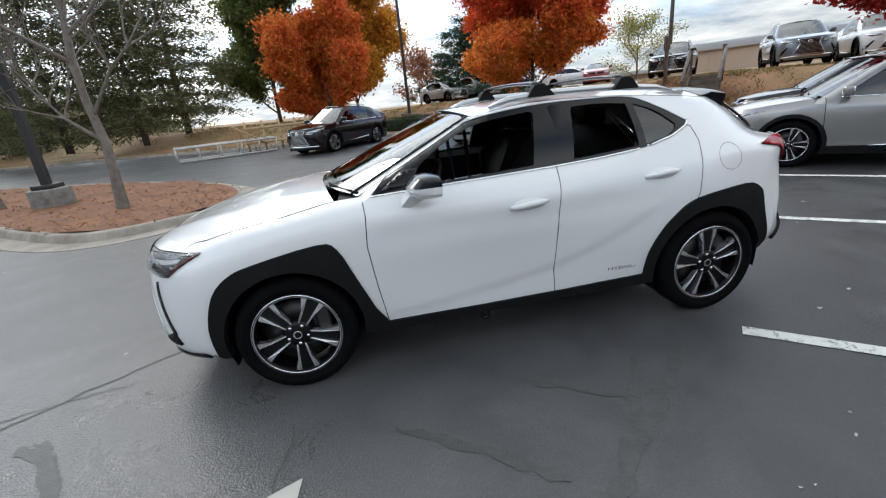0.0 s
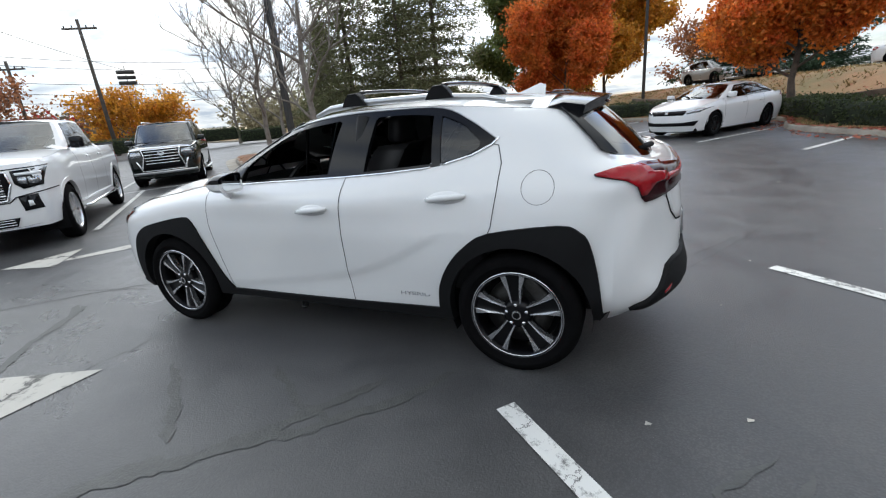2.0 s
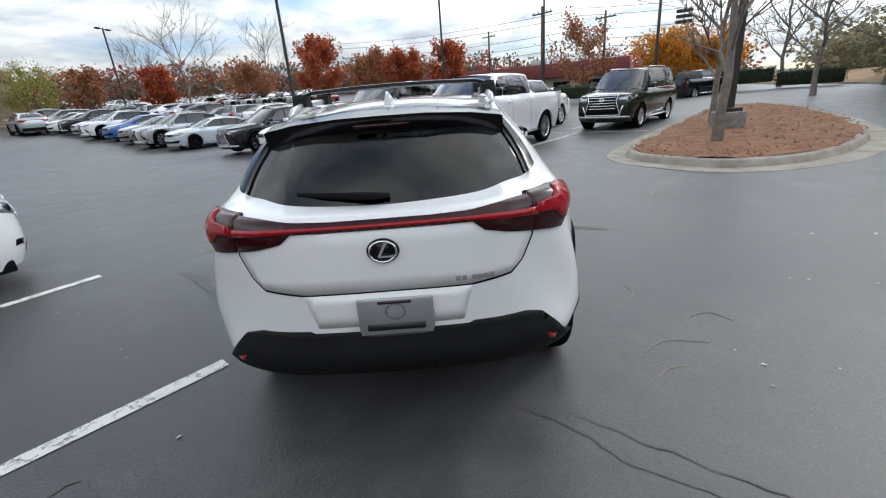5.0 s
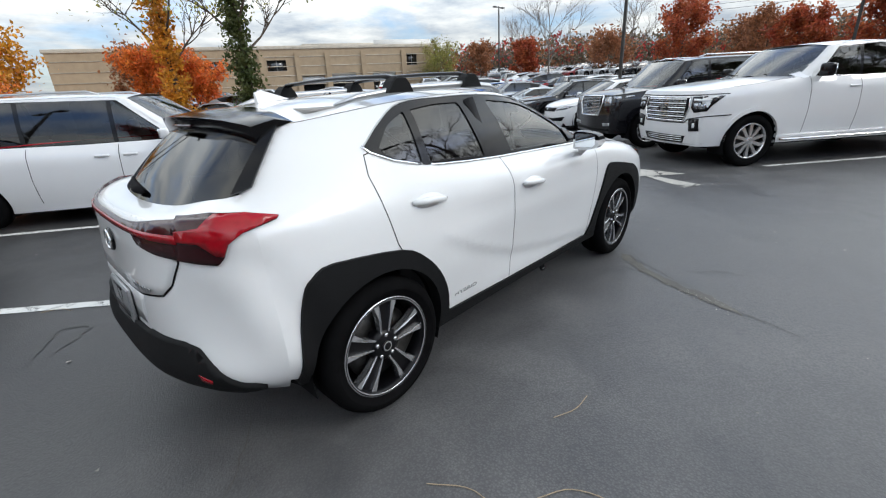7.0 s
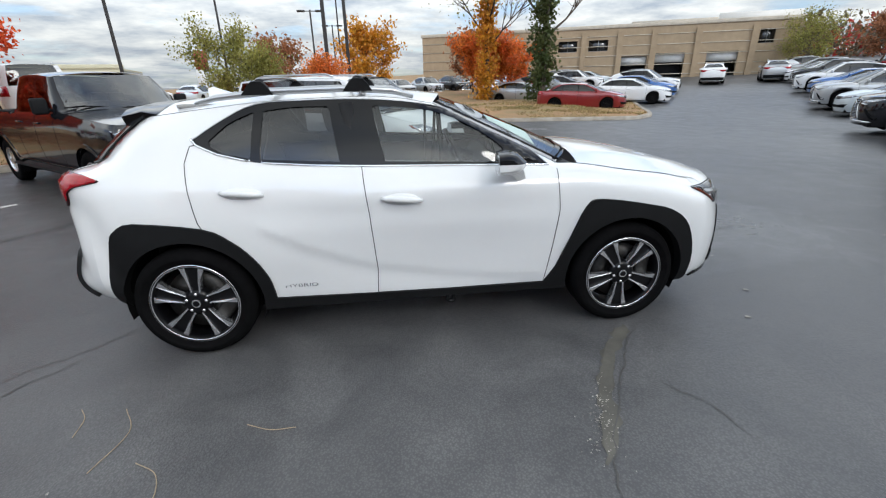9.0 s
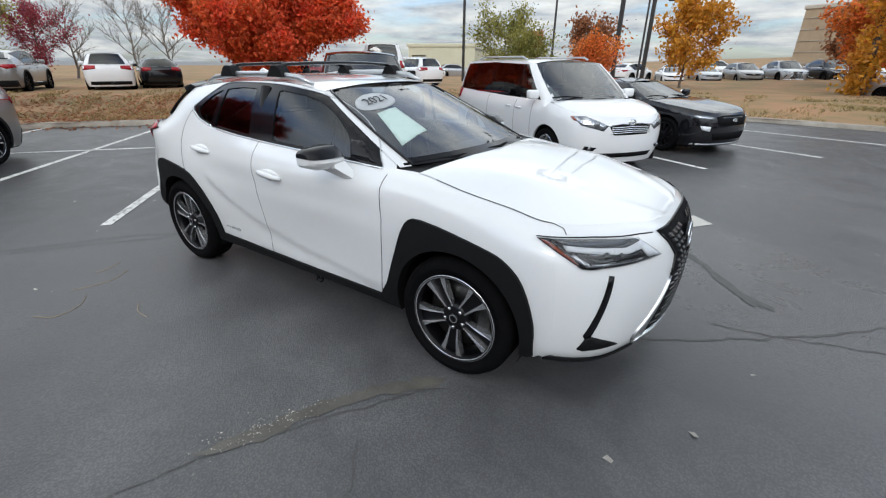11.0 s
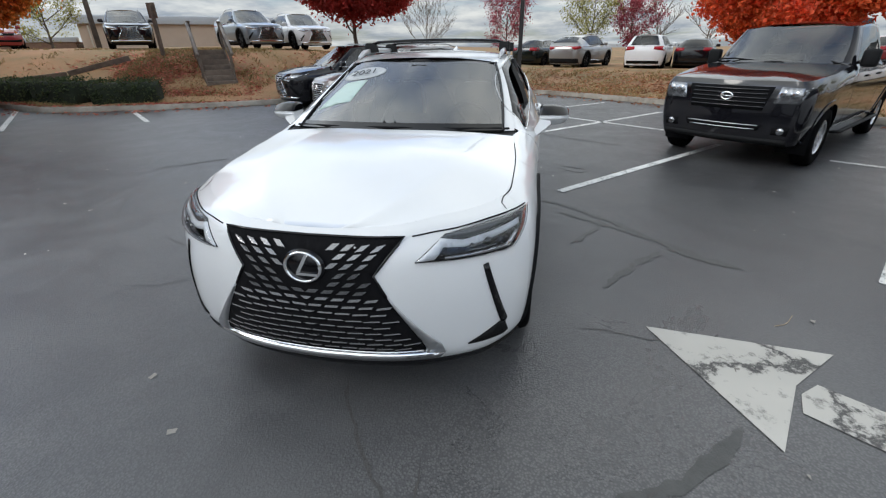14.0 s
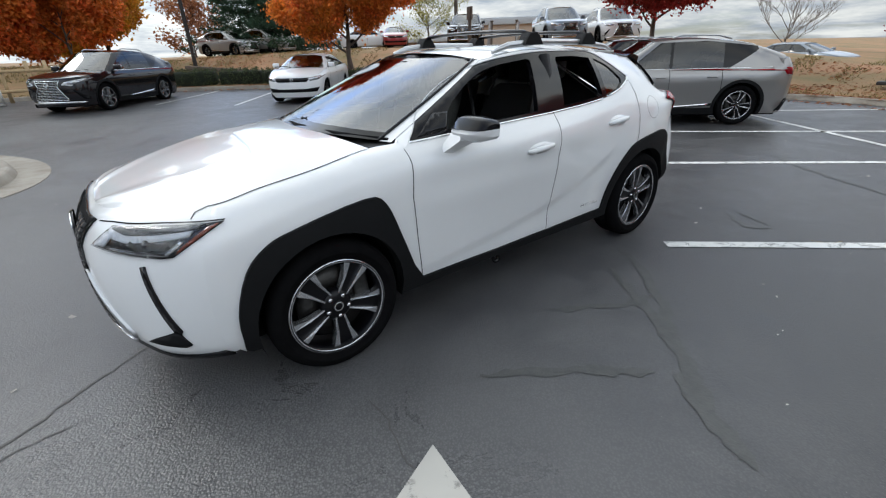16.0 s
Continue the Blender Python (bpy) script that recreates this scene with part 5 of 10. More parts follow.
def asphalt():
    m = bpy.data.materials.new("asphalt")
    m.use_nodes = True
    nt = m.node_tree
    b = nt.nodes["Principled BSDF"]
    co = nt.nodes.new("ShaderNodeTexCoord")

    def tex(kind, scale, **kw):
        n = nt.nodes.new(kind)
        n.inputs["Scale"].default_value = scale
        for k, v in kw.items():
            n.inputs[k].default_value = v
        nt.links.new(co.outputs["Object"], n.inputs["Vector"])
        return n

    big = tex("ShaderNodeTexNoise", 0.23, Detail=6.0, Roughness=0.6)
    mid = tex("ShaderNodeTexNoise", 1.9, Detail=8.0, Roughness=0.7, Distortion=0.6)
    fine = tex("ShaderNodeTexNoise", 95.0, Detail=3.0, Roughness=0.7)
    grit = tex("ShaderNodeTexVoronoi", 95.0)
    fleck = tex("ShaderNodeTexVoronoi", 26.0)
    r1 = nt.nodes.new("ShaderNodeValToRGB")
    r1.color_ramp.elements[0].position, r1.color_ramp.elements[1].position = 0.36, 0.66
    r1.color_ramp.elements[0].color, r1.color_ramp.elements[1].color = (0.047, 0.047, 0.049, 1), (0.076, 0.076, 0.077, 1)
    nt.links.new(big.outputs[0], r1.inputs[0])
    r2 = nt.nodes.new("ShaderNodeValToRGB")
    r2.color_ramp.elements[0].position, r2.color_ramp.elements[1].position = 0.30, 0.72
    r2.color_ramp.elements[0].color, r2.color_ramp.elements[1].color = (0.64, 0.64, 0.655, 1), (1.28, 1.27, 1.25, 1)
    nt.links.new(mid.outputs[0], r2.inputs[0])
    # the bays have newer, darker sealer; the worn lane's gain also paints in sky sheen
    side_ = nt.nodes.new("ShaderNodeVectorMath")
    side_.operation = "DOT_PRODUCT"
    side_.inputs[1].default_value = (-0.77, 0.63, 0)
    nt.links.new(co.outputs["Object"], side_.inputs[0])
    drift = nt.nodes.new("ShaderNodeMath")
    drift.operation = "MULTIPLY_ADD"
    drift.inputs[1].default_value = 1.6
    nt.links.new(big.outputs[0], drift.inputs[0])
    nt.links.new(side_.outputs["Value"], drift.inputs[2])
    bay = nt.nodes.new("ShaderNodeMapRange")
    bay.interpolation_type = "SMOOTHSTEP"
    bay.inputs[1].default_value, bay.inputs[2].default_value = 1.5, 3.4
    bay.inputs[3].default_value, bay.inputs[4].default_value = 1.38, 0.88
    nt.links.new(drift.outputs[0], bay.inputs[0])
    seal_and_sheen = nt.nodes.new("ShaderNodeVectorMath")
    seal_and_sheen.operation = "SCALE"
    nt.links.new(r1.outputs[0], seal_and_sheen.inputs[0])
    nt.links.new(bay.outputs[0], seal_and_sheen.inputs["Scale"])
    m1 = nt.nodes.new("ShaderNodeMix")
    m1.data_type, m1.blend_type = "RGBA", "MULTIPLY"
    m1.inputs[0].default_value = 1
    nt.links.new(seal_and_sheen.outputs[0], m1.inputs[6])
    nt.links.new(r2.outputs[0], m1.inputs[7])
    # stones in the coarse parts
    r3 = nt.nodes.new("ShaderNodeValToRGB")
    r3.color_ramp.elements[0].position, r3.color_ramp.elements[1].position = 0.15, 0.65
    r3.color_ramp.elements[0].color, r3.color_ramp.elements[1].color = (1.35, 1.34, 1.32, 1), (0.72, 0.72, 0.73, 1)
    nt.links.new(grit.outputs["Distance"], r3.inputs[0])
    m2 = nt.nodes.new("ShaderNodeMix")
    m2.data_type, m2.blend_type = "RGBA", "MULTIPLY"
    rough_where = nt.nodes.new("ShaderNodeMapRange")
    rough_where.inputs[1].default_value, rough_where.inputs[2].default_value = 0.42, 0.60
    rough_where.inputs[3].default_value, rough_where.inputs[4].default_value = 0.25, 0.75
    nt.links.new(big.outputs[0], rough_where.inputs[0])
    # an old stretch of bare stones beside the arrow; its paler colour paints in sky glare
    mp = nt.nodes.new("ShaderNodeMapping")
    mp.vector_type = "TEXTURE"
    mp.inputs["Location"].default_value = (2.6, 1.25, 0)
    mp.inputs["Rotation"].default_value = (0, 0, radians(-27.7))
    mp.inputs["Scale"].default_value = (2.1, 1.3, 1)
    nt.links.new(co.outputs["Object"], mp.inputs[0])
    ln = nt.nodes.new("ShaderNodeVectorMath")
    ln.operation = "LENGTH"
    nt.links.new(mp.outputs[0], ln.inputs[0])
    ad = nt.nodes.new("ShaderNodeMath")
    ad.operation = "MULTIPLY_ADD"
    ad.inputs[1].default_value = 0.9
    nt.links.new(mid.outputs[0], ad.inputs[0])
    nt.links.new(ln.outputs["Value"], ad.inputs[2])
    bare_glare = nt.nodes.new("ShaderNodeMapRange")
    bare_glare.inputs[1].default_value, bare_glare.inputs[2].default_value = 1.0, 1.55
    bare_glare.inputs[3].default_value, bare_glare.inputs[4].default_value = 1.0, 0.0
    nt.links.new(ad.outputs[0], bare_glare.inputs[0])
    most = nt.nodes.new("ShaderNodeMath")
    most.operation = "MAXIMUM"
    nt.links.new(rough_where.outputs[0], most.inputs[0])
    nt.links.new(bare_glare.outputs[0], most.inputs[1])
    rough_where = most
    mb = nt.nodes.new("ShaderNodeMix")
    mb.data_type = "RGBA"
    mb.inputs[7].default_value = (0.15, 0.149, 0.146, 1)
    half_ = nt.nodes.new("ShaderNodeMath")
    half_.operation = "MULTIPLY"
    half_.inputs[1].default_value = 0.38
    nt.links.new(bare_glare.outputs[0], half_.inputs[0])
    nt.links.new(half_.outputs[0], mb.inputs[0])
    nt.links.new(m1.outputs[2], mb.inputs[6])
    nt.links.new(rough_where.outputs[0], m2.inputs[0])
    nt.links.new(mb.outputs[2], m2.inputs[6])
    nt.links.new(r3.outputs[0], m2.inputs[7])
    # pale flecks
    r4 = nt.nodes.new("ShaderNodeValToRGB")
    r4.color_ramp.elements[0].position, r4.color_ramp.elements[1].position = 0.035, 0.055
    r4.color_ramp.elements[0].color, r4.color_ramp.elements[1].color = (1, 1, 1, 1), (0, 0, 0, 1)
    nt.links.new(fleck.outputs["Distance"], r4.inputs[0])
    m3 = nt.nodes.new("ShaderNodeMix")
    m3.data_type = "RGBA"
    m3.inputs[7].default_value = (0.16, 0.155, 0.15, 1)
    nt.links.new(r4.outputs[0], m3.inputs[0])
    nt.links.new(m2.outputs[2], m3.inputs[6])
    nt.links.new(m3.outputs[2], b.inputs["Base Color"])
    rr = nt.nodes.new("ShaderNodeMapRange")
    rr.inputs[1].default_value, rr.inputs[2].default_value = 0.3, 0.7
    rr.inputs[3].default_value, rr.inputs[4].default_value = 0.34, 0.54
    nt.links.new(mid.outputs[0], rr.inputs[0])
    # the bare stones are polished by tyres
    worn = nt.nodes.new("ShaderNodeMath")
    worn.operation = "MULTIPLY_ADD"
    worn.inputs[1].default_value = -0.13
    nt.links.new(bare_glare.outputs[0], worn.inputs[0])
    nt.links.new(rr.outputs[0], worn.inputs[2])
    nt.links.new(worn.outputs[0], b.inputs["Roughness"])
    add = nt.nodes.new("ShaderNodeMath")
    add.operation = "SUBTRACT"
    nt.links.new(fine.outputs[0], add.inputs[0])
    gm = nt.nodes.new("ShaderNodeMath")
    gm.operation = "MULTIPLY"
    nt.links.new(grit.outputs["Distance"], gm.inputs[0])
    nt.links.new(rough_where.outputs[0], gm.inputs[1])
    nt.links.new(gm.outputs[0], add.inputs[1])
    bp = nt.nodes.new("ShaderNodeBump")
    bp.inputs["Strength"].default_value, bp.inputs["Distance"].default_value = 0.38, 0.006
    nt.links.new(add.outputs[0], bp.inputs["Height"])
    nt.links.new(bp.outputs[0], b.inputs["Normal"])
    return m


def worn_paint(name, color, wear=0.5, scale=9.0, cell=4.0, gap=0.02):
    """Road paint that has cracked and rubbed through to the paving."""
    m = bpy.data.materials.new(name)
    m.use_nodes = True
    nt = m.node_tree
    b = nt.nodes["Principled BSDF"]
    co = nt.nodes.new("ShaderNodeTexCoord")
    n = nt.nodes.new("ShaderNodeTexNoise")
    n.inputs["Scale"].default_value, n.inputs["Detail"].default_value, n.inputs["Roughness"].default_value = scale, 12.0, 0.75
    n3 = nt.nodes.new("ShaderNodeTexNoise")
    n3.inputs["Scale"].default_value, n3.inputs["Detail"].default_value = 1.6, 4.0
    v = nt.nodes.new("ShaderNodeTexVoronoi")
    v.feature = "DISTANCE_TO_EDGE"
    v.inputs["Scale"].default_value = cell
    dis = nt.nodes.new("ShaderNodeMix")
    dis.data_type = "RGBA"
    dis.inputs[0].default_value = 0.22
    for t in (n, n3):
        nt.links.new(co.outputs["Object"], t.inputs["Vector"])
    nt.links.new(co.outputs["Object"], dis.inputs[6])
    nt.links.new(n.outputs["Color"], dis.inputs[7])
    nt.links.new(dis.outputs[2], v.inputs["Vector"])
    a = nt.nodes.new("ShaderNodeMapRange")
    a.inputs[1].default_value, a.inputs[2].default_value = 0.30 + 0.12 * wear, 0.42 + 0.14 * wear
    nt.links.new(n.outputs[0], a.inputs[0])
    c = nt.nodes.new("ShaderNodeMapRange")
    c.inputs[1].default_value, c.inputs[2].default_value = 0.2 * gap, gap
    nt.links.new(v.outputs["Distance"], c.inputs[0])
    mu = nt.nodes.new("ShaderNodeMath")
    mu.operation = "MULTIPLY"
    nt.links.new(a.outputs[0], mu.inputs[0])
    nt.links.new(c.outputs[0], mu.inputs[1])
    mx = nt.nodes.new("ShaderNodeMix")
    mx.data_type = "RGBA"
    mx.inputs[6].default_value, mx.inputs[7].default_value = (0.075, 0.073, 0.07, 1), (*color, 1)
    nt.links.new(mu.outputs[0], mx.inputs[0])
    sh = nt.nodes.new("ShaderNodeMix")
    sh.data_type, sh.blend_type = "RGBA", "MULTIPLY"
    sh.inputs[0].default_value = 0.35
    nt.links.new(mx.outputs[2], sh.inputs[6])
    nt.links.new(n3.outputs[0], sh.inputs[7])
    nt.links.new(sh.outputs[2], b.inputs["Base Color"])
    b.inputs["Roughness"].default_value = 0.6
    bp = nt.nodes.new("ShaderNodeBump")
    bp.inputs["Strength"].default_value, bp.inputs["Distance"].default_value = 0.4, 0.004
    nt.links.new(mu.outputs[0], bp.inputs["Height"])
    nt.links.new(bp.outputs[0], b.inputs["Normal"])
    return m


ASPHALT = asphalt()
LINEP = worn_paint("worn white line paint", (0.80, 0.80, 0.77), 0.35)
ARROWP = worn_paint("cracked white arrow paint", (0.56, 0.54, 0.49), 0.14, 7.0, 1.6, 0.03)
CONCRETE = mat("weathered kerb concrete", (0.36, 0.33, 0.28), rough=0.85, vary=0.35, scale=2.5, bump=0.35, bump_scale=55, color2=(0.22, 0.19, 0.155))
MULCH = mat("red-brown pine mulch", (0.28, 0.13, 0.065), rough=0.95, scale=3.0, bump=0.9, bump_scale=45, color2=(0.15, 0.075, 0.045))
BANKM = mat("dry bank with straw and leaves", (0.35, 0.185, 0.092), rough=0.95, scale=0.45, bump=0.9, bump_scale=24, color2=(0.18, 0.14, 0.058))
SEALER = mat("dark crack sealer", (0.050, 0.051, 0.049), rough=0.5, vary=0.35, scale=14, bump=0.4, bump_scale=90, color2=(0.072, 0.073, 0.069))
CRACK = mat("gritty crack", (0.062, 0.060, 0.057), rough=0.55, scale=7, bump=0.5, bump_scale=60, color2=(0.075, 0.071, 0.066))
STAIN = mat("grey-brown run stain", (0.112, 0.105, 0.088), rough=0.6, vary=0.4, scale=5, bump=0.3, bump_scale=60)


def sheet(outline, zf, step, lift=0.0):
    bm = bmesh.new()
    v2, tris = triangulate(outline, [], step)
    vs = [bm.verts.new((x, y, zf(x, y) + lift)) for x, y in v2]
    for t, _ in tris:
        bm.faces.new([vs[i] for i in t])
    bmesh.ops.delete(bm, geom=[v for v in bm.verts if not v.link_faces], context="VERTS")
    return bm


# one sheet of paving out to the horizon
bm = bmesh.new()
axis = sorted({round(s * (0.0 + k), 3) for s in (-1, 1) for k in [i * 2.0 for i in range(31)] + [75, 95, 130, 190, 300, 600, 1500]})
rows = [[(x, y, lot_z(x, y) if abs(x) < 140 and abs(y) < 140 else (lot_z(max(-140, min(140, x)), max(-140, min(140, y))) - 0.004 * max(abs(x), abs(y)) * 0.4)) for y in axis] for x in axis]
grid_bm(bm, rows)
solid("car_park_ground", bm, ASPHALT, "dark worn asphalt paving of the car park", "ground", kind="structure")

# planted banks behind the kerb
far = [(70, -40), (120, -120), (-120, -120), (-120, 120), (24, 120), (18, 45)]
solid("bank_ground", sheet([KERB[i] for i in range(0, len(KERB), 2)] + far, bank_z, 2.2), BANKM, "leaf-strewn bank of dry grass and mulch", "ground", kind="structure")


def sweep_kerb(line, closed, inner=1, h=0.13, name="kerb", apron=0.0):
    """A kerb stone along a line; inner is the side, left (+1) or right (-1), on which the planting lies."""
    bm = bmesh.new()
    n = len(line)
    rings = []
    prof = [(-0.02, -0.03), (-0.012, h * 0.75), (0.012, h * 0.98), (0.03, h), (0.14, h), (0.16, h * 0.9), (0.165, -0.03)]
    if apron:
        prof = [(-apron, -0.02), (-apron, 0.006), (-0.05, 0.012)] + prof[1:]
    for i, (x, y) in enumerate(line):
        a, b = (line[(i - 1) % n], line[(i + 1) % n]) if closed else (line[max(i - 1, 0)], line[min(i + 1, n - 1)])
        d = math.hypot(b[0] - a[0], b[1] - a[1]) or 1
        nx, ny = -(b[1] - a[1]) / d * inner, (b[0] - a[0]) / d * inner
        rings.append([(x + nx * o, y + ny * o, lot_z(x, y) + z) for o, z in prof])
    if closed:
        rings.append(rings[0])
    add_rings(bm, rings, False)
    return solid(name, bm, CONCRETE, "pale worn concrete kerb", "kerb", kind="structure", angle=50)


sweep_kerb(KERB, False, -1)
ISLE = smooth_line([(3.75, -7.2), (3.25, -6.0), (3.35, -5.0), (3.95, -4.45), (5.2, -4.1), (7.0, -5.25), (10.2, -7.9), (14.2, -11.2), (14.6, -12.5), (13.0, -12.9), (8.6, -11.1), (5.2, -8.9)], 5, True)
sweep_kerb(ISLE, True, 1 if sum((b[0] - a[0]) * (b[1] + a[1]) for a, b in zip(ISLE, ISLE[1:] + ISLE[:1])) < 0 else -1, name="island_kerb", apron=0.42)
isle_c = (sum(p[0] for p in ISLE) / len(ISLE), sum(p[1] for p in ISLE) / len(ISLE))
solid("island_ground", sheet([(isle_c[0] + (x - isle_c[0]) * 0.97, isle_c[1] + (y - isle_c[1]) * 0.96) for x, y in ISLE], lambda x, y: lot_z(x, y) + 0.10 + 0.05 * noise.noise((x * 1.3, y * 1.3, 3)) + 0.03, 0.35), MULCH, "island bed covered with red-brown mulch", "ground", kind="structure")
# grass tip of the far row
sweep_kerb(smooth_line([(16.2, 5.4), (15.4, 6.2), (15.8, 7.2), (17.2, 7.4), (20.0, 5.2), (19.2, 4.0)], 4, True), True, 1, name="row_end_kerb")

# painted lines: from, to, width
LINES = [(-1.33, 1.20, -4.3, 3.86), (-2.90, -1.02, -8.1, 3.85), (0.47, 3.33, -5.81, 7.88), (1.97, 5.76, -3.9, 9.3), (3.66, 8.16, -1.6, 10.6), (4.95, 10.78, -0.5, 12.5), (-4.52, -2.86, -9.9, 2.75), (-5.98, -4.86, -12.05, 1.01), (-9.1, -1.07, -5.5, 3.4), (-3.36, 4.96, -2.6, 6.1),
         (6.54, -1.25, 10.84, -4.86), (9.45, -6.45, 12.0, -3.25), (8.2, 0.57, 12.4, -2.98), (11.3, 3.75, 15.4, 0.2), (12.1, -5.0, 15.2, -7.8), (13.4, 6.3, 17.5, 2.6),
         (-3.23, -9.55, -5.7, -12.4), (-1.20, -11.7, -3.7, -15.4), (0.63, -13.7, -1.9, -17.0), (3.2, -15.2, 1.2, -18.0), (-4.85, -7.65, -6.15, -9.3)]
for x0, y0, x1, y1 in LINES:
    n = max(2, int(math.hypot(x1 - x0, y1 - y0) / 0.8))
    d = math.hypot(x1 - x0, y1 - y0)
    ox, oy = -(y1 - y0) / d * 0.052, (x1 - x0) / d * 0.052
    grid = [[(x0 + (x1 - x0) * k / n + s * ox, y0 + (y1 - y0) * k / n + s * oy, lot_z(x0 + (x1 - x0) * k / n, y0 + (y1 - y0) * k / n) + 0.005) for k in range(n + 1)] for s in (-1, 1)]
    solid("parking_line", grid_bm(bmesh.new(), grid), LINEP, "worn white painted parking line on asphalt", "road marking", "parking lines", "structure")


def arrow(polys):
    bm = bmesh.new()
    for poly in polys:
        v2, tris = triangulate(poly, [], 0.3)
        vs = [bm.verts.new((x, y, 0.005)) for x, y in v2]
        for t, _ in tris:
            bm.faces.new([vs[i] for i in t])
    solid("road_arrow", bm, ARROWP, "cracked white painted direction arrow on asphalt", "road marking", "direction arrows", "structure")


arrow([[(1.28, 1.595), (1.375, 2.525), (1.67, 2.21), (2.11, 1.965)], [(1.645, 2.315), (2.10, 2.955), (2.31, 2.745), (1.86, 2.15), (1.73, 2.205)]])
arrow([[(4.70, 0.25), (5.42, 0.49), (5.30, -0.40), (5.02, -0.10)], [(4.93, -0.02), (4.84, 0.06), (4.28, -0.66), (4.58, -0.80)]])


def ribbon(name, pts, width, material, label, seed, wob=0.04, lift=0.003):
    """An uneven strip along a line on the paving."""
    rnd = random.Random(seed)
    line = densify(smooth_line(pts, 4) if len(pts) > 2 else pts, 0.06, False)
    L, R = [], []
    a = b = 0.0
    for i, (x, y) in enumerate(line):
        p, q = line[max(i - 1, 0)], line[min(i + 1, len(line) - 1)]
        d = math.hypot(q[0] - p[0], q[1] - p[1]) or 1
        nx, ny = -(q[1] - p[1]) / d, (q[0] - p[0]) / d
        a = 0.75 * a + rnd.uniform(-wob, wob) * 0.5
        e = math.sin(math.pi * min(1, (i + 0.3) / 6)) if i < 3 else (0.3 if i > len(line) - 3 else 1)
        w = width * (0.45 + 0.7 * rnd.random()) * 0.5 * e
        L.append((x + nx * (a + w), y + ny * (a + w), lot_z(x, y) + lift))
        R.append((x + nx * (a - w), y + ny * (a - w), lot_z(x, y) + lift))
    return solid(name, grid_bm(bmesh.new(), [L, R]), material, label, "crack", "paving cracks", "structure")


CR = "dark crack in the asphalt paving"
for k, (pts, w, mt) in enumerate([
    ([(3.9, 1.6), (3.05, 0.75), (2.36, 0.18), (2.0, -0.02)], 0.05, CRACK), ([(2.82, 0.93), (2.62, 1.12), (2.50, 1.25), (2.37, 1.44)], 0.055, SEALER), ([(1.38, 1.2), (1.40, 1.55), (1.37, 2.03)], 0.03, CRACK),
    ([(3.57, 0.82), (3.0, 0.62), (2.42, 0.48)], 0.03, CRACK), ([(1.99, 1.84), (2.3, 1.56), (2.66, 1.04), (2.76, 0.95)], 0.045, SEALER),
    ([(0.40, 2.45), (0.15, 2.08), (-0.05, 1.96), (-0.41, 1.49), (-0.62, 1.16)], 0.06, SEALER), ([(0.16, 1.92), (0.55, 1.62), (0.86, 1.42)], 0.05, SEALER), ([(-0.99, 1.01), (-0.54, 1.56), (-0.14, 1.9), (0.38, 2.41)], 0.05, SEALER), ([(-0.54, 1.56), (-0.2, 1.45), (0.13, 1.24)], 0.04, SEALER),
    ([(-1.83, -0.38), (-2.13, -0.76), (-2.38, -1.02), (-3.0, -2.08), (-3.77, -3.49), (-5.2, -5.4), (-7.0, -7.6)], 0.022, CRACK), ([(-3.08, -2.19), (-3.81, -1.77), (-4.6, -1.3)], 0.02, CRACK), ([(-2.53, 1.24), (-2.37, 1.57), (-2.2, 1.45), (-2.42, 1.2)], 0.03, SEALER),
    ([(1.32, -0.95), (1.14, -1.2), (0.98, -1.42), (0.9, -1.63), (0.81, -1.81), (0.7, -2.01)], 0.10, STAIN), ([(1.40, -0.98), (1.05, -1.45), (0.73, -2.0), (0.6, -2.38)], 0.02, CRACK), ([(1.24, -1.54), (1.36, -1.7), (1.47, -1.98)], 0.018, CRACK), ([(0.32, -3.13), (0.04, -3.4), (-0.4, -3.7)], 0.02, CRACK),
    ([(-2.82, -1.86), (-2.4, -1.3), (-2.03, -0.8)], 0.025, CRACK), ([(-1.5, -4.31), (-1.9, -4.0), (-2.18, -3.71)], 0.05, SEALER), ([(-4.0, 2.3), (-4.6, 1.4), (-5.3, 0.6)], 0.05, SEALER), ([(2.37, 1.44), (2.47, 1.34), (2.56, 1.25)], 0.025, CRACK),
]):
    ribbon("paving_crack", pts, w * (1.5 if mt is SEALER else 1.0 if mt is STAIN else 0.4), mt, "run stain on the asphalt" if mt is STAIN else CR, 50 + k, 0.03, 0.0030 + 0.00008 * k)

# bits of litter, grit and twigs lying about
rnd = random.Random(4)
bm = bmesh.new()
for k in range(420):
    r, a = 2.0 + 6.5 * rnd.random() ** 0.8, rnd.uniform(0, 2 * math.pi)
    x, y = r * math.cos(a) * 1.15, r * math.sin(a)
    if abs(x) < 2.3 and abs(y) < 0.95:
        continue
    s = rnd.choice((0.006, 0.008, 0.010, 0.014, 0.020))
    m = pose(x, y, lot_z(x, y) + 0.004, rnd.uniform(-12, 12), rnd.uniform(-12, 12), rnd.uniform(0, 360))
    q = [m @ Vector((s * u, s * v * rnd.uniform(0.4, 1), 0.003 * w)) for u, v, w in ((-1, -1, 0), (1, -0.7, 1), (0.8, 1, 0), (-0.9, 0.6, 1))]
    bm.faces.new([bm.verts.new(p) for p in q])
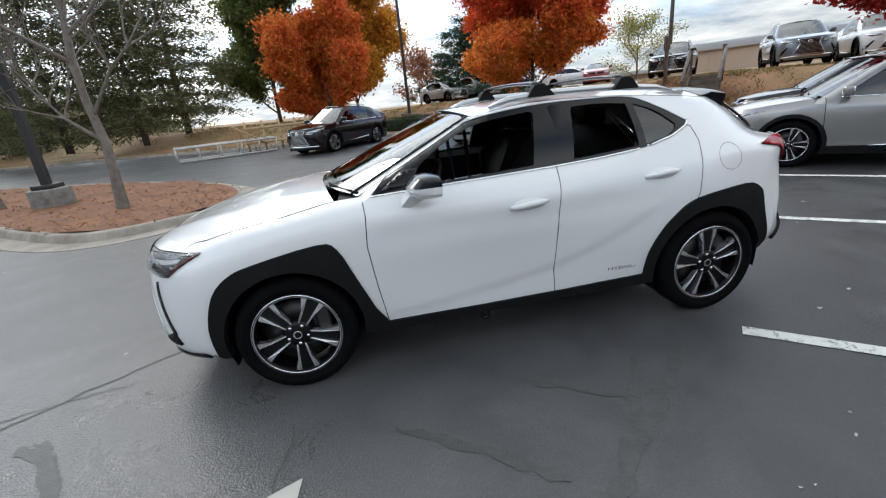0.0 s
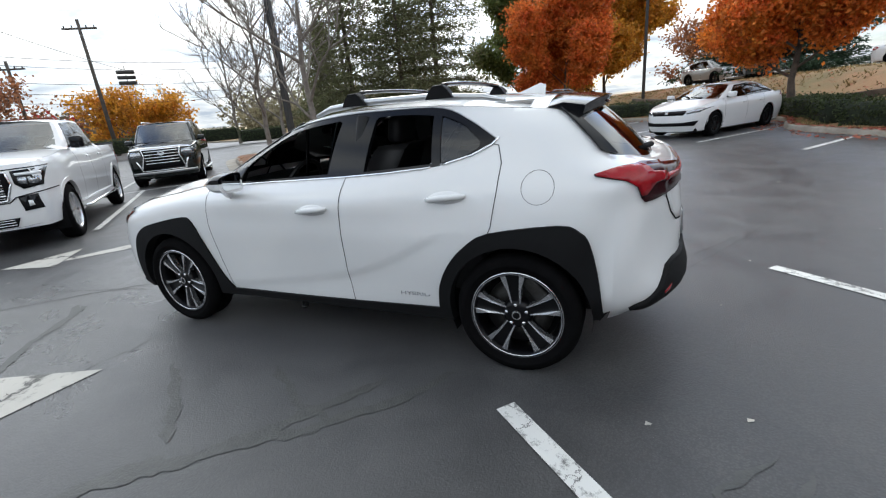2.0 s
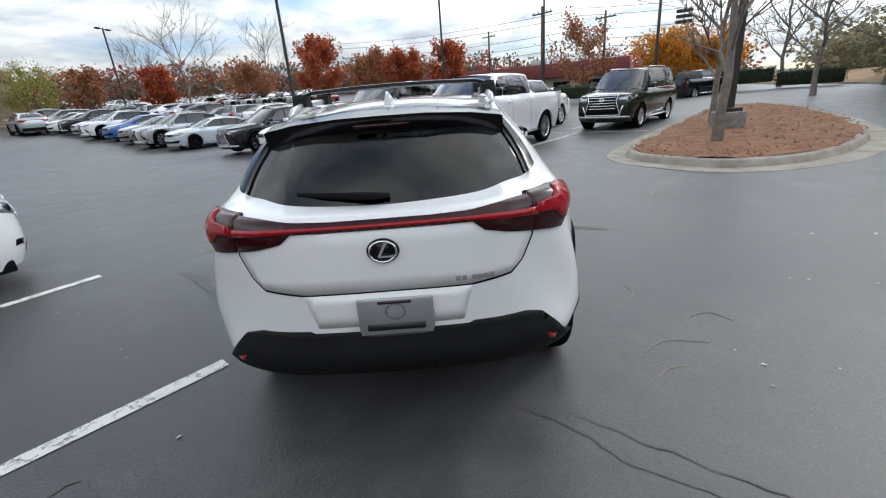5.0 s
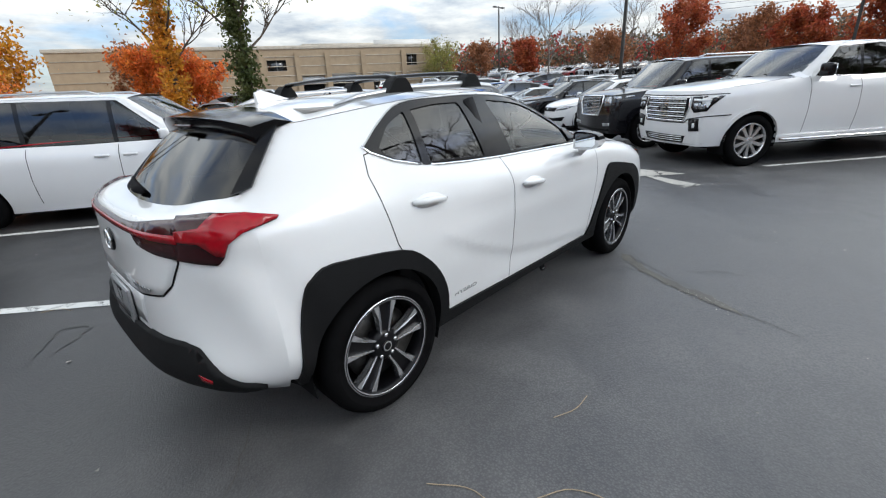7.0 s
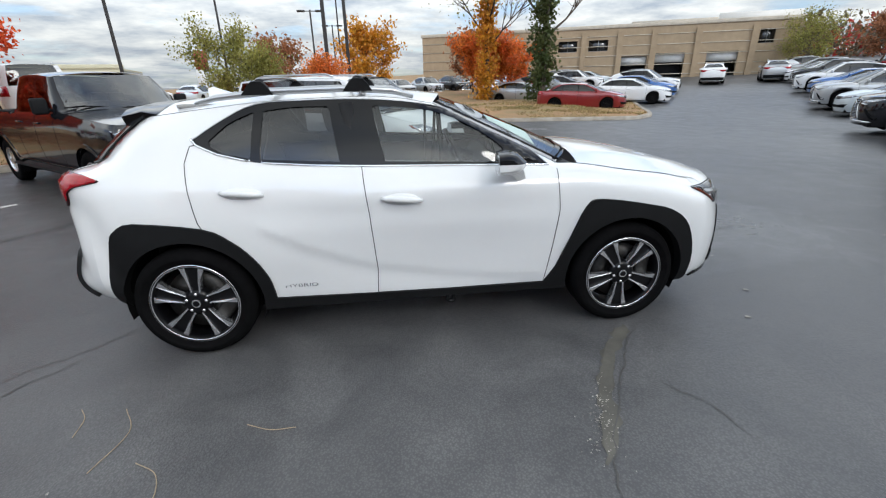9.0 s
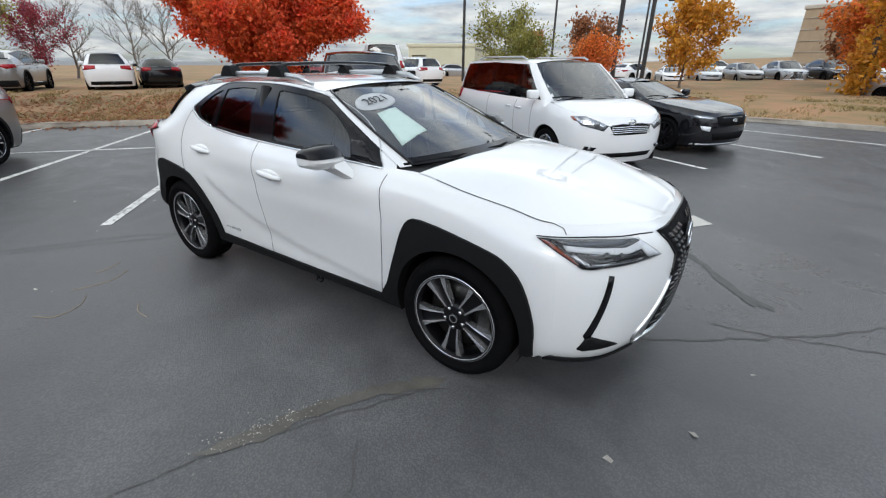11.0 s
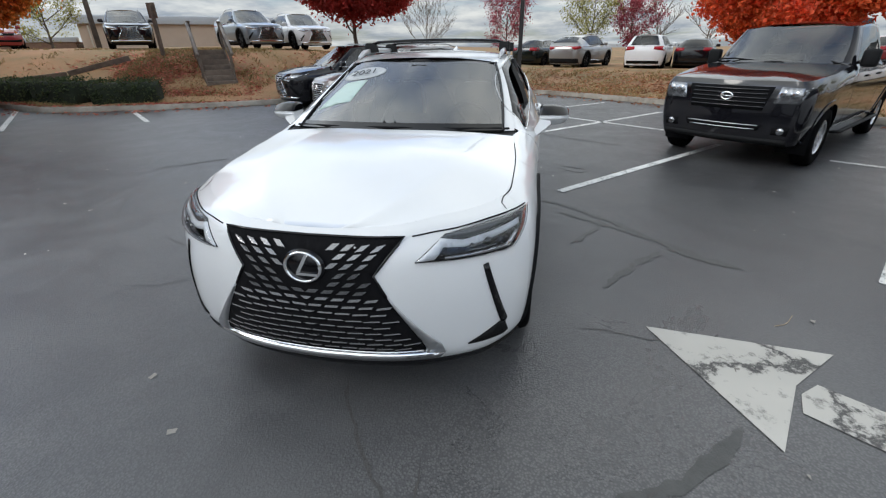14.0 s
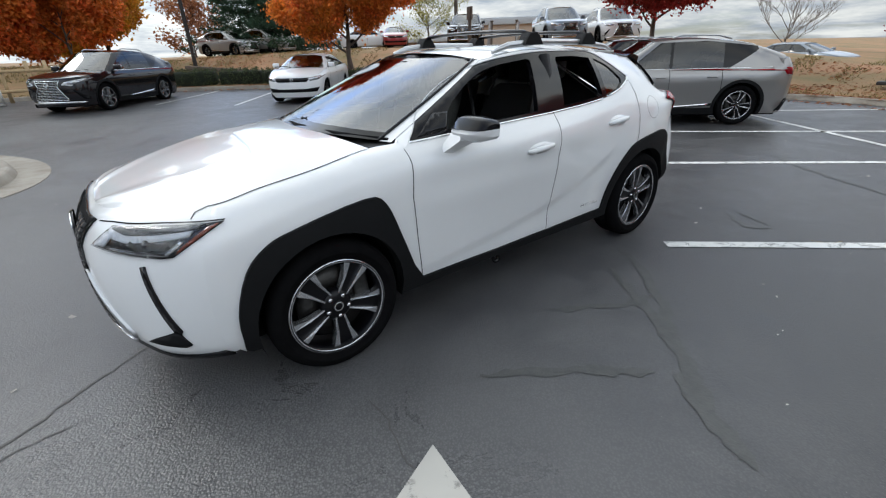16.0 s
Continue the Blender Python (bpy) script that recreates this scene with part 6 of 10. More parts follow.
for k in range(190):
    f = min(1.0, abs(rnd.gauss(0.45, 0.22)))
    x, y = 0.69 + 0.25 * f + rnd.gauss(0, 0.035), -2.02 + 0.60 * f + rnd.gauss(0, 0.03)
    c = Vector((x, y, lot_z(x, y) + 0.003))
    q = [c + Vector((rnd.uniform(-1, 1), rnd.uniform(-1, 1), 0.25)) * 0.007 for _ in range(4)]
    bm.faces.new([bm.verts.new(p) for p in q])
solid("grit", bm, mat("pale grit and leaf bits", (0.50, 0.47, 0.42), rough=0.9, vary=0.5, scale=3, island=0.5), "pale grit and leaf bits strewn over asphalt", "litter", kind="stuff", smooth=False)
for k, pts in enumerate([[(-1.55, -1.35), (-1.45, -1.52), (-1.50, -1.75)], [(-1.32, -1.72), (-1.20, -1.80), (-1.16, -1.95), (-1.28, -2.03)], [(-1.78, -1.32), (-1.72, -1.40), (-1.70, -1.52)], [(-0.9, -1.55), (-0.78, -1.60), (-0.66, -1.60)], [(1.0, 2.5), (1.1, 2.42), (1.14, 2.34)], [(-2.25, 1.9), (-2.30, 2.02), (-2.42, 2.06)]]):
    solid("fallen_twig", tube([(x, y, lot_z(x, y) + 0.004) for x, y in smooth_line(pts, 5)], 0.0022, 5), mat("dry stalk", (0.42, 0.33, 0.22), rough=0.9, vary=0.3, scale=30), "thin dry stalk lying on asphalt", "twig", "fallen stalks")

# ---- other vehicles: one builder, many shapes ----
def vehicle(name, label, category, color, S, m, group=""):
    """A parked vehicle, nose along +x, built from its main sizes S."""
    L, W, H = S["L"], S["W"], S["H"]
    hw, xf, xr = W / 2, S["xf"], S["xf"] - L
    zn, zc, zb, zbr, zt = S["zn"], S["zc"], S["zb"], S["zbr"], S["zt"]
    xc, xw, xq, xt = S["xc"], S["xw"], S["xq"], S["xt"]  # cowl, screen top, roof end, foot of the rear screen
    R, xa, xb = S["R"], S["xa"], S["xa"] - S["base"]
    z0, blunt = S.get("z0", 0.22), S.get("blunt", 0.0)
    pick = S.get("bed", False)
    car = thing(name, m, label, category, group)
    topz = [(xr, zt), (xr + 0.35, zt + S.get("kick", 0.0)), (xt, zbr), (0, zb), (xc, zc), (xf - 0.35, zn + 0.4 * (zc - zn) * S.get("round", 0.5)), (xf, zn)]
    topz.sort()
    plan = [(xf, 0), (xf - 0.04, 0.42), (xf - 0.14 + 0.06 * blunt, 0.70), (xf - 0.34 + 0.20 * blunt, 0.90), (xf - 0.70, 0.975), (xa, 1.0), (xc, 1.0), (0.3, 1.0), (-0.3, 1.0), (-0.9, 1.0), (xb, 1.0), (xr + 0.55, 0.985), (xr + 0.22, 0.93), (xr + 0.06, 0.74), (xr + 0.015, 0.42), (xr, 0)]
    lev = [(0.0, 0.93, -0.05), (0.22, 0.975, 0.0), (0.48, 1.0, 0.012), (0.72, 1.0, 0.0), (0.88, 0.985, -0.025), (1.0, S.get("tuck", 0.93), -0.075)]
    low = []
    for px, py in plan:
        zt_ = lerp_table(px, topz)
        row = []
        end = 1.0 if px > xf - 0.5 else (-1.0 if px < xr + 0.4 else 0.0)
        for f, wy, dx in lev:
            d = dx * (S.get("slope", 1.0) if end > 0 else S.get("rslope", 1.0))
            row.append((px + end * d, hw * py * wy, z0 + (zt_ - z0) * f))
        low.append(row)
    GL = skin_eval(low, 3, 2)
    nst = lambda i: i * 3
    bw = hw * S.get("tuck", 0.93) - 0.01
    rw = S.get("rw", 0.66) * hw
    zr, rd = H, S.get("rdrop", 0.0)  # the roof may fall away towards the rear
    bz = lambda x: lerp_table(x, topz)
    up = [
        lean((xc + 0.10, 0, zc + 0.02), (xw + 0.06, 0, zr - 0.065), 0.03, 4),
        lean((xc + 0.05, bw * 0.5, zc + 0.015), (xw + 0.04, rw * 0.6, zr - 0.072), 0.03, 4),
        lean((xc - 0.10, bw * 0.86, zc), (xw, rw * 0.92, zr - 0.10), 0.02, 4),
        lean((xc - 0.24, bw * 0.985, bz(xc - 0.24)), (xw - 0.08, rw, zr - 0.09), 0.015, 4),
        lean((0.4 * xc, bw, bz(0.4 * xc)), (xw - 0.45, rw * 1.01, zr - 0.06), 0.02, 4),
        lean((0.5 * (xc + xt), bw, bz(0.5 * (xc + xt))), (0.5 * (xw + xq), rw * 1.01, zr - 0.05 - 0.15 * rd), 0.02, 4),
        lean((xt + 0.55, bw, bz(xt + 0.55)), (xq + 0.40, rw, zr - 0.06 - 0.6 * rd), 0.02, 4),
        lean((xt + 0.18, bw * 0.97, bz(xt + 0.18)), (xq + 0.08, rw * 0.97, zr - 0.09 - 0.9 * rd), 0.015, 4),
        lean((xt + 0.05, bw * 0.84, bz(xt)), (xq + 0.01, rw * 0.88, zr - 0.09 - rd), 0.02, 4),
        lean((xt + 0.01, bw * 0.5, bz(xt)), (xq - 0.03, rw * 0.5, zr - 0.065 - rd), 0.02, 4),
        lean((xt, 0, bz(xt)), (xq - 0.04, 0, zr - 0.055 - rd), 0.02, 4),
    ]
    GU = skin_eval(up, 3, 3)
    # hood, roof, deck
    edge = [tuple(p) for p in GL[nst(1) : nst(6) + 1, -1]]
    hood = []
    for i in range(15):
        f = i / 14
        e = line_at(edge, f)
        c = (xf - 0.075 * S.get("slope", 1.0) + (xc + 0.08 - xf + 0.075) * f, zn + (zc + 0.03 - zn) * math.sin(f * 1.5) ** 0.8)
        hood.append(((e[0], e[1], e[2]), c))
    GH = cap_patch([h[0] for h in hood], [h[1] for h in hood], 8, 2.6)
    ue = [tuple(p) for p in GU[:, -1]]
    re_ = ue[7:-6]
    roof = []
    for i in range(15):
        f = i / 14
        e = line_at(re_, f)
        roof.append(((e[0], e[1], e[2]), (xw + 0.06 + (xq - 0.04 - xw - 0.06) * f, zr - 0.062 - rd * f ** 2 + 0.062 * math.sin(math.pi * (0.08 + 0.86 * f)) ** 0.7)))
    GR = cap_patch([r[0] for r in roof], [r[1] for r in roof], 8, 2.6)
    ded = [tuple(p) for p in GL[nst(9) :, -1] if p[0] < xt + 0.30]
    deck = [((e[0], e[1], e[2]), (min(e[0], xt + 0.05), e[2] + 0.015)) for e in ded if e[1] > 0.05]
    GD = cap_patch([d[0] for d in deck], [d[1] for d in deck], 8, 2.4)
    sk = Skin([GL, GU, GH, GR] + ([] if pick else [GD]))
    # flank with openings
    i0, i1 = nst(4) - 1, nst(12)
    top = [(p[0], p[2] - 0.005) for p in GL[i0 : nst(6) + 2, -1] if p[0] > xc - 0.2]
    rooft = [(p[0], p[2] - 0.004) for p in GU[9:24, -1]]
    rearb = [(p[0], p[2] - 0.006) for p in GL[nst(9) : i1 + 1, -1] if p[0] < xt + 0.12]
    flank = [(GL[i0, k][0], GL[i0, k][2]) for k in range(GL.shape[1] - 1)] + top + rooft + rearb + [(GL[i1, k][0], GL[i1, k][2]) for k in range(GL.shape[1] - 2, -1, -1)]
    keep = [flank[0]]
    for p in flank[1:]:
        if math.hypot(p[0] - keep[-1][0], p[1] - keep[-1][1]) > 0.012:
            keep.append(p)
    flank = keep
    rh = R + 0.055
    holes = [circle(x, R, rh, -28, 208, 18) for x in (xa, xb)]
    # side glass between the belt and the roof, split at the pillars
    gb = lambda x: lerp_table(x, sorted((p[0], p[2]) for p in GU[9:25, 0])) + 0.025
    gt = lambda x: lerp_table(x, sorted((p[0], p[2]) for p in GU[9:25, -1])) - 0.045
    f0 = np.array([up[3][0][0] - 0.10, 0]), np.array([up[3][-1][0] - 0.06, 0])
    r0 = np.array([up[7][0][0] + S.get("cback", 0.05), 0]), np.array([up[7][-1][0] + 0.05, 0])
    cuts = S["pillars"]
    wins = []
    xsb = [f0[0][0]] + cuts + [r0[0][0]]
    xst = [f0[1][0]] + [c - 0.02 for c in cuts] + [r0[1][0]]
    for k in range(len(xsb) - 1):
        b1, b2, t1, t2 = xsb[k] - 0.03, xsb[k + 1] + 0.03, xst[k] - 0.03, xst[k + 1] + 0.03
        if S.get("blank") == k:
            continue
        t1_, b1_ = min(t1, b1 + 0.0) if k == 0 else t1, b1
        mid = [(b1_ + (t1_ - b1_) * 0.55, gb(b1_) + (gt(t1_) - gb(b1_)) * 0.6)] if k == 0 else []
        midr = [(b2 + (t2 - b2) * 0.5, gb(b2) + (gt(t2) - gb(b2)) * 0.55)] if k == len(xsb) - 2 else []
        wins.append([(b1_, gb(b1_))] + mid + [(t1_, gt(t1_)), (0.5 * (t1_ + t2), gt(0.5 * (t1_ + t2))), (t2, gt(t2))] + midr + [(b2, gb(b2)), (0.5 * (b1_ + b2), gb(0.5 * (b1_ + b2)))])
    dlo = [(xsb[0] + 0.02, gb(xsb[0]) - 0.012), (xst[0] + 0.02, gt(xst[0]) + 0.014), (0.5 * (xst[0] + xst[-1]), gt(0.5 * (xst[0] + xst[-1])) + 0.014), (xst[-1] - 0.01, gt(xst[-1]) + 0.012), (xsb[-1] - 0.01, gb(xsb[-1]) - 0.012), (0, gb(0) - 0.012)]
    if S.get("taper"):  # the dark band runs out to a point at the rear
        dlo[3:5] = [(xst[-1] - 0.12, gt(xst[-1]) + 0.010), (xst[-1] - 0.14, gt(xst[-1]) - 0.05), (S["taper"], gb(S["taper"]) - 0.012)]
    regs = [("hole_f", holes[0]), ("hole_r", holes[1])] + [("win%d" % k, w) for k, w in enumerate(wins)] + ([("frame", dlo)] if not S.get("noframe") else [])
    clad = S.get("clad")
    if clad:
        regs += [("clad_f", circle(xa, R, rh + 0.06, -28, 208, 18) + [(xa, 0.1)]), ("clad_r", circle(xb, R, rh + 0.06, -28, 208, 18) + [(xb, 0.1)]), ("clad_s", [(xa, z0 - 0.02), (xa, z0 + 0.13), (xb, z0 + 0.13), (xb, z0 - 0.02)])]
    glassm = S.get("glass", DARKGL)
    for side in (1, -1):
        fix = (lambda b: b) if side > 0 else flip
        ms = side_regions(sk, flank, regs, 0.10)
        ms.pop("hole_f").free(), ms.pop("hole_r").free()
        part("side_panel", fix(thicken(ms["body"], 0.03)), color, car, angle=38)
        for k in range(len(wins)):
            part("side_window", fix(ms["win%d" % k]), glassm if k else S.get("glass0", glassm), car)
        if "frame" in ms:
            part("window_frame", fix(ms["frame"]), GLOSSK, car)
        for n in ("clad_f", "clad_r", "clad_s"):
            if n in ms:
                for v in ms[n].verts:
                    v.co.y += 0.012
                part("cladding", fix(thicken(ms[n], 0.05)), color if clad == "paint" else CLAD, car, angle=38)
        for x in S["doors"]:
            part("shut_line", seam(sk, "side", [(x + 0.02, gb(x) - 0.02), (x, 0.5 * (zb + z0)), (x + 0.01, z0 + 0.12)], 0.009, mirror=side < 0), MATTK, car)
        for x in S["handles"]:
            q, n = sk.at((x, 0, zb - 0.14), (0, -1, 0), 0.012)
            part("handle", fix(box((0.19, 0.03, 0.034), Matrix.Translation(q), 0.012)), S.get("handlem", color), car)
        if S.get("belt"):
            part("belt_moulding", bead(sk, "side", [(xsb[0], gb(xsb[0]) - 0.016), (0, gb(0) - 0.016), (xsb[-1], gb(xsb[-1]) - 0.016)], 0.010, 0.001, side < 0), CHROME, car)
        if S.get("step"):
            part("side_step", fix(tube([(xa - R - 0.1, hw * 0.98, z0 + 0.06), (xa - R - 0.2, hw + 0.05, z0 + 0.06), (xb + R + 0.2, hw + 0.05, z0 + 0.06), (xb + R + 0.1, hw * 0.98, z0 + 0.06)], 0.04, 8, 0.6)), S["step"], car)
        if S.get("low_trim"):
            part("rocker_trim", laid(sk, "side", [(xa - R - 0.12, z0 + 0.10), (xb + R + 0.12, z0 + 0.22), (xb + R + 0.12, z0 + 0.17), (xa - R - 0.12, z0 + 0.06)], 0.008, 0.01, 0.2, mirror=side < 0), CHROME, car)
        # housings, wheels, mirror
        for x in (xa, xb):
            rows = [[(x + rh * math.cos(radians(a)), yy * side, R + rh * math.sin(radians(a))) for a in range(-26, 208, 13)] for yy in (hw * 0.96, hw - 0.42)]
            bm = grid_bm(bmesh.new(), rows)
            grid_bm(bm, [rows[1], [(x, (hw - 0.42) * side, R) for _ in rows[1]]])
            part("wheel_housing", bm, MATTK, car)
            wheel(car, R, 0.24, S["rim"], S.get("wheel", "ten"), x, (hw - 0.135) * side, R, spin=17, bright=S.get("rimm", ALLOY))
        mx_ = xsb[0] - 0.06
        q, n = sk.at((mx_, 0, gb(mx_) + 0.02), (0, -1, 0))
        mm = box((0.13, 0.20, S.get("mirror", 0.15)), pose(mx_ + 0.02, q.y + 0.13, gb(mx_) + 0.075), 0.04, 3)
        part("door_mirror", fix(mm), S.get("mirrorm", color), car)
        part("mirror_arm", fix(tube([(mx_ + 0.03, q.y - 0.01, gb(mx_) + 0.01), (mx_ + 0.02, q.y + 0.07, gb(mx_) + 0.03)], 0.025, 6)), GLOSSK, car)
        part("mirror_glass", fix(box((0.004, 0.17, S.get("mirror", 0.15) - 0.03), pose(mx_ - 0.048, q.y + 0.13, gb(mx_) + 0.075))), CHROME, car)
        if S.get("rails"):
            part("roof_rail", fix(tube([(xw - 0.35, rw * 0.90, zr - 0.03), (xw - 0.5, rw * 0.92, zr + 0.015), (xq + 0.75, rw * 0.92, zr + 0.015 - 0.2 * rd), (xq + 0.50, rw * 0.90, zr - 0.03 - 0.4 * rd)], 0.018, 6)), S["rails"], car)
    part("nose_panel", grid_bm(bmesh.new(), both(GL[0 : i0 + 1])), color, car)
    part("tail_panel", grid_bm(bmesh.new(), both(GL[i1:][::-1])), color, car)
    mirrored = lambda G: np.concatenate([G[:, ::-1] * np.array([1, -1, 1.0]), G[:, 1:]], 1)
    part("hood", grid_bm(bmesh.new(), mirrored(GH)), S.get("hoodm", color), car)
    part("roof", grid_bm(bmesh.new(), mirrored(GR)), S.get("roofm", color), car)
    part("windscreen", grid_bm(bmesh.new(), both(GU[0:7])), S.get("screen", SCREEN), car)
    for s in (0, 1):
        bm = grid_bm(bmesh.new(), GU[6:10])
        part("screen_pillar", flip(bm) if s else bm, color, car)
        bm = grid_bm(bmesh.new(), GU[22:26])
        part("rear_pillar", flip(bm) if s else bm, color, car)
    part("rear_screen", grid_bm(bmesh.new(), both(GU[25:][::-1])), DARKGL, car)
    part("screen_cowl", tube([(xc - 0.10, -bw * 0.84, zc + 0.006), (xc + 0.09, 0, zc + 0.03), (xc - 0.10, bw * 0.84, zc + 0.006)], 0.03, 6, 0.5), MATTK, car)
    for s in (0.35, -0.30):
        part("wiper", tube([(xc + 0.03, s, zc + 0.05), (xc - 0.02, s - 0.30, zc + 0.075), (xc - 0.06, s - 0.55, zc + 0.06)], 0.011, 5), MATTK, car)
    if pick:
        bl = xt - xr
        part("bed_floor", box((bl, W * 0.86, 0.06), pose(xr + bl / 2, 0, zbr - 0.50)), MATTK, car)
        for s in (1, -1):
            part("bed_wall", box((bl, 0.10, 0.52), pose(xr + bl / 2, s * (hw * 0.93 - 0.06), zbr - 0.25), 0.02), color, car)
            part("bed_rail", box((bl - 0.05, 0.12, 0.03), pose(xr + bl / 2, s * (hw * 0.93 - 0.05), zbr + 0.012), 0.01), CLAD, car)
        part("tailgate", box((0.10, W * 0.88, 0.52), pose(xr + 0.10, 0, zt - 0.27), 0.02), color, car)
    else:
        part("rear_deck", grid_bm(bmesh.new(), mirrored(GD)), color, car)
    # cabin
    part("cabin_floor", box((xc - xt, W * 0.80, 0.05), pose((xc + xt) / 2, 0, z0 + 0.14)), TRIMK, car)
    part("dashboard", box((0.34, W * 0.80, 0.40), pose(xc - 0.22, 0, zc - 0.20), 0.06), TRIMK, car)
    for r, x in enumerate(S["seats"]):
        for y in (-0.38, 0.38):
            part("seat", add_box(add_box(bmesh.new(), (0.16, 0.50, 0.72), pose(x - 0.22, y, zb - 0.22, 0, -14), 0.05), (0.48, 0.50, 0.18), pose(x, y, zb - 0.50), 0.04), S.get("seatm", LEATHER), car)
            part("headrest", box((0.10, 0.26, 0.17), pose(x - 0.34, y, zb + 0.20, 0, -10), 0.04), S.get("seatm", LEATHER), car)
    part("underbody", box((L - 0.5, W - 0.35, 0.12), pose(xf - L / 2, 0, z0 + 0.02), 0.02), MATTK, car)
    # face and tail
    for spec in S.get("face", ()):
        view, nm, poly, lift, mt, mir = spec
        for s in (False, True) if mir else (False,):
            part(nm, laid(sk, view, poly, lift, 0.012, 0.10, mirror=s), mt, car)
    for spec in S.get("slats", ()):
        nm, y0, y1, zs, rad, mt = spec
        for z in zs:
            wy0 = y1(z) if callable(y1) else y1
            part(nm, bead(sk, "front", [(-wy0, z), (0, z + y0), (wy0, z)], rad, 0.010, seg=5), mt, car)
    for spec in S.get("beads", ()):
        nm, view, line, rad, mt, mir = spec
        for s in (False, True) if mir else (False,):
            part(nm, bead(sk, view, line, rad, 0.006, s), mt, car)
    for view, a, b, rx, ry, mt in S.get("badges", ()):
        q, n = sk.at((0, a, b), (-1 if view == "front" else 1, 0, 0), 0.014)
        part("badge", lathe([(0.62, 0.0), (0.70, 0.008), (0.92, 0.008), (1.0, 0)], 20, Matrix.Translation(q) @ pose(0, 0, 0, 0, 0, -90 if view == "front" else 90) @ Matrix.Diagonal((rx, 1, ry, 1))), mt, car)
        part("badge_bar", box((0.008, rx * 1.2, ry * 0.3), Matrix.Translation(q)), mt, car)
    for y, z, r, mt in S.get("bulbs", ()):
        for s in (1, -1):
            q, n = sk.at((0, s * y, z), (-1, 0, 0), 0.014)
            part("lamp_bulb", lathe([(0, 0.012), (r * 0.7, 0.010), (r, 0)], 14, Matrix.Translation(q) @ pose(0, 0, 0, 0, 0, -90)), mt, car)
    return car


BRONZE = mat("chrome mesh", (0.55, 0.56, 0.57), rough=0.2, metal=1.0)
MIRRORK = GLOSSK
BULB = mat("dim reflector bulb", (0.30, 0.31, 0.32), rough=0.15, metal=0.9, vary=0.4, scale=40)


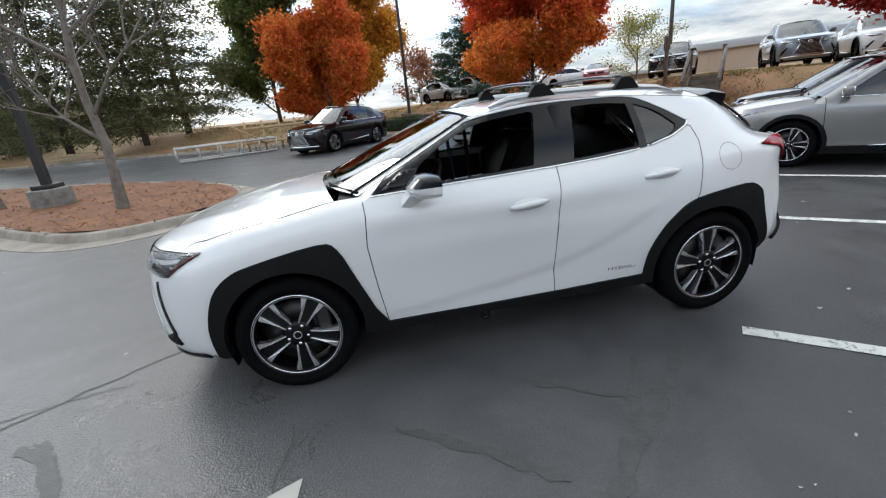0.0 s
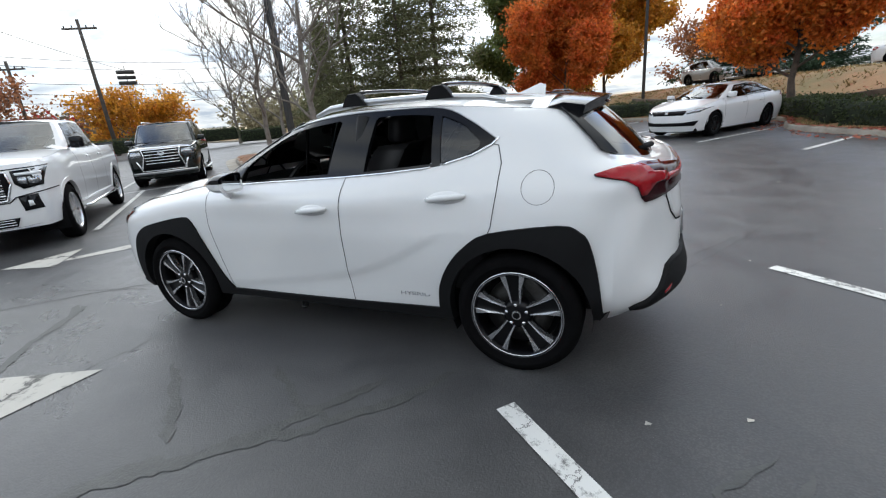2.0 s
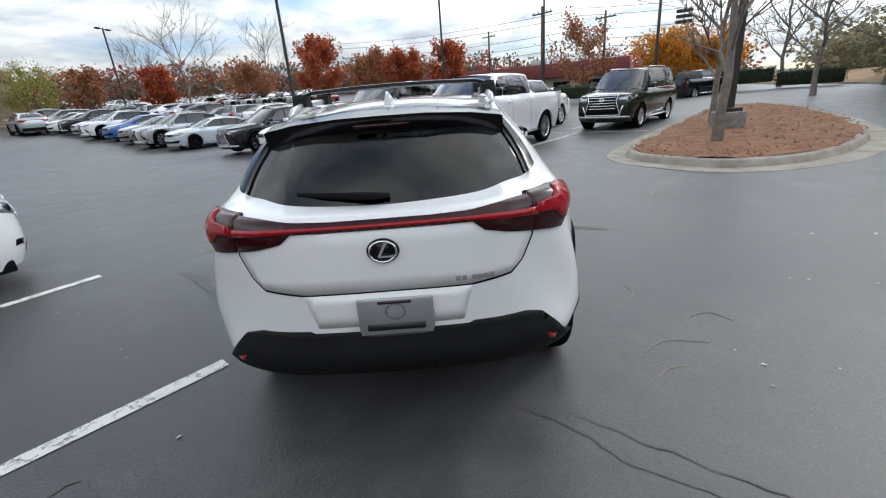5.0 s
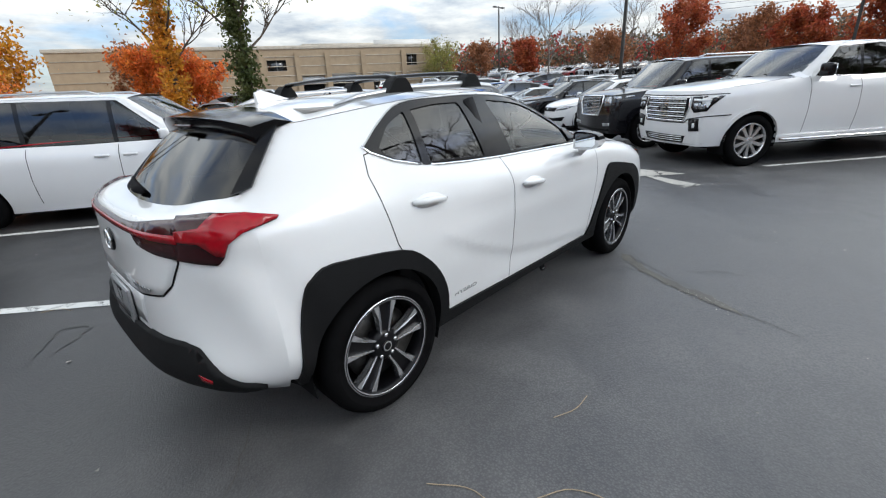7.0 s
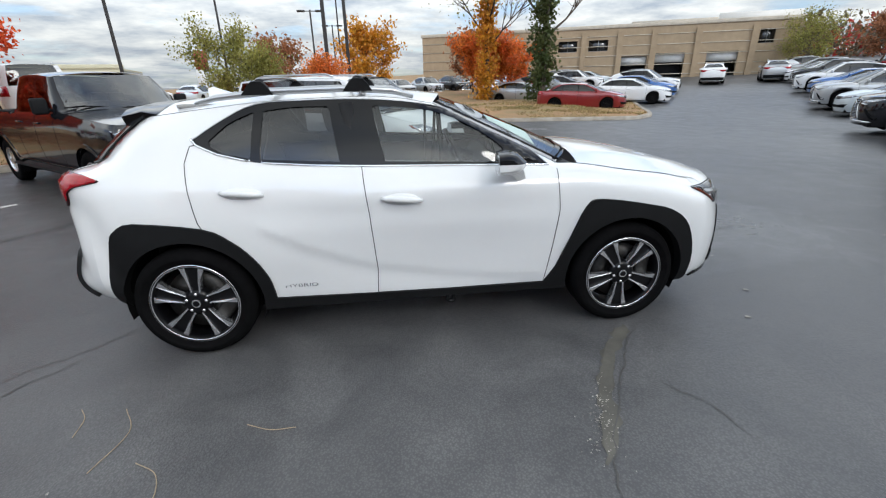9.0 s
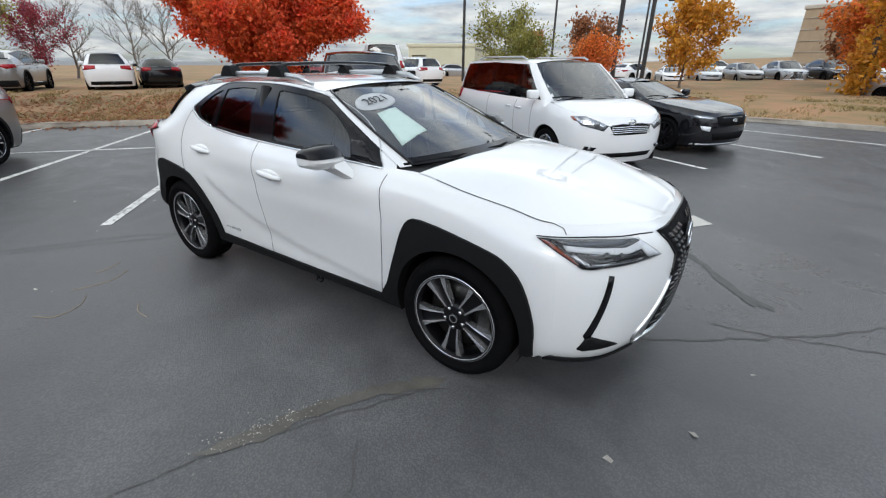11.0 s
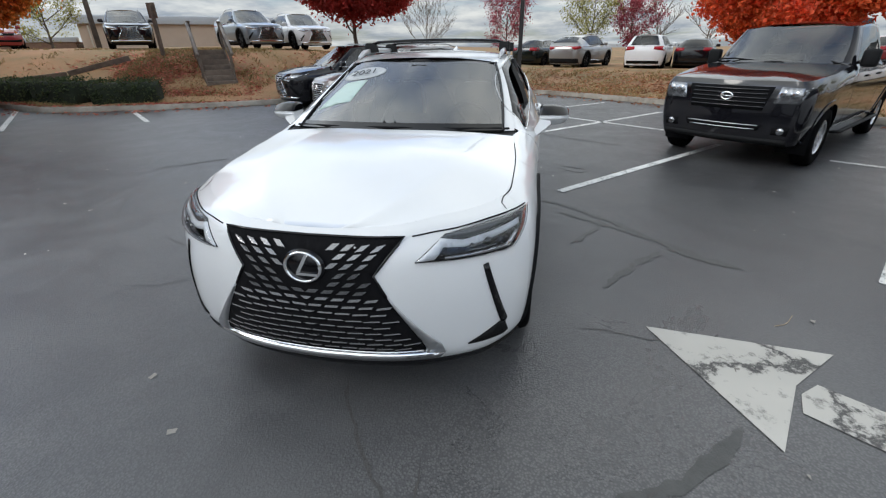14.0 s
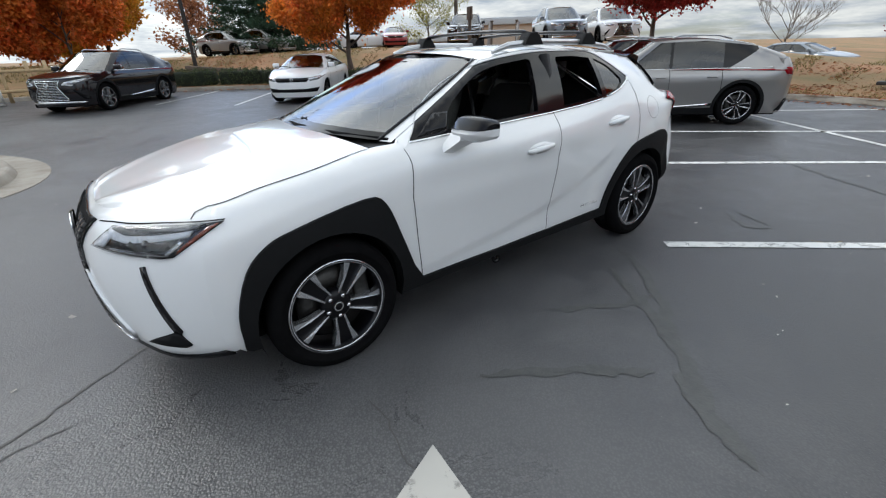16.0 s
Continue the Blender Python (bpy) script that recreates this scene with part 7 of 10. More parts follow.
def near_faces(kind):
    """Lamps, grille and bumper parts of each kind of vehicle, as (view, name, outline, lift, material, mirrored)."""
    if kind == "van":
        return dict(
            face=[("front", "grille", [(-0.40, 0.79), (-0.33, 0.66), (0.33, 0.66), (0.40, 0.79), (0.2, 0.815), (-0.2, 0.815)], 0.006, MATTK, False), ("front", "air_intake", [(-0.52, 0.38), (-0.47, 0.31), (0.47, 0.31), (0.52, 0.38)], 0.006, MATTK, False), ("front", "head_lamp", [(0.42, 0.80), (0.50, 0.72), (0.80, 0.80), (0.88, 0.93), (0.72, 0.93)], 0.008, LAMPIN, True), ("front", "indicator", [(0.84, 0.86), (0.87, 0.87), (0.885, 0.92), (0.86, 0.92)], 0.012, AMBER, True), ("front", "fog_pocket", [(0.58, 0.47), (0.62, 0.42), (0.76, 0.43), (0.74, 0.49)], 0.006, MATTK, True), ("back", "tail_lamp", [(0.62, 1.16), (0.62, 0.92), (0.90, 0.92), (0.92, 1.16)], 0.010, REDLENS, True), ("side", "tail_lamp_side", [(-2.35, 1.16), (-2.15, 1.12), (-2.20, 0.95), (-2.40, 0.92)], 0.010, REDLENS, True)],
            slats=[("grille_bar", 0.012, 0.37, (0.685, 0.713, 0.741, 0.769), 0.009, CHROME)],
            badges=[("front", 0, 0.84, 0.075, 0.052, CHROME)],
            beads=[("grille_frame", "front", [(-0.42, 0.80), (-0.2, 0.825), (0, 0.83), (0.2, 0.825), (0.42, 0.80)], 0.010, CHROME, False)],
            bulbs=[(0.60, 0.81, 0.05, BULB), (0.675, 0.455, 0.035, BULB)],
        )
    if kind == "coupe":
        return dict(
            face=[("front", "grille", [(-0.50, 0.74), (-0.44, 0.57), (0.44, 0.57), (0.50, 0.74), (0.3, 0.765), (-0.3, 0.765)], 0.006, MATTK, False), ("front", "air_intake", [(-0.56, 0.44), (-0.50, 0.30), (0.50, 0.30), (0.56, 0.44)], 0.006, MATTK, False), ("front", "head_lamp", [(0.54, 0.73), (0.60, 0.68), (0.80, 0.70), (0.88, 0.77), (0.70, 0.765)], 0.008, LAMPIN, True), ("front", "fog_lamp", [(0.60, 0.56), (0.62, 0.47), (0.74, 0.50), (0.78, 0.58)], 0.008, LAMPLED, True), ("front", "splitter", [(-0.8, 0.24), (-0.8, 0.21), (0.8, 0.21), (0.8, 0.24)], 0.03, SATIN, False), ("back", "tail_lamp", [(0.40, 0.90), (0.40, 0.74), (0.84, 0.74), (0.86, 0.90)], 0.008, DARKLENS, True)],
            badges=[("front", 0, 0.665, 0.07, 0.035, CHROME)],
        )
    if kind == "pickup_old":
        return dict(
            face=[("front", "grille", [(-0.53, 1.10), (-0.46, 0.80), (0.46, 0.80), (0.53, 1.10)], 0.008, MATTK, False), ("front", "head_lamp", [(0.60, 1.10), (0.56, 0.90), (0.84, 0.90), (0.90, 1.10)], 0.010, LAMPIN, True), ("front", "bumper_intake", [(-0.50, 0.62), (-0.46, 0.54), (0.46, 0.54), (0.50, 0.62)], 0.012, MATTK, False), ("front", "intake_bead", [(-0.46, 0.612), (-0.455, 0.600), (0.455, 0.600), (0.46, 0.612)], 0.018, SATIN, False), ("front", "intake_bead", [(-0.43, 0.560), (-0.425, 0.548), (0.425, 0.548), (0.43, 0.560)], 0.018, SATIN, False), ("front", "lower_bumper", [(-0.90, 0.44), (-0.90, 0.36), (0.90, 0.36), (0.90, 0.44)], 0.012, CLAD, False), ("front", "fog_pocket", [(0.62, 0.60), (0.62, 0.50), (0.80, 0.50), (0.82, 0.60)], 0.010, MATTK, True), ("back", "tail_lamp", [(0.84, 1.10), (0.84, 0.80), (0.94, 0.80), (0.94, 1.10)], 0.010, REDLENS, True)],
            slats=[("grille_bar", 0.0, 0.47, (0.845, 0.90, 0.955, 1.01, 1.06), 0.013, BLACK)],
            badges=[("front", 0, 0.965, 0.085, 0.058, CHROME)],
            bulbs=[(0.66, 1.0, 0.065, BULB), (0.79, 1.0, 0.065, BULB), (0.72, 0.55, 0.045, BULB)],
        )
    if kind == "pickup_new":
        return dict(
            face=[("front", "grille", [(-0.58, 1.13), (-0.60, 0.98), (-0.52, 0.78), (0.52, 0.78), (0.60, 0.98), (0.58, 1.13)], 0.010, MATTK, False), ("front", "head_lamp", [(0.64, 1.15), (0.65, 0.98), (0.73, 0.90), (0.93, 0.93), (0.96, 1.16)], 0.012, GLOSSK, True), ("front", "lamp_bar", [(0.68, 1.12), (0.68, 1.085), (0.93, 1.085), (0.93, 1.12)], 0.018, LAMPLED, True), ("front", "lamp_cell", [(0.70, 1.06), (0.70, 0.98), (0.79, 0.96), (0.79, 1.06)], 0.018, LAMPIN, True), ("front", "lamp_cell", [(0.81, 1.06), (0.81, 0.96), (0.91, 0.965), (0.91, 1.06)], 0.018, LAMPIN, True), ("front", "lower_valance", [(-0.96, 0.42), (-0.60, 0.385), (0.60, 0.385), (0.96, 0.42), (0.92, 0.34), (-0.92, 0.34)], 0.008, CLAD, False), ("front", "lower_intake", [(-0.58, 0.52), (-0.52, 0.40), (0.52, 0.40), (0.58, 0.52)], 0.010, MATTK, False), ("front", "fog_pocket", [(0.64, 0.80), (0.66, 0.60), (0.87, 0.62), (0.86, 0.82)], 0.012, GLOSSK, True), ("front", "fog_lamp", [(0.73, 0.74), (0.73, 0.66), (0.79, 0.67), (0.78, 0.74)], 0.018, LAMPLED, True), ("back", "tail_lamp", [(0.86, 1.20), (0.86, 0.90), (0.98, 0.90), (0.98, 1.20)], 0.010, REDLENS, True)],
            slats=[("grille_bar", 0.0, 0.53, (0.835, 0.905, 0.975, 1.045, 1.112), 0.015, CHROME), ("grille_wire", 0.0, 0.53, (0.80, 0.87, 0.94, 1.01, 1.08), 0.006, BRONZE), ("intake_bar", 0.0, 0.52, (0.43, 0.465, 0.50), 0.008, CHROME)],
            beads=[("grille_frame", "front", [(-0.59, 1.14), (-0.615, 0.98), (-0.53, 0.765), (0.53, 0.765), (0.615, 0.98), (0.59, 1.14), (-0.59, 1.14)], 0.016, CHROME, False)] + [("grille_bar", "front", [(y, 0.79), (y * 1.1, 1.12)], 0.006, BRONZE, True) for y in (0.05, 0.13, 0.21, 0.29, 0.37, 0.45)] + [("bumper_seam", "front", [(-0.99, 0.86), (-0.62, 0.80), (-0.54, 0.735), (0.54, 0.735), (0.62, 0.80), (0.99, 0.86)], 0.007, MATTK, False), ("hood_seam", "front", [(-0.96, 1.185), (-0.5, 1.172), (0.5, 1.172), (0.96, 1.185)], 0.007, MATTK, False)],
            badges=[("front", 0, 0.96, 0.16, 0.04, GLOSSK)],
        )
    if kind == "suv_spindle":
        return dict(
            face=[("front", "grille", [(-0.34, 0.90), (-0.27, 0.74), (-0.46, 0.40), (0.46, 0.40), (0.27, 0.74), (0.34, 0.90)], 0.008, MATTK, False), ("front", "head_lamp", [(0.40, 0.80), (0.62, 0.77), (0.80, 0.84), (0.90, 0.95), (0.66, 0.90), (0.46, 0.86)], 0.010, LAMPIN, True), ("front", "light_guide", [(0.40, 0.795), (0.62, 0.765), (0.66, 0.78), (0.44, 0.81)], 0.014, LAMPLED, True), ("front", "corner_vent", [(0.62, 0.66), (0.66, 0.67), (0.86, 0.44), (0.84, 0.38), (0.78, 0.40)], 0.008, MATTK, True), ("front", "lower_lip", [(-0.80, 0.33), (-0.50, 0.35), (0.50, 0.35), (0.80, 0.33), (0.74, 0.29), (-0.74, 0.29)], 0.014, CHROME, False), ("back", "tail_lamp", [(0.50, 1.06), (0.50, 1.0), (0.66, 0.92), (0.90, 0.96), (0.92, 1.10)], 0.012, REDLENS, True), ("side", "tail_lamp_side", [(-2.15, 1.09), (-2.42, 1.09), (-2.40, 0.98), (-2.28, 0.98)], 0.012, REDLENS, True), ("back", "rear_cladding", [(-0.85, 0.50), (-0.85, 0.26), (0.85, 0.26), (0.85, 0.50)], 0.012, CLAD, False)],
            slats=[("grille_bar", 0.0, lambda z: float(np.interp(z, [0.40, 0.74, 0.90], [0.45, 0.265, 0.33])), [0.43 + 0.042 * k for k in range(12)], 0.008, BRONZE)],
            beads=[("grille_frame", "front", [(-0.35, 0.91), (-0.28, 0.74), (-0.48, 0.39), (0.48, 0.39), (0.28, 0.74), (0.35, 0.91)], 0.010, CHROME, False)],
            badges=[("front", 0, 0.80, 0.075, 0.06, CHROME)],
        )
    if kind == "suv_boxy":
        return dict(
            face=[("front", "grille", [(-0.46, 1.06), (-0.42, 0.90), (-0.52, 0.55), (0.52, 0.55), (0.42, 0.90), (0.46, 1.06)], 0.008, MATTK, False), ("front", "head_lamp", [(0.52, 1.03), (0.50, 0.92), (0.80, 0.88), (0.90, 1.0), (0.88, 1.06)], 0.010, LAMPIN, True), ("front", "corner_trim", [(0.62, 0.78), (0.66, 0.78), (0.56, 0.50), (0.52, 0.50)], 0.010, CHROME, True), ("front", "bumper_bar", [(-0.90, 0.47), (-0.90, 0.40), (0.90, 0.40), (0.90, 0.47)], 0.02, SATIN, False), ("back", "tail_lamp", [(0.70, 1.20), (0.70, 0.92), (0.90, 0.92), (0.92, 1.20)], 0.010, REDLENS, True)],
            slats=[("grille_bar", 0.0, 0.42, (0.70, 0.78, 0.86, 0.94, 1.02), 0.017, CHROME)],
            beads=[("grille_frame", "front", [(-0.48, 1.08), (-0.44, 0.90), (-0.56, 0.50), (0.56, 0.50), (0.44, 0.90), (0.48, 1.08), (-0.48, 1.08)], 0.016, CHROME, False)],
            badges=[("front", 0, 0.955, 0.085, 0.06, CHROME)],
        )
    if kind == "suv_big":
        return dict(
            face=[("front", "grille", [(-0.50, 1.14), (-0.52, 1.0), (-0.40, 0.74), (0.40, 0.74), (0.52, 1.0), (0.50, 1.14)], 0.010, MATTK, False), ("front", "head_lamp", [(0.60, 1.12), (0.58, 0.92), (0.90, 0.96), (0.95, 1.14)], 0.010, LAMPIN, True), ("front", "fog_lamp", [(0.58, 0.56), (0.60, 0.50), (0.84, 0.52), (0.84, 0.58)], 0.012, LAMPLED, True), ("front", "bumper_bar", [(-0.9, 0.46), (-0.9, 0.40), (0.9, 0.40), (0.9, 0.46)], 0.014, CLAD, False), ("back", "tail_lamp", [(0.80, 1.40), (0.80, 0.95), (0.94, 0.95), (0.94, 1.40)], 0.010, REDLENS, True)],
            slats=[("grille_bar", 0.0, 0.43, [0.76 + 0.032 * k for k in range(12)], 0.009, BRONZE)],
            beads=[("grille_frame", "front", [(-0.51, 1.15), (-0.53, 1.0), (-0.41, 0.73), (0.41, 0.73), (0.53, 1.0), (0.51, 1.15), (-0.51, 1.15)], 0.02, CHROME, False)],
            badges=[("front", 0, 0.95, 0.15, 0.04, GLOSSK)],
        )
    return dict(  # sedan
        face=[("front", "grille", [(-0.56, 0.74), (-0.46, 0.62), (0.46, 0.62), (0.56, 0.74), (0.3, 0.735), (-0.3, 0.735)], 0.008, GLOSSK, False), ("front", "air_intake", [(-0.78, 0.46), (-0.70, 0.33), (0.70, 0.33), (0.78, 0.46), (0.4, 0.42), (-0.4, 0.42)], 0.008, MATTK, False), ("front", "head_lamp", [(0.50, 0.72), (0.54, 0.64), (0.78, 0.68), (0.88, 0.79), (0.70, 0.77)], 0.010, LAMPIN, True), ("back", "tail_lamp", [(0.42, 0.98), (0.42, 0.86), (0.84, 0.80), (0.88, 0.99)], 0.010, REDLENS, True), ("back", "rear_cladding", [(-0.7, 0.38), (-0.7, 0.25), (0.7, 0.25), (0.7, 0.38)], 0.010, CLAD, False)],
        badges=[("front", 0, 0.685, 0.05, 0.045, CHROME)],
    )


VAN = dict(L=5.09, W=1.99, H=1.78, xf=2.45, zn=0.92, zc=1.10, zb=1.08, zbr=1.16, zt=1.12, xc=1.50, xw=0.62, xq=-2.30, xt=-2.52, R=0.345, xa=1.52, base=3.03, rim=0.232, wheel="ten", pillars=[0.42, -0.72, -1.55], doors=[1.02, 0.42, -0.72], handles=[0.58, 0.22], seats=[0.5, -0.6], rw=0.76, round=0.9, glass=DARKGL, glass0=SIDEGL, rails=SATIN, seatm=mat("grey cloth", (0.18, 0.17, 0.16), rough=0.9, vary=0.2, scale=30), kick=0.0, **near_faces("van"))
COUPE = dict(L=4.78, W=1.92, H=1.38, xf=2.25, zn=0.80, zc=0.99, zb=0.97, zbr=1.02, zt=0.99, xc=0.85, xw=0.05, xq=-0.95, xt=-1.75, R=0.345, xa=1.36, base=2.72, rim=0.245, wheel="black", pillars=[-0.42], doors=[0.80, -0.55], handles=[-0.35], seats=[-0.15], rw=0.60, z0=0.18, round=1.0, noframe=True, screen=SCREEN, **near_faces("coupe"))
PICK_OLD = dict(L=5.81, W=2.03, H=1.93, xf=2.80, zn=1.17, zc=1.32, zb=1.29, zbr=1.29, zt=1.29, xc=1.18, xw=0.55, xq=-0.98, xt=-1.10, R=0.40, xa=1.86, base=3.70, rim=0.235, wheel="five", pillars=[0.12], doors=[0.95, 0.12, -0.75], handles=[0.28, -0.58], seats=[0.2, -0.55], rw=0.74, blunt=1.0, slope=0.6, z0=0.36, bed=True, clad="paint", step=CLAD, mirror=0.24, mirrorm=CLAD, **near_faces("pickup_old"))
PICK_NEW = dict(L=5.88, W=2.06, H=1.93, xf=2.85, zn=1.24, zc=1.38, zb=1.34, zbr=1.36, zt=1.36, xc=1.20, xw=0.55, xq=-1.18, xt=-1.30, R=0.42, xa=1.90, base=3.74, rim=0.285, wheel="ten", pillars=[0.05], doors=[0.98, 0.05, -0.95], handles=[0.20, -0.78], seats=[0.2, -0.65], rw=0.76, blunt=1.0, slope=0.7, z0=0.36, bed=True, clad="paint", step=CHROME, belt=True, mirror=0.20, mirrorm=GLOSSK, **near_faces("pickup_new"))
SUV = dict(L=4.89, W=1.90, H=1.70, xf=2.42, zn=0.96, zc=1.10, zb=1.08, zbr=1.30, zt=1.10, xc=1.15, xw=0.32, xq=-1.66, xt=-2.22, rdrop=0.11, blank=2, taper=-1.12, R=0.385, xa=1.40, base=2.79, rim=0.275, wheel="hero", cback=0.10, clad=True, pillars=[0.0, -1.02], doors=[0.98, 0.0, -1.0], handles=[0.18, -0.80], seats=[0.25, -0.75], rw=0.70, round=0.7, belt=True, low_trim=True, rails=SATIN, glass=DARKGL, **near_faces("suv_spindle"))
BOXY = dict(L=4.88, W=1.885, H=1.87, xf=2.35, zn=1.08, zc=1.20, zb=1.18, zbr=1.22, zt=1.20, xc=1.20, xw=0.55, xq=-2.10, xt=-2.32, R=0.385, xa=1.42, base=2.79, rim=0.245, wheel="six", pillars=[0.10, -0.95], doors=[1.0, 0.10, -0.95], handles=[0.30, -0.70], seats=[0.3, -0.65], rw=0.74, blunt=0.8, slope=0.8, z0=0.30, step=SATIN, belt=True, rails=SATIN, low_trim=True, **near_faces("suv_boxy"))
BIG = dict(L=5.18, W=2.04, H=1.89, xf=2.45, zn=1.16, zc=1.26, zb=1.24, zbr=1.26, zt=1.22, xc=1.30, xw=0.66, xq=-2.42, xt=-2.62, R=0.41, xa=1.50, base=2.95, rim=0.275, wheel="ten", pillars=[0.15, -0.95], doors=[1.05, 0.15, -0.95], handles=[0.35, -0.70], seats=[0.35, -0.7], rw=0.78, blunt=1.0, slope=0.6, z0=0.34, step=CLAD, belt=True, rails=CHROME, **near_faces("suv_big"))
SEDAN = dict(L=4.63, W=1.80, H=1.41, xf=2.22, zn=0.78, zc=0.97, zb=0.95, zbr=1.02, zt=1.01, xc=1.10, xw=0.22, xq=-1.25, xt=-1.85, R=0.325, xa=1.33, base=2.70, rim=0.215, wheel="ten", pillars=[-0.18, -0.98], doors=[0.92, -0.18, -1.05], handles=[0.0, -0.88], seats=[0.1, -0.75], rw=0.62, round=0.8, z0=0.18, rimm=ALLOYK, **near_faces("sedan"))
HATCH = dict(SEDAN, L=4.40, H=1.50, xq=-1.75, xt=-2.00, zbr=1.04, zt=1.0, rw=0.66, rimm=ALLOY)


def facing(x, y, hx, hy, z=0.0, pitch=0.0, size=1.0):
    return pose(x, y, z, 0, pitch, math.degrees(math.atan2(hy, hx))) @ Matrix.Scale(size, 4)


van = vehicle("minivan", "white minivan with silver grille bars, parked in a bay", "minivan", WHITE, VAN, facing(-0.92, 5.80, 0.82, -0.57, size=0.94))
coupe = vehicle("sports_coupe", "black two-door sports coupe with paper on its windscreen", "car", BLACK, COUPE, facing(0.25, 8.45, 0.90, -0.44, size=0.94))
tundra = vehicle("pickup_truck", "black older crew-cab pickup truck with round lamps", "truck", BLACK, PICK_OLD, facing(-4.95, 4.95, 0.77, -0.64, size=0.93))
rx = vehicle("sport_utility_vehicle", "grey-silver sport utility vehicle with dark spindle grille", "car", GREY, SUV, facing(-7.20, -2.28, 0.72, -0.69, size=0.92))
sierra = vehicle("pickup_truck", "white crew-cab pickup truck with big chrome mesh grille", "truck", WHITE, PICK_NEW, facing(8.50, -1.43, -0.776, 0.63))
yukon = vehicle("large_suv", "black large sport utility vehicle with chrome mesh grille", "car", BLACK, BIG, facing(9.80, 0.99, -0.776, 0.63))
gx = vehicle("boxy_suv", "black-green boxy sport utility vehicle with chrome grille bars", "car", NAVY, BOXY, facing(12.25, -7.02, -0.736, 0.68))
civic = vehicle("sedan", "white compact sedan parked before the hedge", "car", WHITE, SEDAN, facing(-3.85, -12.20, 0.61, 0.79, lot_z(-3.85, -12.20), size=0.94))


def recolour(car, a, b):
    for o in car.children_recursive:
        if o.type == "MESH":
            for s in o.material_slots:
                if s.material == a:
                    s.link, s.material = "OBJECT", b
    return car


PLAIN = {}


def star_disc(w, n=8):
    """The face of a wheel as one shell: spokes proud of dark pockets."""
    rim = next(c for c in w.children if c.name.startswith("rim"))
    r = max(math.hypot(v.co.x, v.co.z) for v in rim.data.vertices) - 0.006
    face = max(v.co.y for v in rim.data.vertices) - 0.02
    bm = bmesh.new()
    made = {}

    def at(rad, a, y):
        key = (round(rad, 4), a % (2 * n), round(y, 4))
        if key not in made:
            g = 2 * math.pi * (a + 0.35 * (a % 2)) / (2 * n)
            made[key] = bm.verts.new(w.matrix_basis @ Vector((rad * math.cos(g), y, rad * math.sin(g))))
        return made[key]

    deep = face - 0.045
    for k in range(2 * n):
        y = face if k % 2 else deep
        f = bm.faces.new((at(0.06, k, y), at(r, k, y), at(r, k + 1, y), at(0.06, k + 1, y)))
        f.material_index = 0 if k % 2 else 1
        bm.faces.new((at(0.06, k, face), at(0.06, k, deep), at(r, k, deep), at(r, k, face)))
        if not k % 2:
            bm.faces.new((at(0.06, k, face), at(0.06, k + 1, face), at(0.06, k + 1, deep), at(0.06, k, deep)))
    bm.faces.new([at(0.06, k, face) for k in range(2 * n)])
    return bm


def plain(base):
    """The same vehicle with its parts joined into body, glass and wheels, for far rows."""
    if base in PLAIN:
        return PLAIN[base]
    root = thing(base.name.split(".")[0], base.matrix_world.copy(), base["label"], base["category"])
    groups = {"body": [], "glass": []}
    for o in base.children:
        if o.type == "MESH":
            groups["glass" if o.name.startswith(("side_window", "windscreen", "rear_screen")) else "body"].append(o)
        else:
            groups["tyre%d" % len(groups)] = [(c, o.matrix_basis @ c.matrix_basis) for c in o.children if c.name.startswith("tyre")]
            part("rim", star_disc(o), [c.data.materials[0] for c in o.children if c.name.startswith("rim")] + [MATTK], root, smooth=False)
    for key, obs in groups.items():
        verts, faces, mats, idx = [], [], [], []
        for e in obs:
            o, mb = e if isinstance(e, tuple) else (e, e.matrix_basis)
            if o.name.startswith(("headrest", "seat", "wiper", "backing", "caliper", "wheel_nut", "mirror_glass")):
                continue
            n = len(verts)
            verts += [tuple(mb @ p.co) for p in o.data.vertices]
            ms = o.data.materials[0]
            if ms not in mats:
                mats.append(ms)
            for f in o.data.polygons:
                faces.append([n + i for i in f.vertices])
                idx.append((mats.index(ms), f.use_smooth))
        me = bpy.data.meshes.new(key)
        me.from_pydata(verts, [], faces)
        for ms in mats:
            me.materials.append(ms)
        for f, (i, s) in zip(me.polygons, idx):
            f.material_index, f.use_smooth = i, s
        ob = new("tyre" if key.startswith("tyre") else key, me)
        ob.parent = root
    PLAIN[base] = root
    return root


def again(base, a, b, m, label, name="parked_car", group="parked cars", category="car", full=False):
    c = recolour(copy_thing(base if full else plain(base), m), a, b)
    c.name = name
    if full:
        c.scale = (0.93, 0.93, 0.93)
    return tagged(c, label, category, group)


def drop_plain():
    """The patterns for the copies are not part of the place."""
    for root in PLAIN.values():
        for o in list(root.children):
            bpy.data.objects.remove(o)
        bpy.data.objects.remove(root)

# ---- further parked cars ----
again(rx, GREY, BLACK, facing(-9.55, -4.55, 0.72, -0.69), "black crossover parked beside a grey one", "sport_utility_vehicle", full=True)
again(rx, GREY, BLACK, facing(1.55, -14.9, 0.62, 0.78, 0.15), "black sport utility vehicle parked before the hedge", "sport_utility_vehicle", full=True)
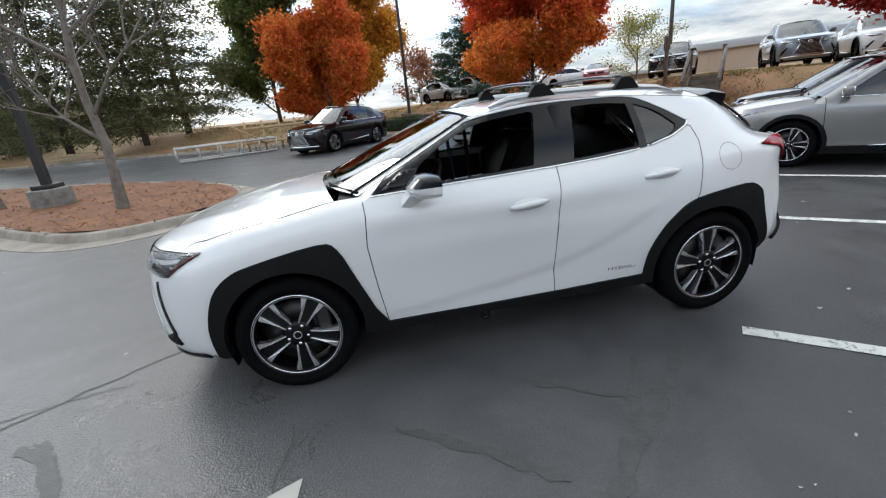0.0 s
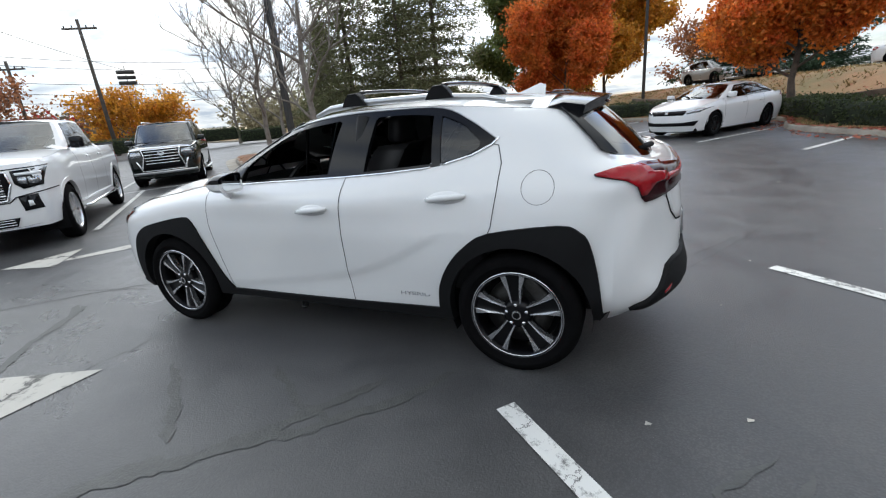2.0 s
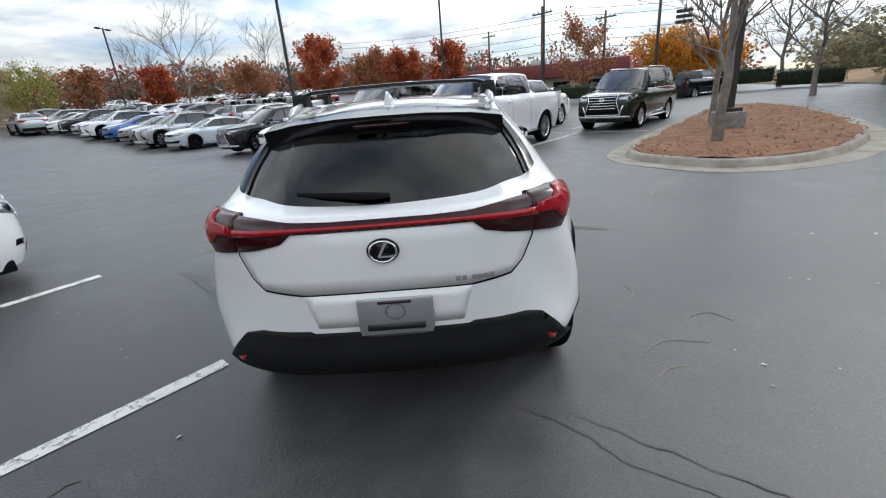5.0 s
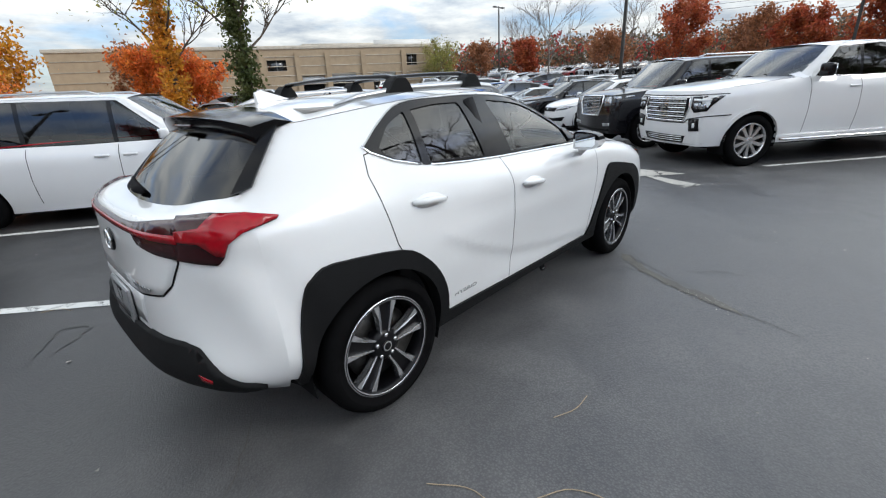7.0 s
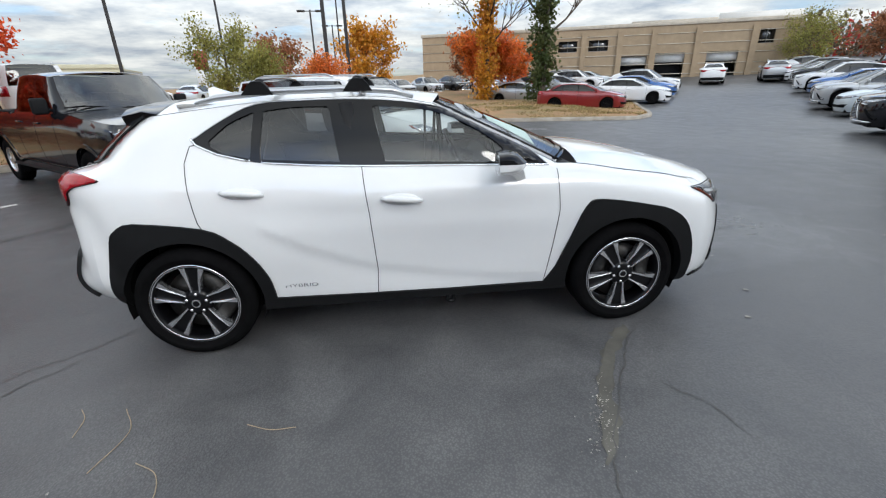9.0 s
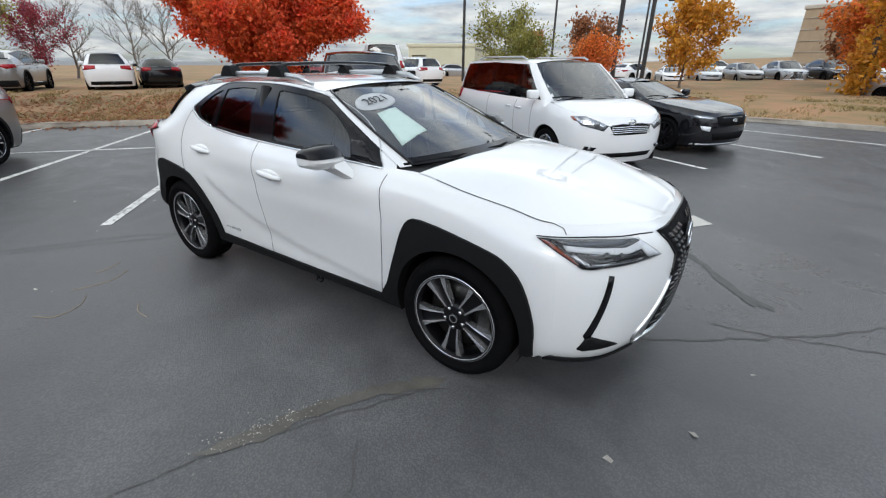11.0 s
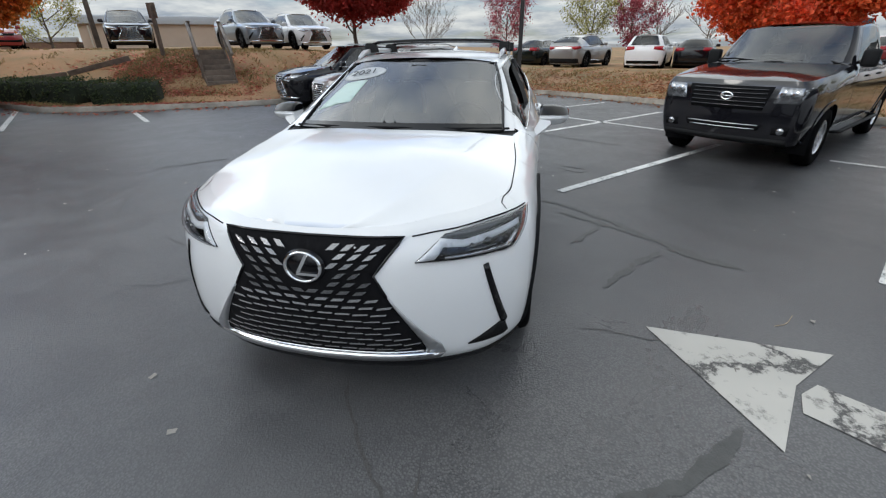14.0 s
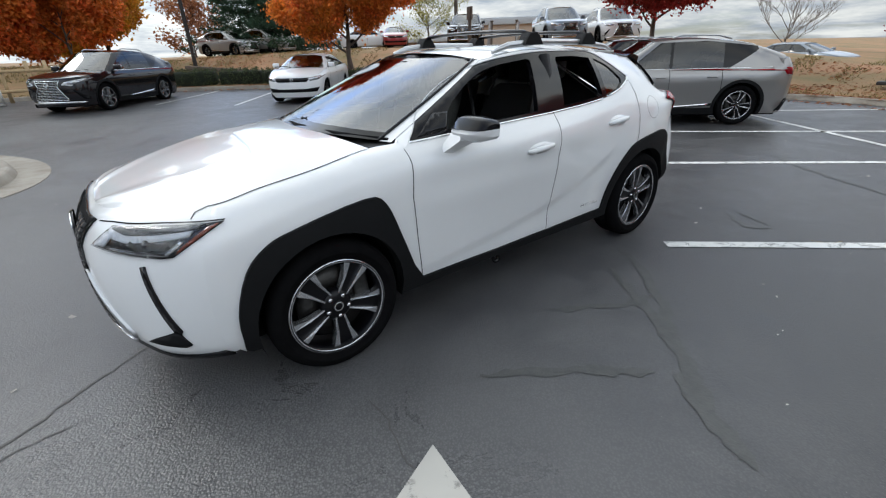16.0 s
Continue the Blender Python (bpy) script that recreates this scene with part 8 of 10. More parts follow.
# the row beyond the pickups, along their bays
RU = Vector((0.63, 0.776, 0))
row0 = Vector((10.55, 1.60, 0))
hatch = vehicle("hatchback", "white hatchback in a row of parked cars", "car", WHITE, HATCH, facing(12.6, 4.0, -0.776, 0.63, lot_z(12.6, 4.0)), "parked cars")
NEAR_ROW = [(rx, GREY, BLACK, "black sport utility vehicle in a row of parked cars"), None, (civic, WHITE, PALE, "pale blue-silver sedan in a row of parked cars"), (rx, GREY, SILVER, "silver sport utility vehicle in a row of parked cars"), (civic, WHITE, GREY, "grey sedan in a row of parked cars"), (civic, WHITE, BLUE, "blue sedan in a row of parked cars"), (rx, GREY, WHITE, "white sport utility vehicle in a row of parked cars"), (civic, WHITE, SILVER, "silver sedan in a row of parked cars"), (rx, GREY, BLACK, "black sport utility vehicle in a row of parked cars"), (civic, WHITE, WHITE, "white sedan in a row of parked cars"), (civic, WHITE, GREY, "grey sedan in a row of parked cars"), (hatch, WHITE, SILVER, "silver hatchback in a row of parked cars")]
for k, e in enumerate(NEAR_ROW):
    if not e:
        continue
    base, a, b, lab = e
    p = row0 + RU * (2.9 * (k + 2)) + Vector((0.5 * (k % 3 - 1) * 0.4, 0, 0))
    again(base, a, b, facing(p.x, p.y, -0.776, 0.63, lot_z(p.x, p.y), -1.2), lab)
# second row behind, on the rise
for k in range(14):
    p = row0 + RU * (2.9 * k + 1.0) + Vector((0.776, -0.63, 0)) * 6.3
    base, a, b, lab = ((rx, GREY, WHITE, "white sport utility vehicle in a back row"), (civic, WHITE, BLACK, "black sedan in a back row"), (rx, GREY, SILVER, "silver sport utility vehicle in a back row"), (hatch, WHITE, GREY, "grey hatchback in a back row"), (rx, GREY, BLACK, "black sport utility vehicle in a back row"))[(k * 3) % 5]
    if k == 0:
        continue
    again(base, a, b, facing(p.x, p.y, 0.776, -0.63, lot_z(p.x, p.y), 1.2), lab)
again(civic, WHITE, WHITE, facing(16.6, -4.6, -0.76, 0.65), "white sedan behind the boxy sport utility vehicle")
again(sierra, WHITE, WHITE, facing(13.6, -3.4, 0.776, -0.63), "white crew-cab pickup truck in the next bay", "pickup_truck", "parked trucks", "truck", True)
again(sierra, WHITE, BLACK, facing(26.5, -17.5, 0.5, -0.87), "black pickup truck parked across the drive", "pickup_truck", "parked trucks", "truck", True)
# far fields of cars on the rise
rnd = random.Random(5)
for r in range(5):
    for k in range(13):
        d = 62 + 9 * r
        az = 14 + 1.75 * k + 0.5 * r
        x, y = d * math.cos(radians(az)), d * math.sin(radians(az))
        base, a, b, lab = rnd.choice(((rx, GREY, WHITE, "white car far off on the rising lot"), (civic, WHITE, SILVER, "silver car far off on the rising lot"), (rx, GREY, BLACK, "black car far off on the rising lot"), (hatch, WHITE, GREY, "grey car far off on the rising lot"), (civic, WHITE, RED, "red car far off on the rising lot"), (rx, GREY, SILVER, "silver car far off on the rising lot")))
        again(base, a, b, facing(x, y, -0.9, 0.45, lot_z(x, y), -2.5), lab, group="far parked cars")
# left of the lane, before the brick building
for x, y, hx, hy, base, a, b, lab in ((9.8, 19.2, 0.86, -0.5, civic, WHITE, RED, "dark red sedan parked beyond the grass tip"), (13.6, 21.4, 0.80, -0.6, civic, WHITE, WHITE, "white sedan parked beyond the grass tip"), (15.6, 24.0, 0.75, -0.66, civic, WHITE, BLUE, "blue sedan parked beyond the grass tip"), (17.4, 26.6, 0.75, -0.66, rx, GREY, WHITE, "white sport utility vehicle near the brick building"), (26, 31.5, 0.6, 0.8, rx, GREY, WHITE, "white sport utility vehicle near the garage doors"), (30, 30, 0.6, 0.8, rx, GREY, SILVER, "silver sport utility vehicle near the garage doors"), (36, 33, 0.9, -0.4, rx, GREY, SILVER, "silver sport utility vehicle before the brick building"), (38, 28, 0.7, 0.7, rx, GREY, BLACK, "black sport utility vehicle before the brick building"), (44, 30, 0.9, -0.3, rx, GREY, WHITE, "white sport utility vehicle before the brick building")):
    again(base, a, b, facing(x, y, hx, hy, lot_z(x, y)), lab)
for k in range(5):
    x, y = 8.5 + 2.4 * k, 25.5 + 2.9 * k
    again(rx if k % 2 else civic, GREY if k % 2 else WHITE, (SILVER, GREY, BLACK, WHITE, PALE)[k], facing(x, y, 0.8, -0.6, lot_z(x, y)), "parked car in a row beyond the grass tip")
for k in range(9):
    az = 98.5 - 3.4 * k
    x, y = 2.4 + 43 * math.cos(radians(az)), -2.5 + 43 * math.sin(radians(az))
    base, a, b = ((civic, WHITE, WHITE), (rx, GREY, SILVER), (civic, WHITE, SILVER), (rx, GREY, BLACK), (hatch, WHITE, GREY))[(k * 2) % 5]
    again(base, a, b, facing(x, y, 0.35, -0.94, lot_z(x, y)), "parked car in a row beyond the grass verge")
# upper car park behind the bank, seen above the kerb


def upper(az, d, ox, oy, turn, base, a, b, lab, lift=0.0, **kw):
    x, y = ox + d * math.cos(radians(az)), oy + d * math.sin(radians(az))
    again(base, a, b, pose(x, y, bank_z(x, y) + lift, 0, 0, turn), lab, **kw)


upper(-134.3, 26, 3.38, 1.41, 45, rx, GREY, BLACK, "black sport utility vehicle on the upper car park")
upper(-145.2, 23.5, 3.38, 1.41, 53, rx, GREY, SLATE, "blue-grey sport utility vehicle on the upper car park")
upper(-150.5, 24.5, 3.38, 1.41, 50, rx, GREY, WHITE, "white crossover on the upper car park")
upper(-125.6, 33, 3.6, 0.9, 60, civic, WHITE, RED, "red car on the upper car park")
upper(-104.7, 36, 2.8, 2.1, 120, rx, GREY, SILVER, "silver sport utility vehicle on the upper car park")
upper(-108.6, 36, 2.8, 2.1, 120, rx, GREY, GREY, "grey sport utility vehicle on the upper car park")
upper(-120.5, 36, 2.8, 2.1, 140, civic, WHITE, WHITE, "white sedan on the upper car park")
upper(175.2, 26, 3.6, 0.9, 150, rx, GREY, GREY, "grey crossover seen from behind beyond the bank", -0.04)
upper(168.0, 26, 3.6, 0.9, 160, hatch, WHITE, WHITE, "white crossover seen from behind beyond the bank", -0.04)
upper(179.6, 28, 3.6, 0.9, 150, civic, WHITE, NAVY, "dark green sedan beyond the bank", -0.04)
upper(163.5, 27, 3.6, 0.9, 160, civic, WHITE, BLACK, "black sedan beyond the bank", -0.04)
upper(138.3, 21.3, 3.7, -0.3, 131, gx, NAVY, WHITE, "white boxy sport utility vehicle seen from behind", 0.10)
upper(133.5, 27, 3.7, -0.3, 165, hatch, WHITE, WHITE, "white hatchback beside a boxy white one", 0.0)
upper(147, 27, 3.7, -0.3, 165, civic, WHITE, RED, "red car beyond the bank", 0.0)
upper(151, 24, 3.7, -0.3, 165, yukon, BLACK, BLACK, "black sport utility vehicle beyond the bank", 0.0)
upper(-164.5, 27, 1.99, 2.66, 75, civic, WHITE, SLATE, "dark sedan half hidden beyond the grass bank", -0.85)
for k in range(9):
    upper(127 - 4.1 * k, 44 + 3 * (k % 3), 2.4, -2.5, 30 + 20 * (k % 4), (rx, civic, hatch)[k % 3], (GREY, WHITE, WHITE)[k % 3], (WHITE, SILVER, WHITE, PALE)[k % 4], "pale car far off beyond the grass", -0.2, group="far parked cars")
drop_plain()

# ---- trees ----
BARK = mat("grey-brown bark", (0.11, 0.085, 0.065), rough=0.95, scale=6, bump=0.8, bump_scale=28, color2=(0.055, 0.043, 0.036))
BARKP = mat("pale grey bark", (0.20, 0.175, 0.15), rough=0.95, scale=6, bump=0.6, bump_scale=28, color2=(0.12, 0.10, 0.085))


def leaf_mat(name, a, b):
    m = mat(name, a, rough=0.6, scale=1.1, color2=b, island=0.35)
    nt = m.node_tree
    bs, out = nt.nodes["Principled BSDF"], nt.nodes["Material Output"]
    tr = nt.nodes.new("ShaderNodeBsdfTranslucent")  # light comes through thin leaves
    mx = nt.nodes.new("ShaderNodeMixShader")
    mx.inputs[0].default_value = 0.5
    nt.links.new(bs.inputs["Base Color"].links[0].from_socket, tr.inputs[0])
    nt.links.new(bs.outputs[0], mx.inputs[1])
    nt.links.new(tr.outputs[0], mx.inputs[2])
    nt.links.new(mx.outputs[0], out.inputs[0])
    return m


L_ORANGE = leaf_mat("orange-red leaves", (0.66, 0.14, 0.035), (0.64, 0.22, 0.035))
L_RED = leaf_mat("scarlet leaves", (0.72, 0.085, 0.038), (0.70, 0.15, 0.038))
L_CRIM = leaf_mat("dark crimson leaves", (0.48, 0.05, 0.04), (0.36, 0.035, 0.035))
L_MAG = leaf_mat("wine-purple leaves", (0.27, 0.045, 0.07), (0.36, 0.06, 0.075))
L_YEL = leaf_mat("golden leaves", (0.62, 0.33, 0.03), (0.55, 0.22, 0.03))
L_YORA = leaf_mat("golden-orange leaves", (0.72, 0.27, 0.035), (0.68, 0.14, 0.033))
L_RUST = leaf_mat("rust-red leaves", (0.34, 0.055, 0.03), (0.42, 0.12, 0.035))
L_LIME = leaf_mat("yellow-green leaves", (0.34, 0.30, 0.07), (0.20, 0.21, 0.055))
L_GREEN = leaf_mat("green leaves", (0.075, 0.11, 0.03), (0.15, 0.17, 0.045))
L_IVY = leaf_mat("ivy leaves", (0.045, 0.075, 0.02), (0.09, 0.10, 0.03))
L_PINE = leaf_mat("pine needles", (0.10, 0.115, 0.05), (0.14, 0.135, 0.07))
L_SPRUCE = leaf_mat("blue-green needles", (0.022, 0.05, 0.032), (0.036, 0.065, 0.038))
L_FALLEN = leaf_mat("fallen pink-red leaves", (0.46, 0.11, 0.085), (0.52, 0.22, 0.15))
L_BROWN = leaf_mat("russet leaves", (0.34, 0.14, 0.065), (0.28, 0.12, 0.055))
L_HEDGE = leaf_mat("clipped hedge leaves", (0.04, 0.062, 0.022), (0.065, 0.08, 0.03))


def grow(rnd, base, height, spread, fork=0.28, limbs=7, depth=3, lean_=0.0, up=0.55):
    """Limbs of a tree as lists of (point, radius), and the tips of its twigs."""
    tubes, tips = [], []
    r0 = 0.019 * height if height < 6 else 0.0145 * height
    trunk_top = Vector(base) + Vector((lean_ * height, lean_ * 0.5 * height, height * 0.80))
    line = []
    for k in range(9):
        f = k / 8
        p = Vector(base).lerp(trunk_top, f) + Vector((rnd.uniform(-1, 1), rnd.uniform(-1, 1), 0)) * 0.012 * height * (f > 0)
        line.append((p, max(0.015, r0 * (1.25 if k == 0 else 1) * (1 - 0.88 * f))))
    tubes.append(line)

    def limb(start, way, length, radius, level):
        pts = [(start, radius)]
        p, w = start.copy(), way.normalized()
        n = 5
        for k in range(n):
            w = (w + Vector((rnd.uniform(-1, 1), rnd.uniform(-1, 1), rnd.uniform(-0.4, 0.9) * up)) * 0.22).normalized()
            p = p + w * length / n
            pts.append((p.copy(), max(0.005, radius * (1 - 0.8 * (k + 1) / n))))
            if level > 0 and k >= 1:
                for _ in range(2 if level > 1 else 2):
                    side = (w + Vector((rnd.uniform(-1, 1), rnd.uniform(-1, 1), rnd.uniform(-0.3, 0.9))) * 0.95).normalized()
                    limb(p.copy(), side, length * rnd.uniform(0.38, 0.58), radius * 0.5, level - 1)
            if level <= 1:
                tips.append(p.copy())
        tubes.append(pts)

    for k in range(limbs):
        f = fork + (0.97 - fork) * k / (limbs - 1)
        i = min(int(f * 8), 7)
        st = line[i][0].lerp(line[i + 1][0], f * 8 - i)
        a = k * 2.4 + rnd.uniform(-0.4, 0.4)
        reach = spread * (0.62 + 0.5 * math.sin(math.pi * min(1, (f - fork) / (1 - fork) * 0.85 + 0.15))) * rnd.uniform(0.8, 1.1)
        limb(st, Vector((math.cos(a), math.sin(a), up + 0.7 * f)), reach, r0 * (0.55 - 0.3 * f), depth - 1)
    return tubes, tips


def limbs_bm(tubes, seg=6):
    bm = bmesh.new()
    for t in tubes:
        add_tube(bm, [p for p, _ in t], [r for _, r in t], seg if t[0][1] > 0.05 else 4, 1.0, False)
    return bm


def leaves_bm(rnd, points, per, scatter, size, flat=0.0, bm=None):
    """Small folded leaves scattered round points."""
    verts, faces = [], []
    for c in points:
        for _ in range(per):
            p = c + Vector((rnd.gauss(0, 1), rnd.gauss(0, 1), rnd.gauss(0, 0.8))) * scatter
            n = Vector((rnd.gauss(0, 1), rnd.gauss(0, 1), rnd.gauss(0, 1) + flat)).normalized()
            t = n.orthogonal().normalized()
            t.rotate(Matrix.Rotation(rnd.uniform(0, 6.28), 3, n))
            b = n.cross(t)
            s = size * rnd.uniform(0.6, 1.25)
            i = len(verts)
            verts += [p - t * s, p + b * s * 0.62 + n * s * 0.18, p + t * s, p - b * s * 0.62 + n * s * 0.18]
            faces += [(i, i + 1, i + 2), (i, i + 2, i + 3)]
    me = bpy.data.meshes.new("crown")
    me.from_pydata([tuple(v) for v in verts], [], faces)
    return me


def mesh_part(name, me, material, parent, label=""):
    me.materials.append(material)
    ob = new(name, me)
    ob.parent = parent
    if label:
        ob["label"] = label
    return ob


def broadleaf(name, label, x, y, z, height, spread, leaf, seed, per=26, scatter=None, size=0.085, fork=0.30, limbs=9, depth=3, bark=BARK, second=None, lean_=0.0, up=0.55):
    rnd = random.Random(seed)
    t = thing(name, pose(x, y, z - 0.1), label, "tree", "trees")
    tubes, tips = grow(rnd, (0, 0, 0), height, spread, fork, limbs, depth, lean_, up)
    part("trunk", limbs_bm(tubes[:1], 10), bark, t)
    part("branchwork", limbs_bm(tubes[1:]), bark, t)
    if leaf:
        sc = scatter or 0.09 * spread
        a = [p for p in tips if not second or p.z < height * 0.62 + rnd.uniform(-0.6, 0.6)]
        mesh_part("crown", leaves_bm(rnd, a, per, sc, size), leaf, t)
        if second:
            b = [p for p in tips if p.z >= height * 0.62]
            mesh_part("crown_top", leaves_bm(rnd, b, per, sc, size), second, t)
    return t


def bare(name, label, x, y, z, height, spread, seed, bark=BARKP, lean_=0.0, depth=3, limbs=10, fork=0.25):
    return broadleaf(name, label, x, y, z, height, spread, None, seed, bark=bark, lean_=lean_, depth=depth, limbs=limbs, fork=fork)


def conifer(name, label, x, y, z, height, spread, leaf, seed, clear=0.12, whorls=16, droop=0.25, dens=1.0):
    rnd = random.Random(seed)
    t = thing(name, pose(x, y, z - 0.1), label, "tree", "trees")
    part("trunk", tube([(0, 0, height * k / 8) for k in range(9)], [max(0.03, 0.014 * height * (1 - 0.95 * k / 8)) for k in range(9)], 9), BARK, t)
    tubes, pts = [], []
    for k in range(whorls):
        f = clear + (0.98 - clear) * k / (whorls - 1)
        reach = spread * (1 - f) ** 0.75 * 1.15 + 0.15
        for j in range(5):
            a = j * 1.2566 + k * 0.7 + rnd.uniform(-0.3, 0.3)
            L = reach * rnd.uniform(0.65, 1.1)
            line = []
            for i in range(6):
                u = i / 5
                line.append((Vector((math.cos(a) * L * u, math.sin(a) * L * u, height * f + L * (0.20 * u - droop * u * u) + rnd.uniform(-0.05, 0.05))), 0.03 * (1 - 0.8 * u) * (0.4 + (1 - f))))
                if i:
                    for q in range(max(2, int(L * 1.5))):
                        w = L * 0.26 * (1.1 - u * 0.6)
                        pts.append(line[-1][0] + Vector((rnd.gauss(0, w), rnd.gauss(0, w), rnd.gauss(-0.05, 0.07))))
            tubes.append(line)
    part("branchwork", limbs_bm(tubes, 5), BARK, t)
    verts, faces = [], []
    for c in pts:
        for _ in range(int(20 * dens)):
            d = Vector((rnd.gauss(0, 1), rnd.gauss(0, 1), rnd.gauss(-0.25, 0.45))).normalized()
            o = c + Vector((rnd.gauss(0, 0.24), rnd.gauss(0, 0.24), rnd.gauss(0, 0.13)))
            s = d.orthogonal().normalized() * 0.045
            e = o + d * rnd.uniform(0.18, 0.38)
            i = len(verts)
            verts += [o - s, o + s, e]
            faces.append((i, i + 1, i + 2))
    me = bpy.data.meshes.new("crown")
    me.from_pydata([tuple(v) for v in verts], [], faces)
    mesh_part("crown", me, leaf, t)
    return t


def gz(x, y):
    return bank_z(x, y)


def polar(az, d, ox=0.0, oy=0.0):
    return ox + d * math.cos(radians(az)), oy + d * math.sin(radians(az))


# maples on the bank, near ones first
broadleaf("maple_tree", "orange-red maple in full autumn leaf behind the hedge", -6.0, -13.6, 0.95, 4.9, 2.1, L_YORA, 11, per=62, size=0.062, second=L_RED, fork=0.14, limbs=15, up=0.4)
broadleaf("maple_tree", "scarlet maple on the bank behind the pickup", -12.3, 8.2, 0.3, 4.8, 2.3, L_RED, 12, per=64, size=0.066, fork=0.03, limbs=14)
broadleaf("maple_tree", "dark crimson maple beside the wooden steps", -13.3, -5.9, 1.0, 4.8, 2.3, L_CRIM, 13, per=60, size=0.064, fork=0.26, limbs=13, up=0.4)
x, y = polar(-87.0, 30, 0.8, 3.2)
broadleaf("maple_tree", "orange maple in full autumn leaf", x, y, 0.8, 4.6, 2.9, L_ORANGE, 14, per=44, size=0.10, fork=0.10, limbs=10)
x, y = polar(-90.5, 37, 0.8, 3.2)
broadleaf("golden_tree", "tall golden-yellow tree behind an orange maple", x, y, 0.8, 9.4, 3.7, L_YEL, 15, per=34, size=0.13, fork=0.08, limbs=11)
x, y = polar(-81, 38, 0.8, 3.2)
broadleaf("broadleaf_tree", "green tree turning yellow beside maples", x, y, 0.8, 11.5, 3.8, L_GREEN, 16, per=16, size=0.13, fork=0.12, limbs=10)
# conifers on the mound
for k, (az, d, h, s) in enumerate(((-60.5, 30, 13.5, 3.0), (-67.0, 29, 12.5, 3.2), (-71.2, 31, 15.0, 3.6), (-56.5, 38, 8.0, 2.4))):
    x, y = polar(az, d, 0.8, 3.2)
    conifer("pine_tree", "tall dark pine with sparse drooping limbs on the mound", x, y, 0.9, h, s, L_PINE, 30 + k, clear=0.05 + 0.03 * (k % 3), whorls=17, dens=0.62)
x, y = polar(-109, 40, 2.8, 2.1)
conifer("spruce_tree", "broad blue-green pine behind the upper car park", x, y, 1.0, 7.6, 5.6, L_SPRUCE, 41, clear=0.05, whorls=11, droop=0.06, dens=1.5)
# island trees
bare("bare_tree", "slim grey young tree, leafless, in the island bed", 5.5, -6.05, 0.12, 7.0, 2.6, 51, lean_=-0.02)
bare("bare_tree", "slim grey young tree, leafless, in the island bed", 8.9, -8.0, 0.12, 6.4, 2.3, 52)
# far and side trees: name, label, az, distance, eye x, y, height, spread, leaf
FAR = [
    ("maple_tree", "wine-purple tree in autumn leaf", -178, 34, 3.7, -0.3, 5.0, 1.8, L_MAG, 0.2),
    ("broadleaf_tree", "thin yellow-green tree with open crown", 172.5, 36, 3.7, -0.3, 5.6, 2.2, L_LIME, 0.2),
    ("maple_tree", "wine-purple tree in autumn leaf", 168.5, 38, 3.7, -0.3, 4.6, 1.6, L_MAG, 0.2),
    ("young_tree", "thin young tree with sparse yellow-green leaves", 117.2, 16.5, 2.4, -2.5, 3.3, 1.1, L_LIME, 0.35),
    ("maple_tree", "orange-brown tree in autumn leaf", 107.5, 30, 2.4, -2.5, 4.0, 2.0, L_BROWN, 0.25),
    ("golden_tree", "rounded golden-orange tree beyond the grass", 97.3, 30, 2.4, -2.5, 4.7, 2.2, L_YEL, 0.2),
    ("maple_tree", "scarlet tree half hidden behind others", 82.8, 34, 2.4, -2.5, 4.8, 2.0, L_ORANGE, 0.2),
    ("maple_tree", "orange-scarlet tree behind ivy-clad trunks", 73, 36, -1.4, -3.0, 3.6, 2.2, L_ORANGE, 0.15),
    ("broadleaf_tree", "russet tree beside the brick building", 77.5, 38, -1.4, -3.0, 5.0, 2.2, L_BROWN, 0.15),
    ("maple_tree", "crimson tree across the car park", 14.9, 52, -3.2, -1.3, 8.0, 2.9, L_RUST, 0.2),
    ("broadleaf_tree", "russet-green tree across the car park", 7.5, 54, -3.2, -1.3, 6.6, 2.6, L_BROWN, 0.2),
    ("maple_tree", "orange-red tree before the red-roofed building", 4.7, 50, -3.2, -1.3, 6.2, 2.3, L_RUST, 0.2),
    ("maple_tree", "orange-red tree before the red-roofed building", -0.9, 50, -3.2, -1.3, 6.6, 2.5, L_RUST, 0.2),
    ("broadleaf_tree", "fresh green tree at the brick building's corner", 44.4, 56, -1.4, -3.0, 5.2, 2.3, L_LIME, 0.1),
    ("broadleaf_tree", "russet woodland tree far off", 37, 78, -3.48, -0.82, 6.0, 3.0, L_BROWN, 0.1),
    ("maple_tree", "small crimson tree across the car park", 31.2, 58, -3.48, -0.82, 5.0, 2.2, L_RUST, 0.1),
    ("broadleaf_tree", "russet woodland tree far off", 22.0, 66, -3.48, -0.82, 4.6, 3.6, L_BROWN, 0.1),
    ("maple_tree", "dark orange tree by the road", -17.2, 46, -3.48, -0.82, 7.0, 3.4, L_BROWN, 0.15),
    ("golden_tree", "rounded golden tree by the road", -26.0, 48, -3.48, -0.82, 4.6, 3.2, L_YEL, 0.1),
    ("golden_tree", "rounded golden tree by the road", -30.5, 50, -3.48, -0.82, 4.0, 3.0, L_YEL, 0.1),
    ("maple_tree", "low dark orange tree by the road", 8.5, 62, -3.48, -0.82, 5.4, 3.0, L_BROWN, 0.1),
    ("broadleaf_tree", "russet tree behind the upper car park", -100.5, 46, 2.5, 2.4, 4.6, 3.0, L_BROWN, 0.1),
    ("broadleaf_tree", "thin yellow-green tree behind the scarlet maple", -126.5, 38, 2.5, 2.4, 4.6, 2.2, L_LIME, 0.1),
]
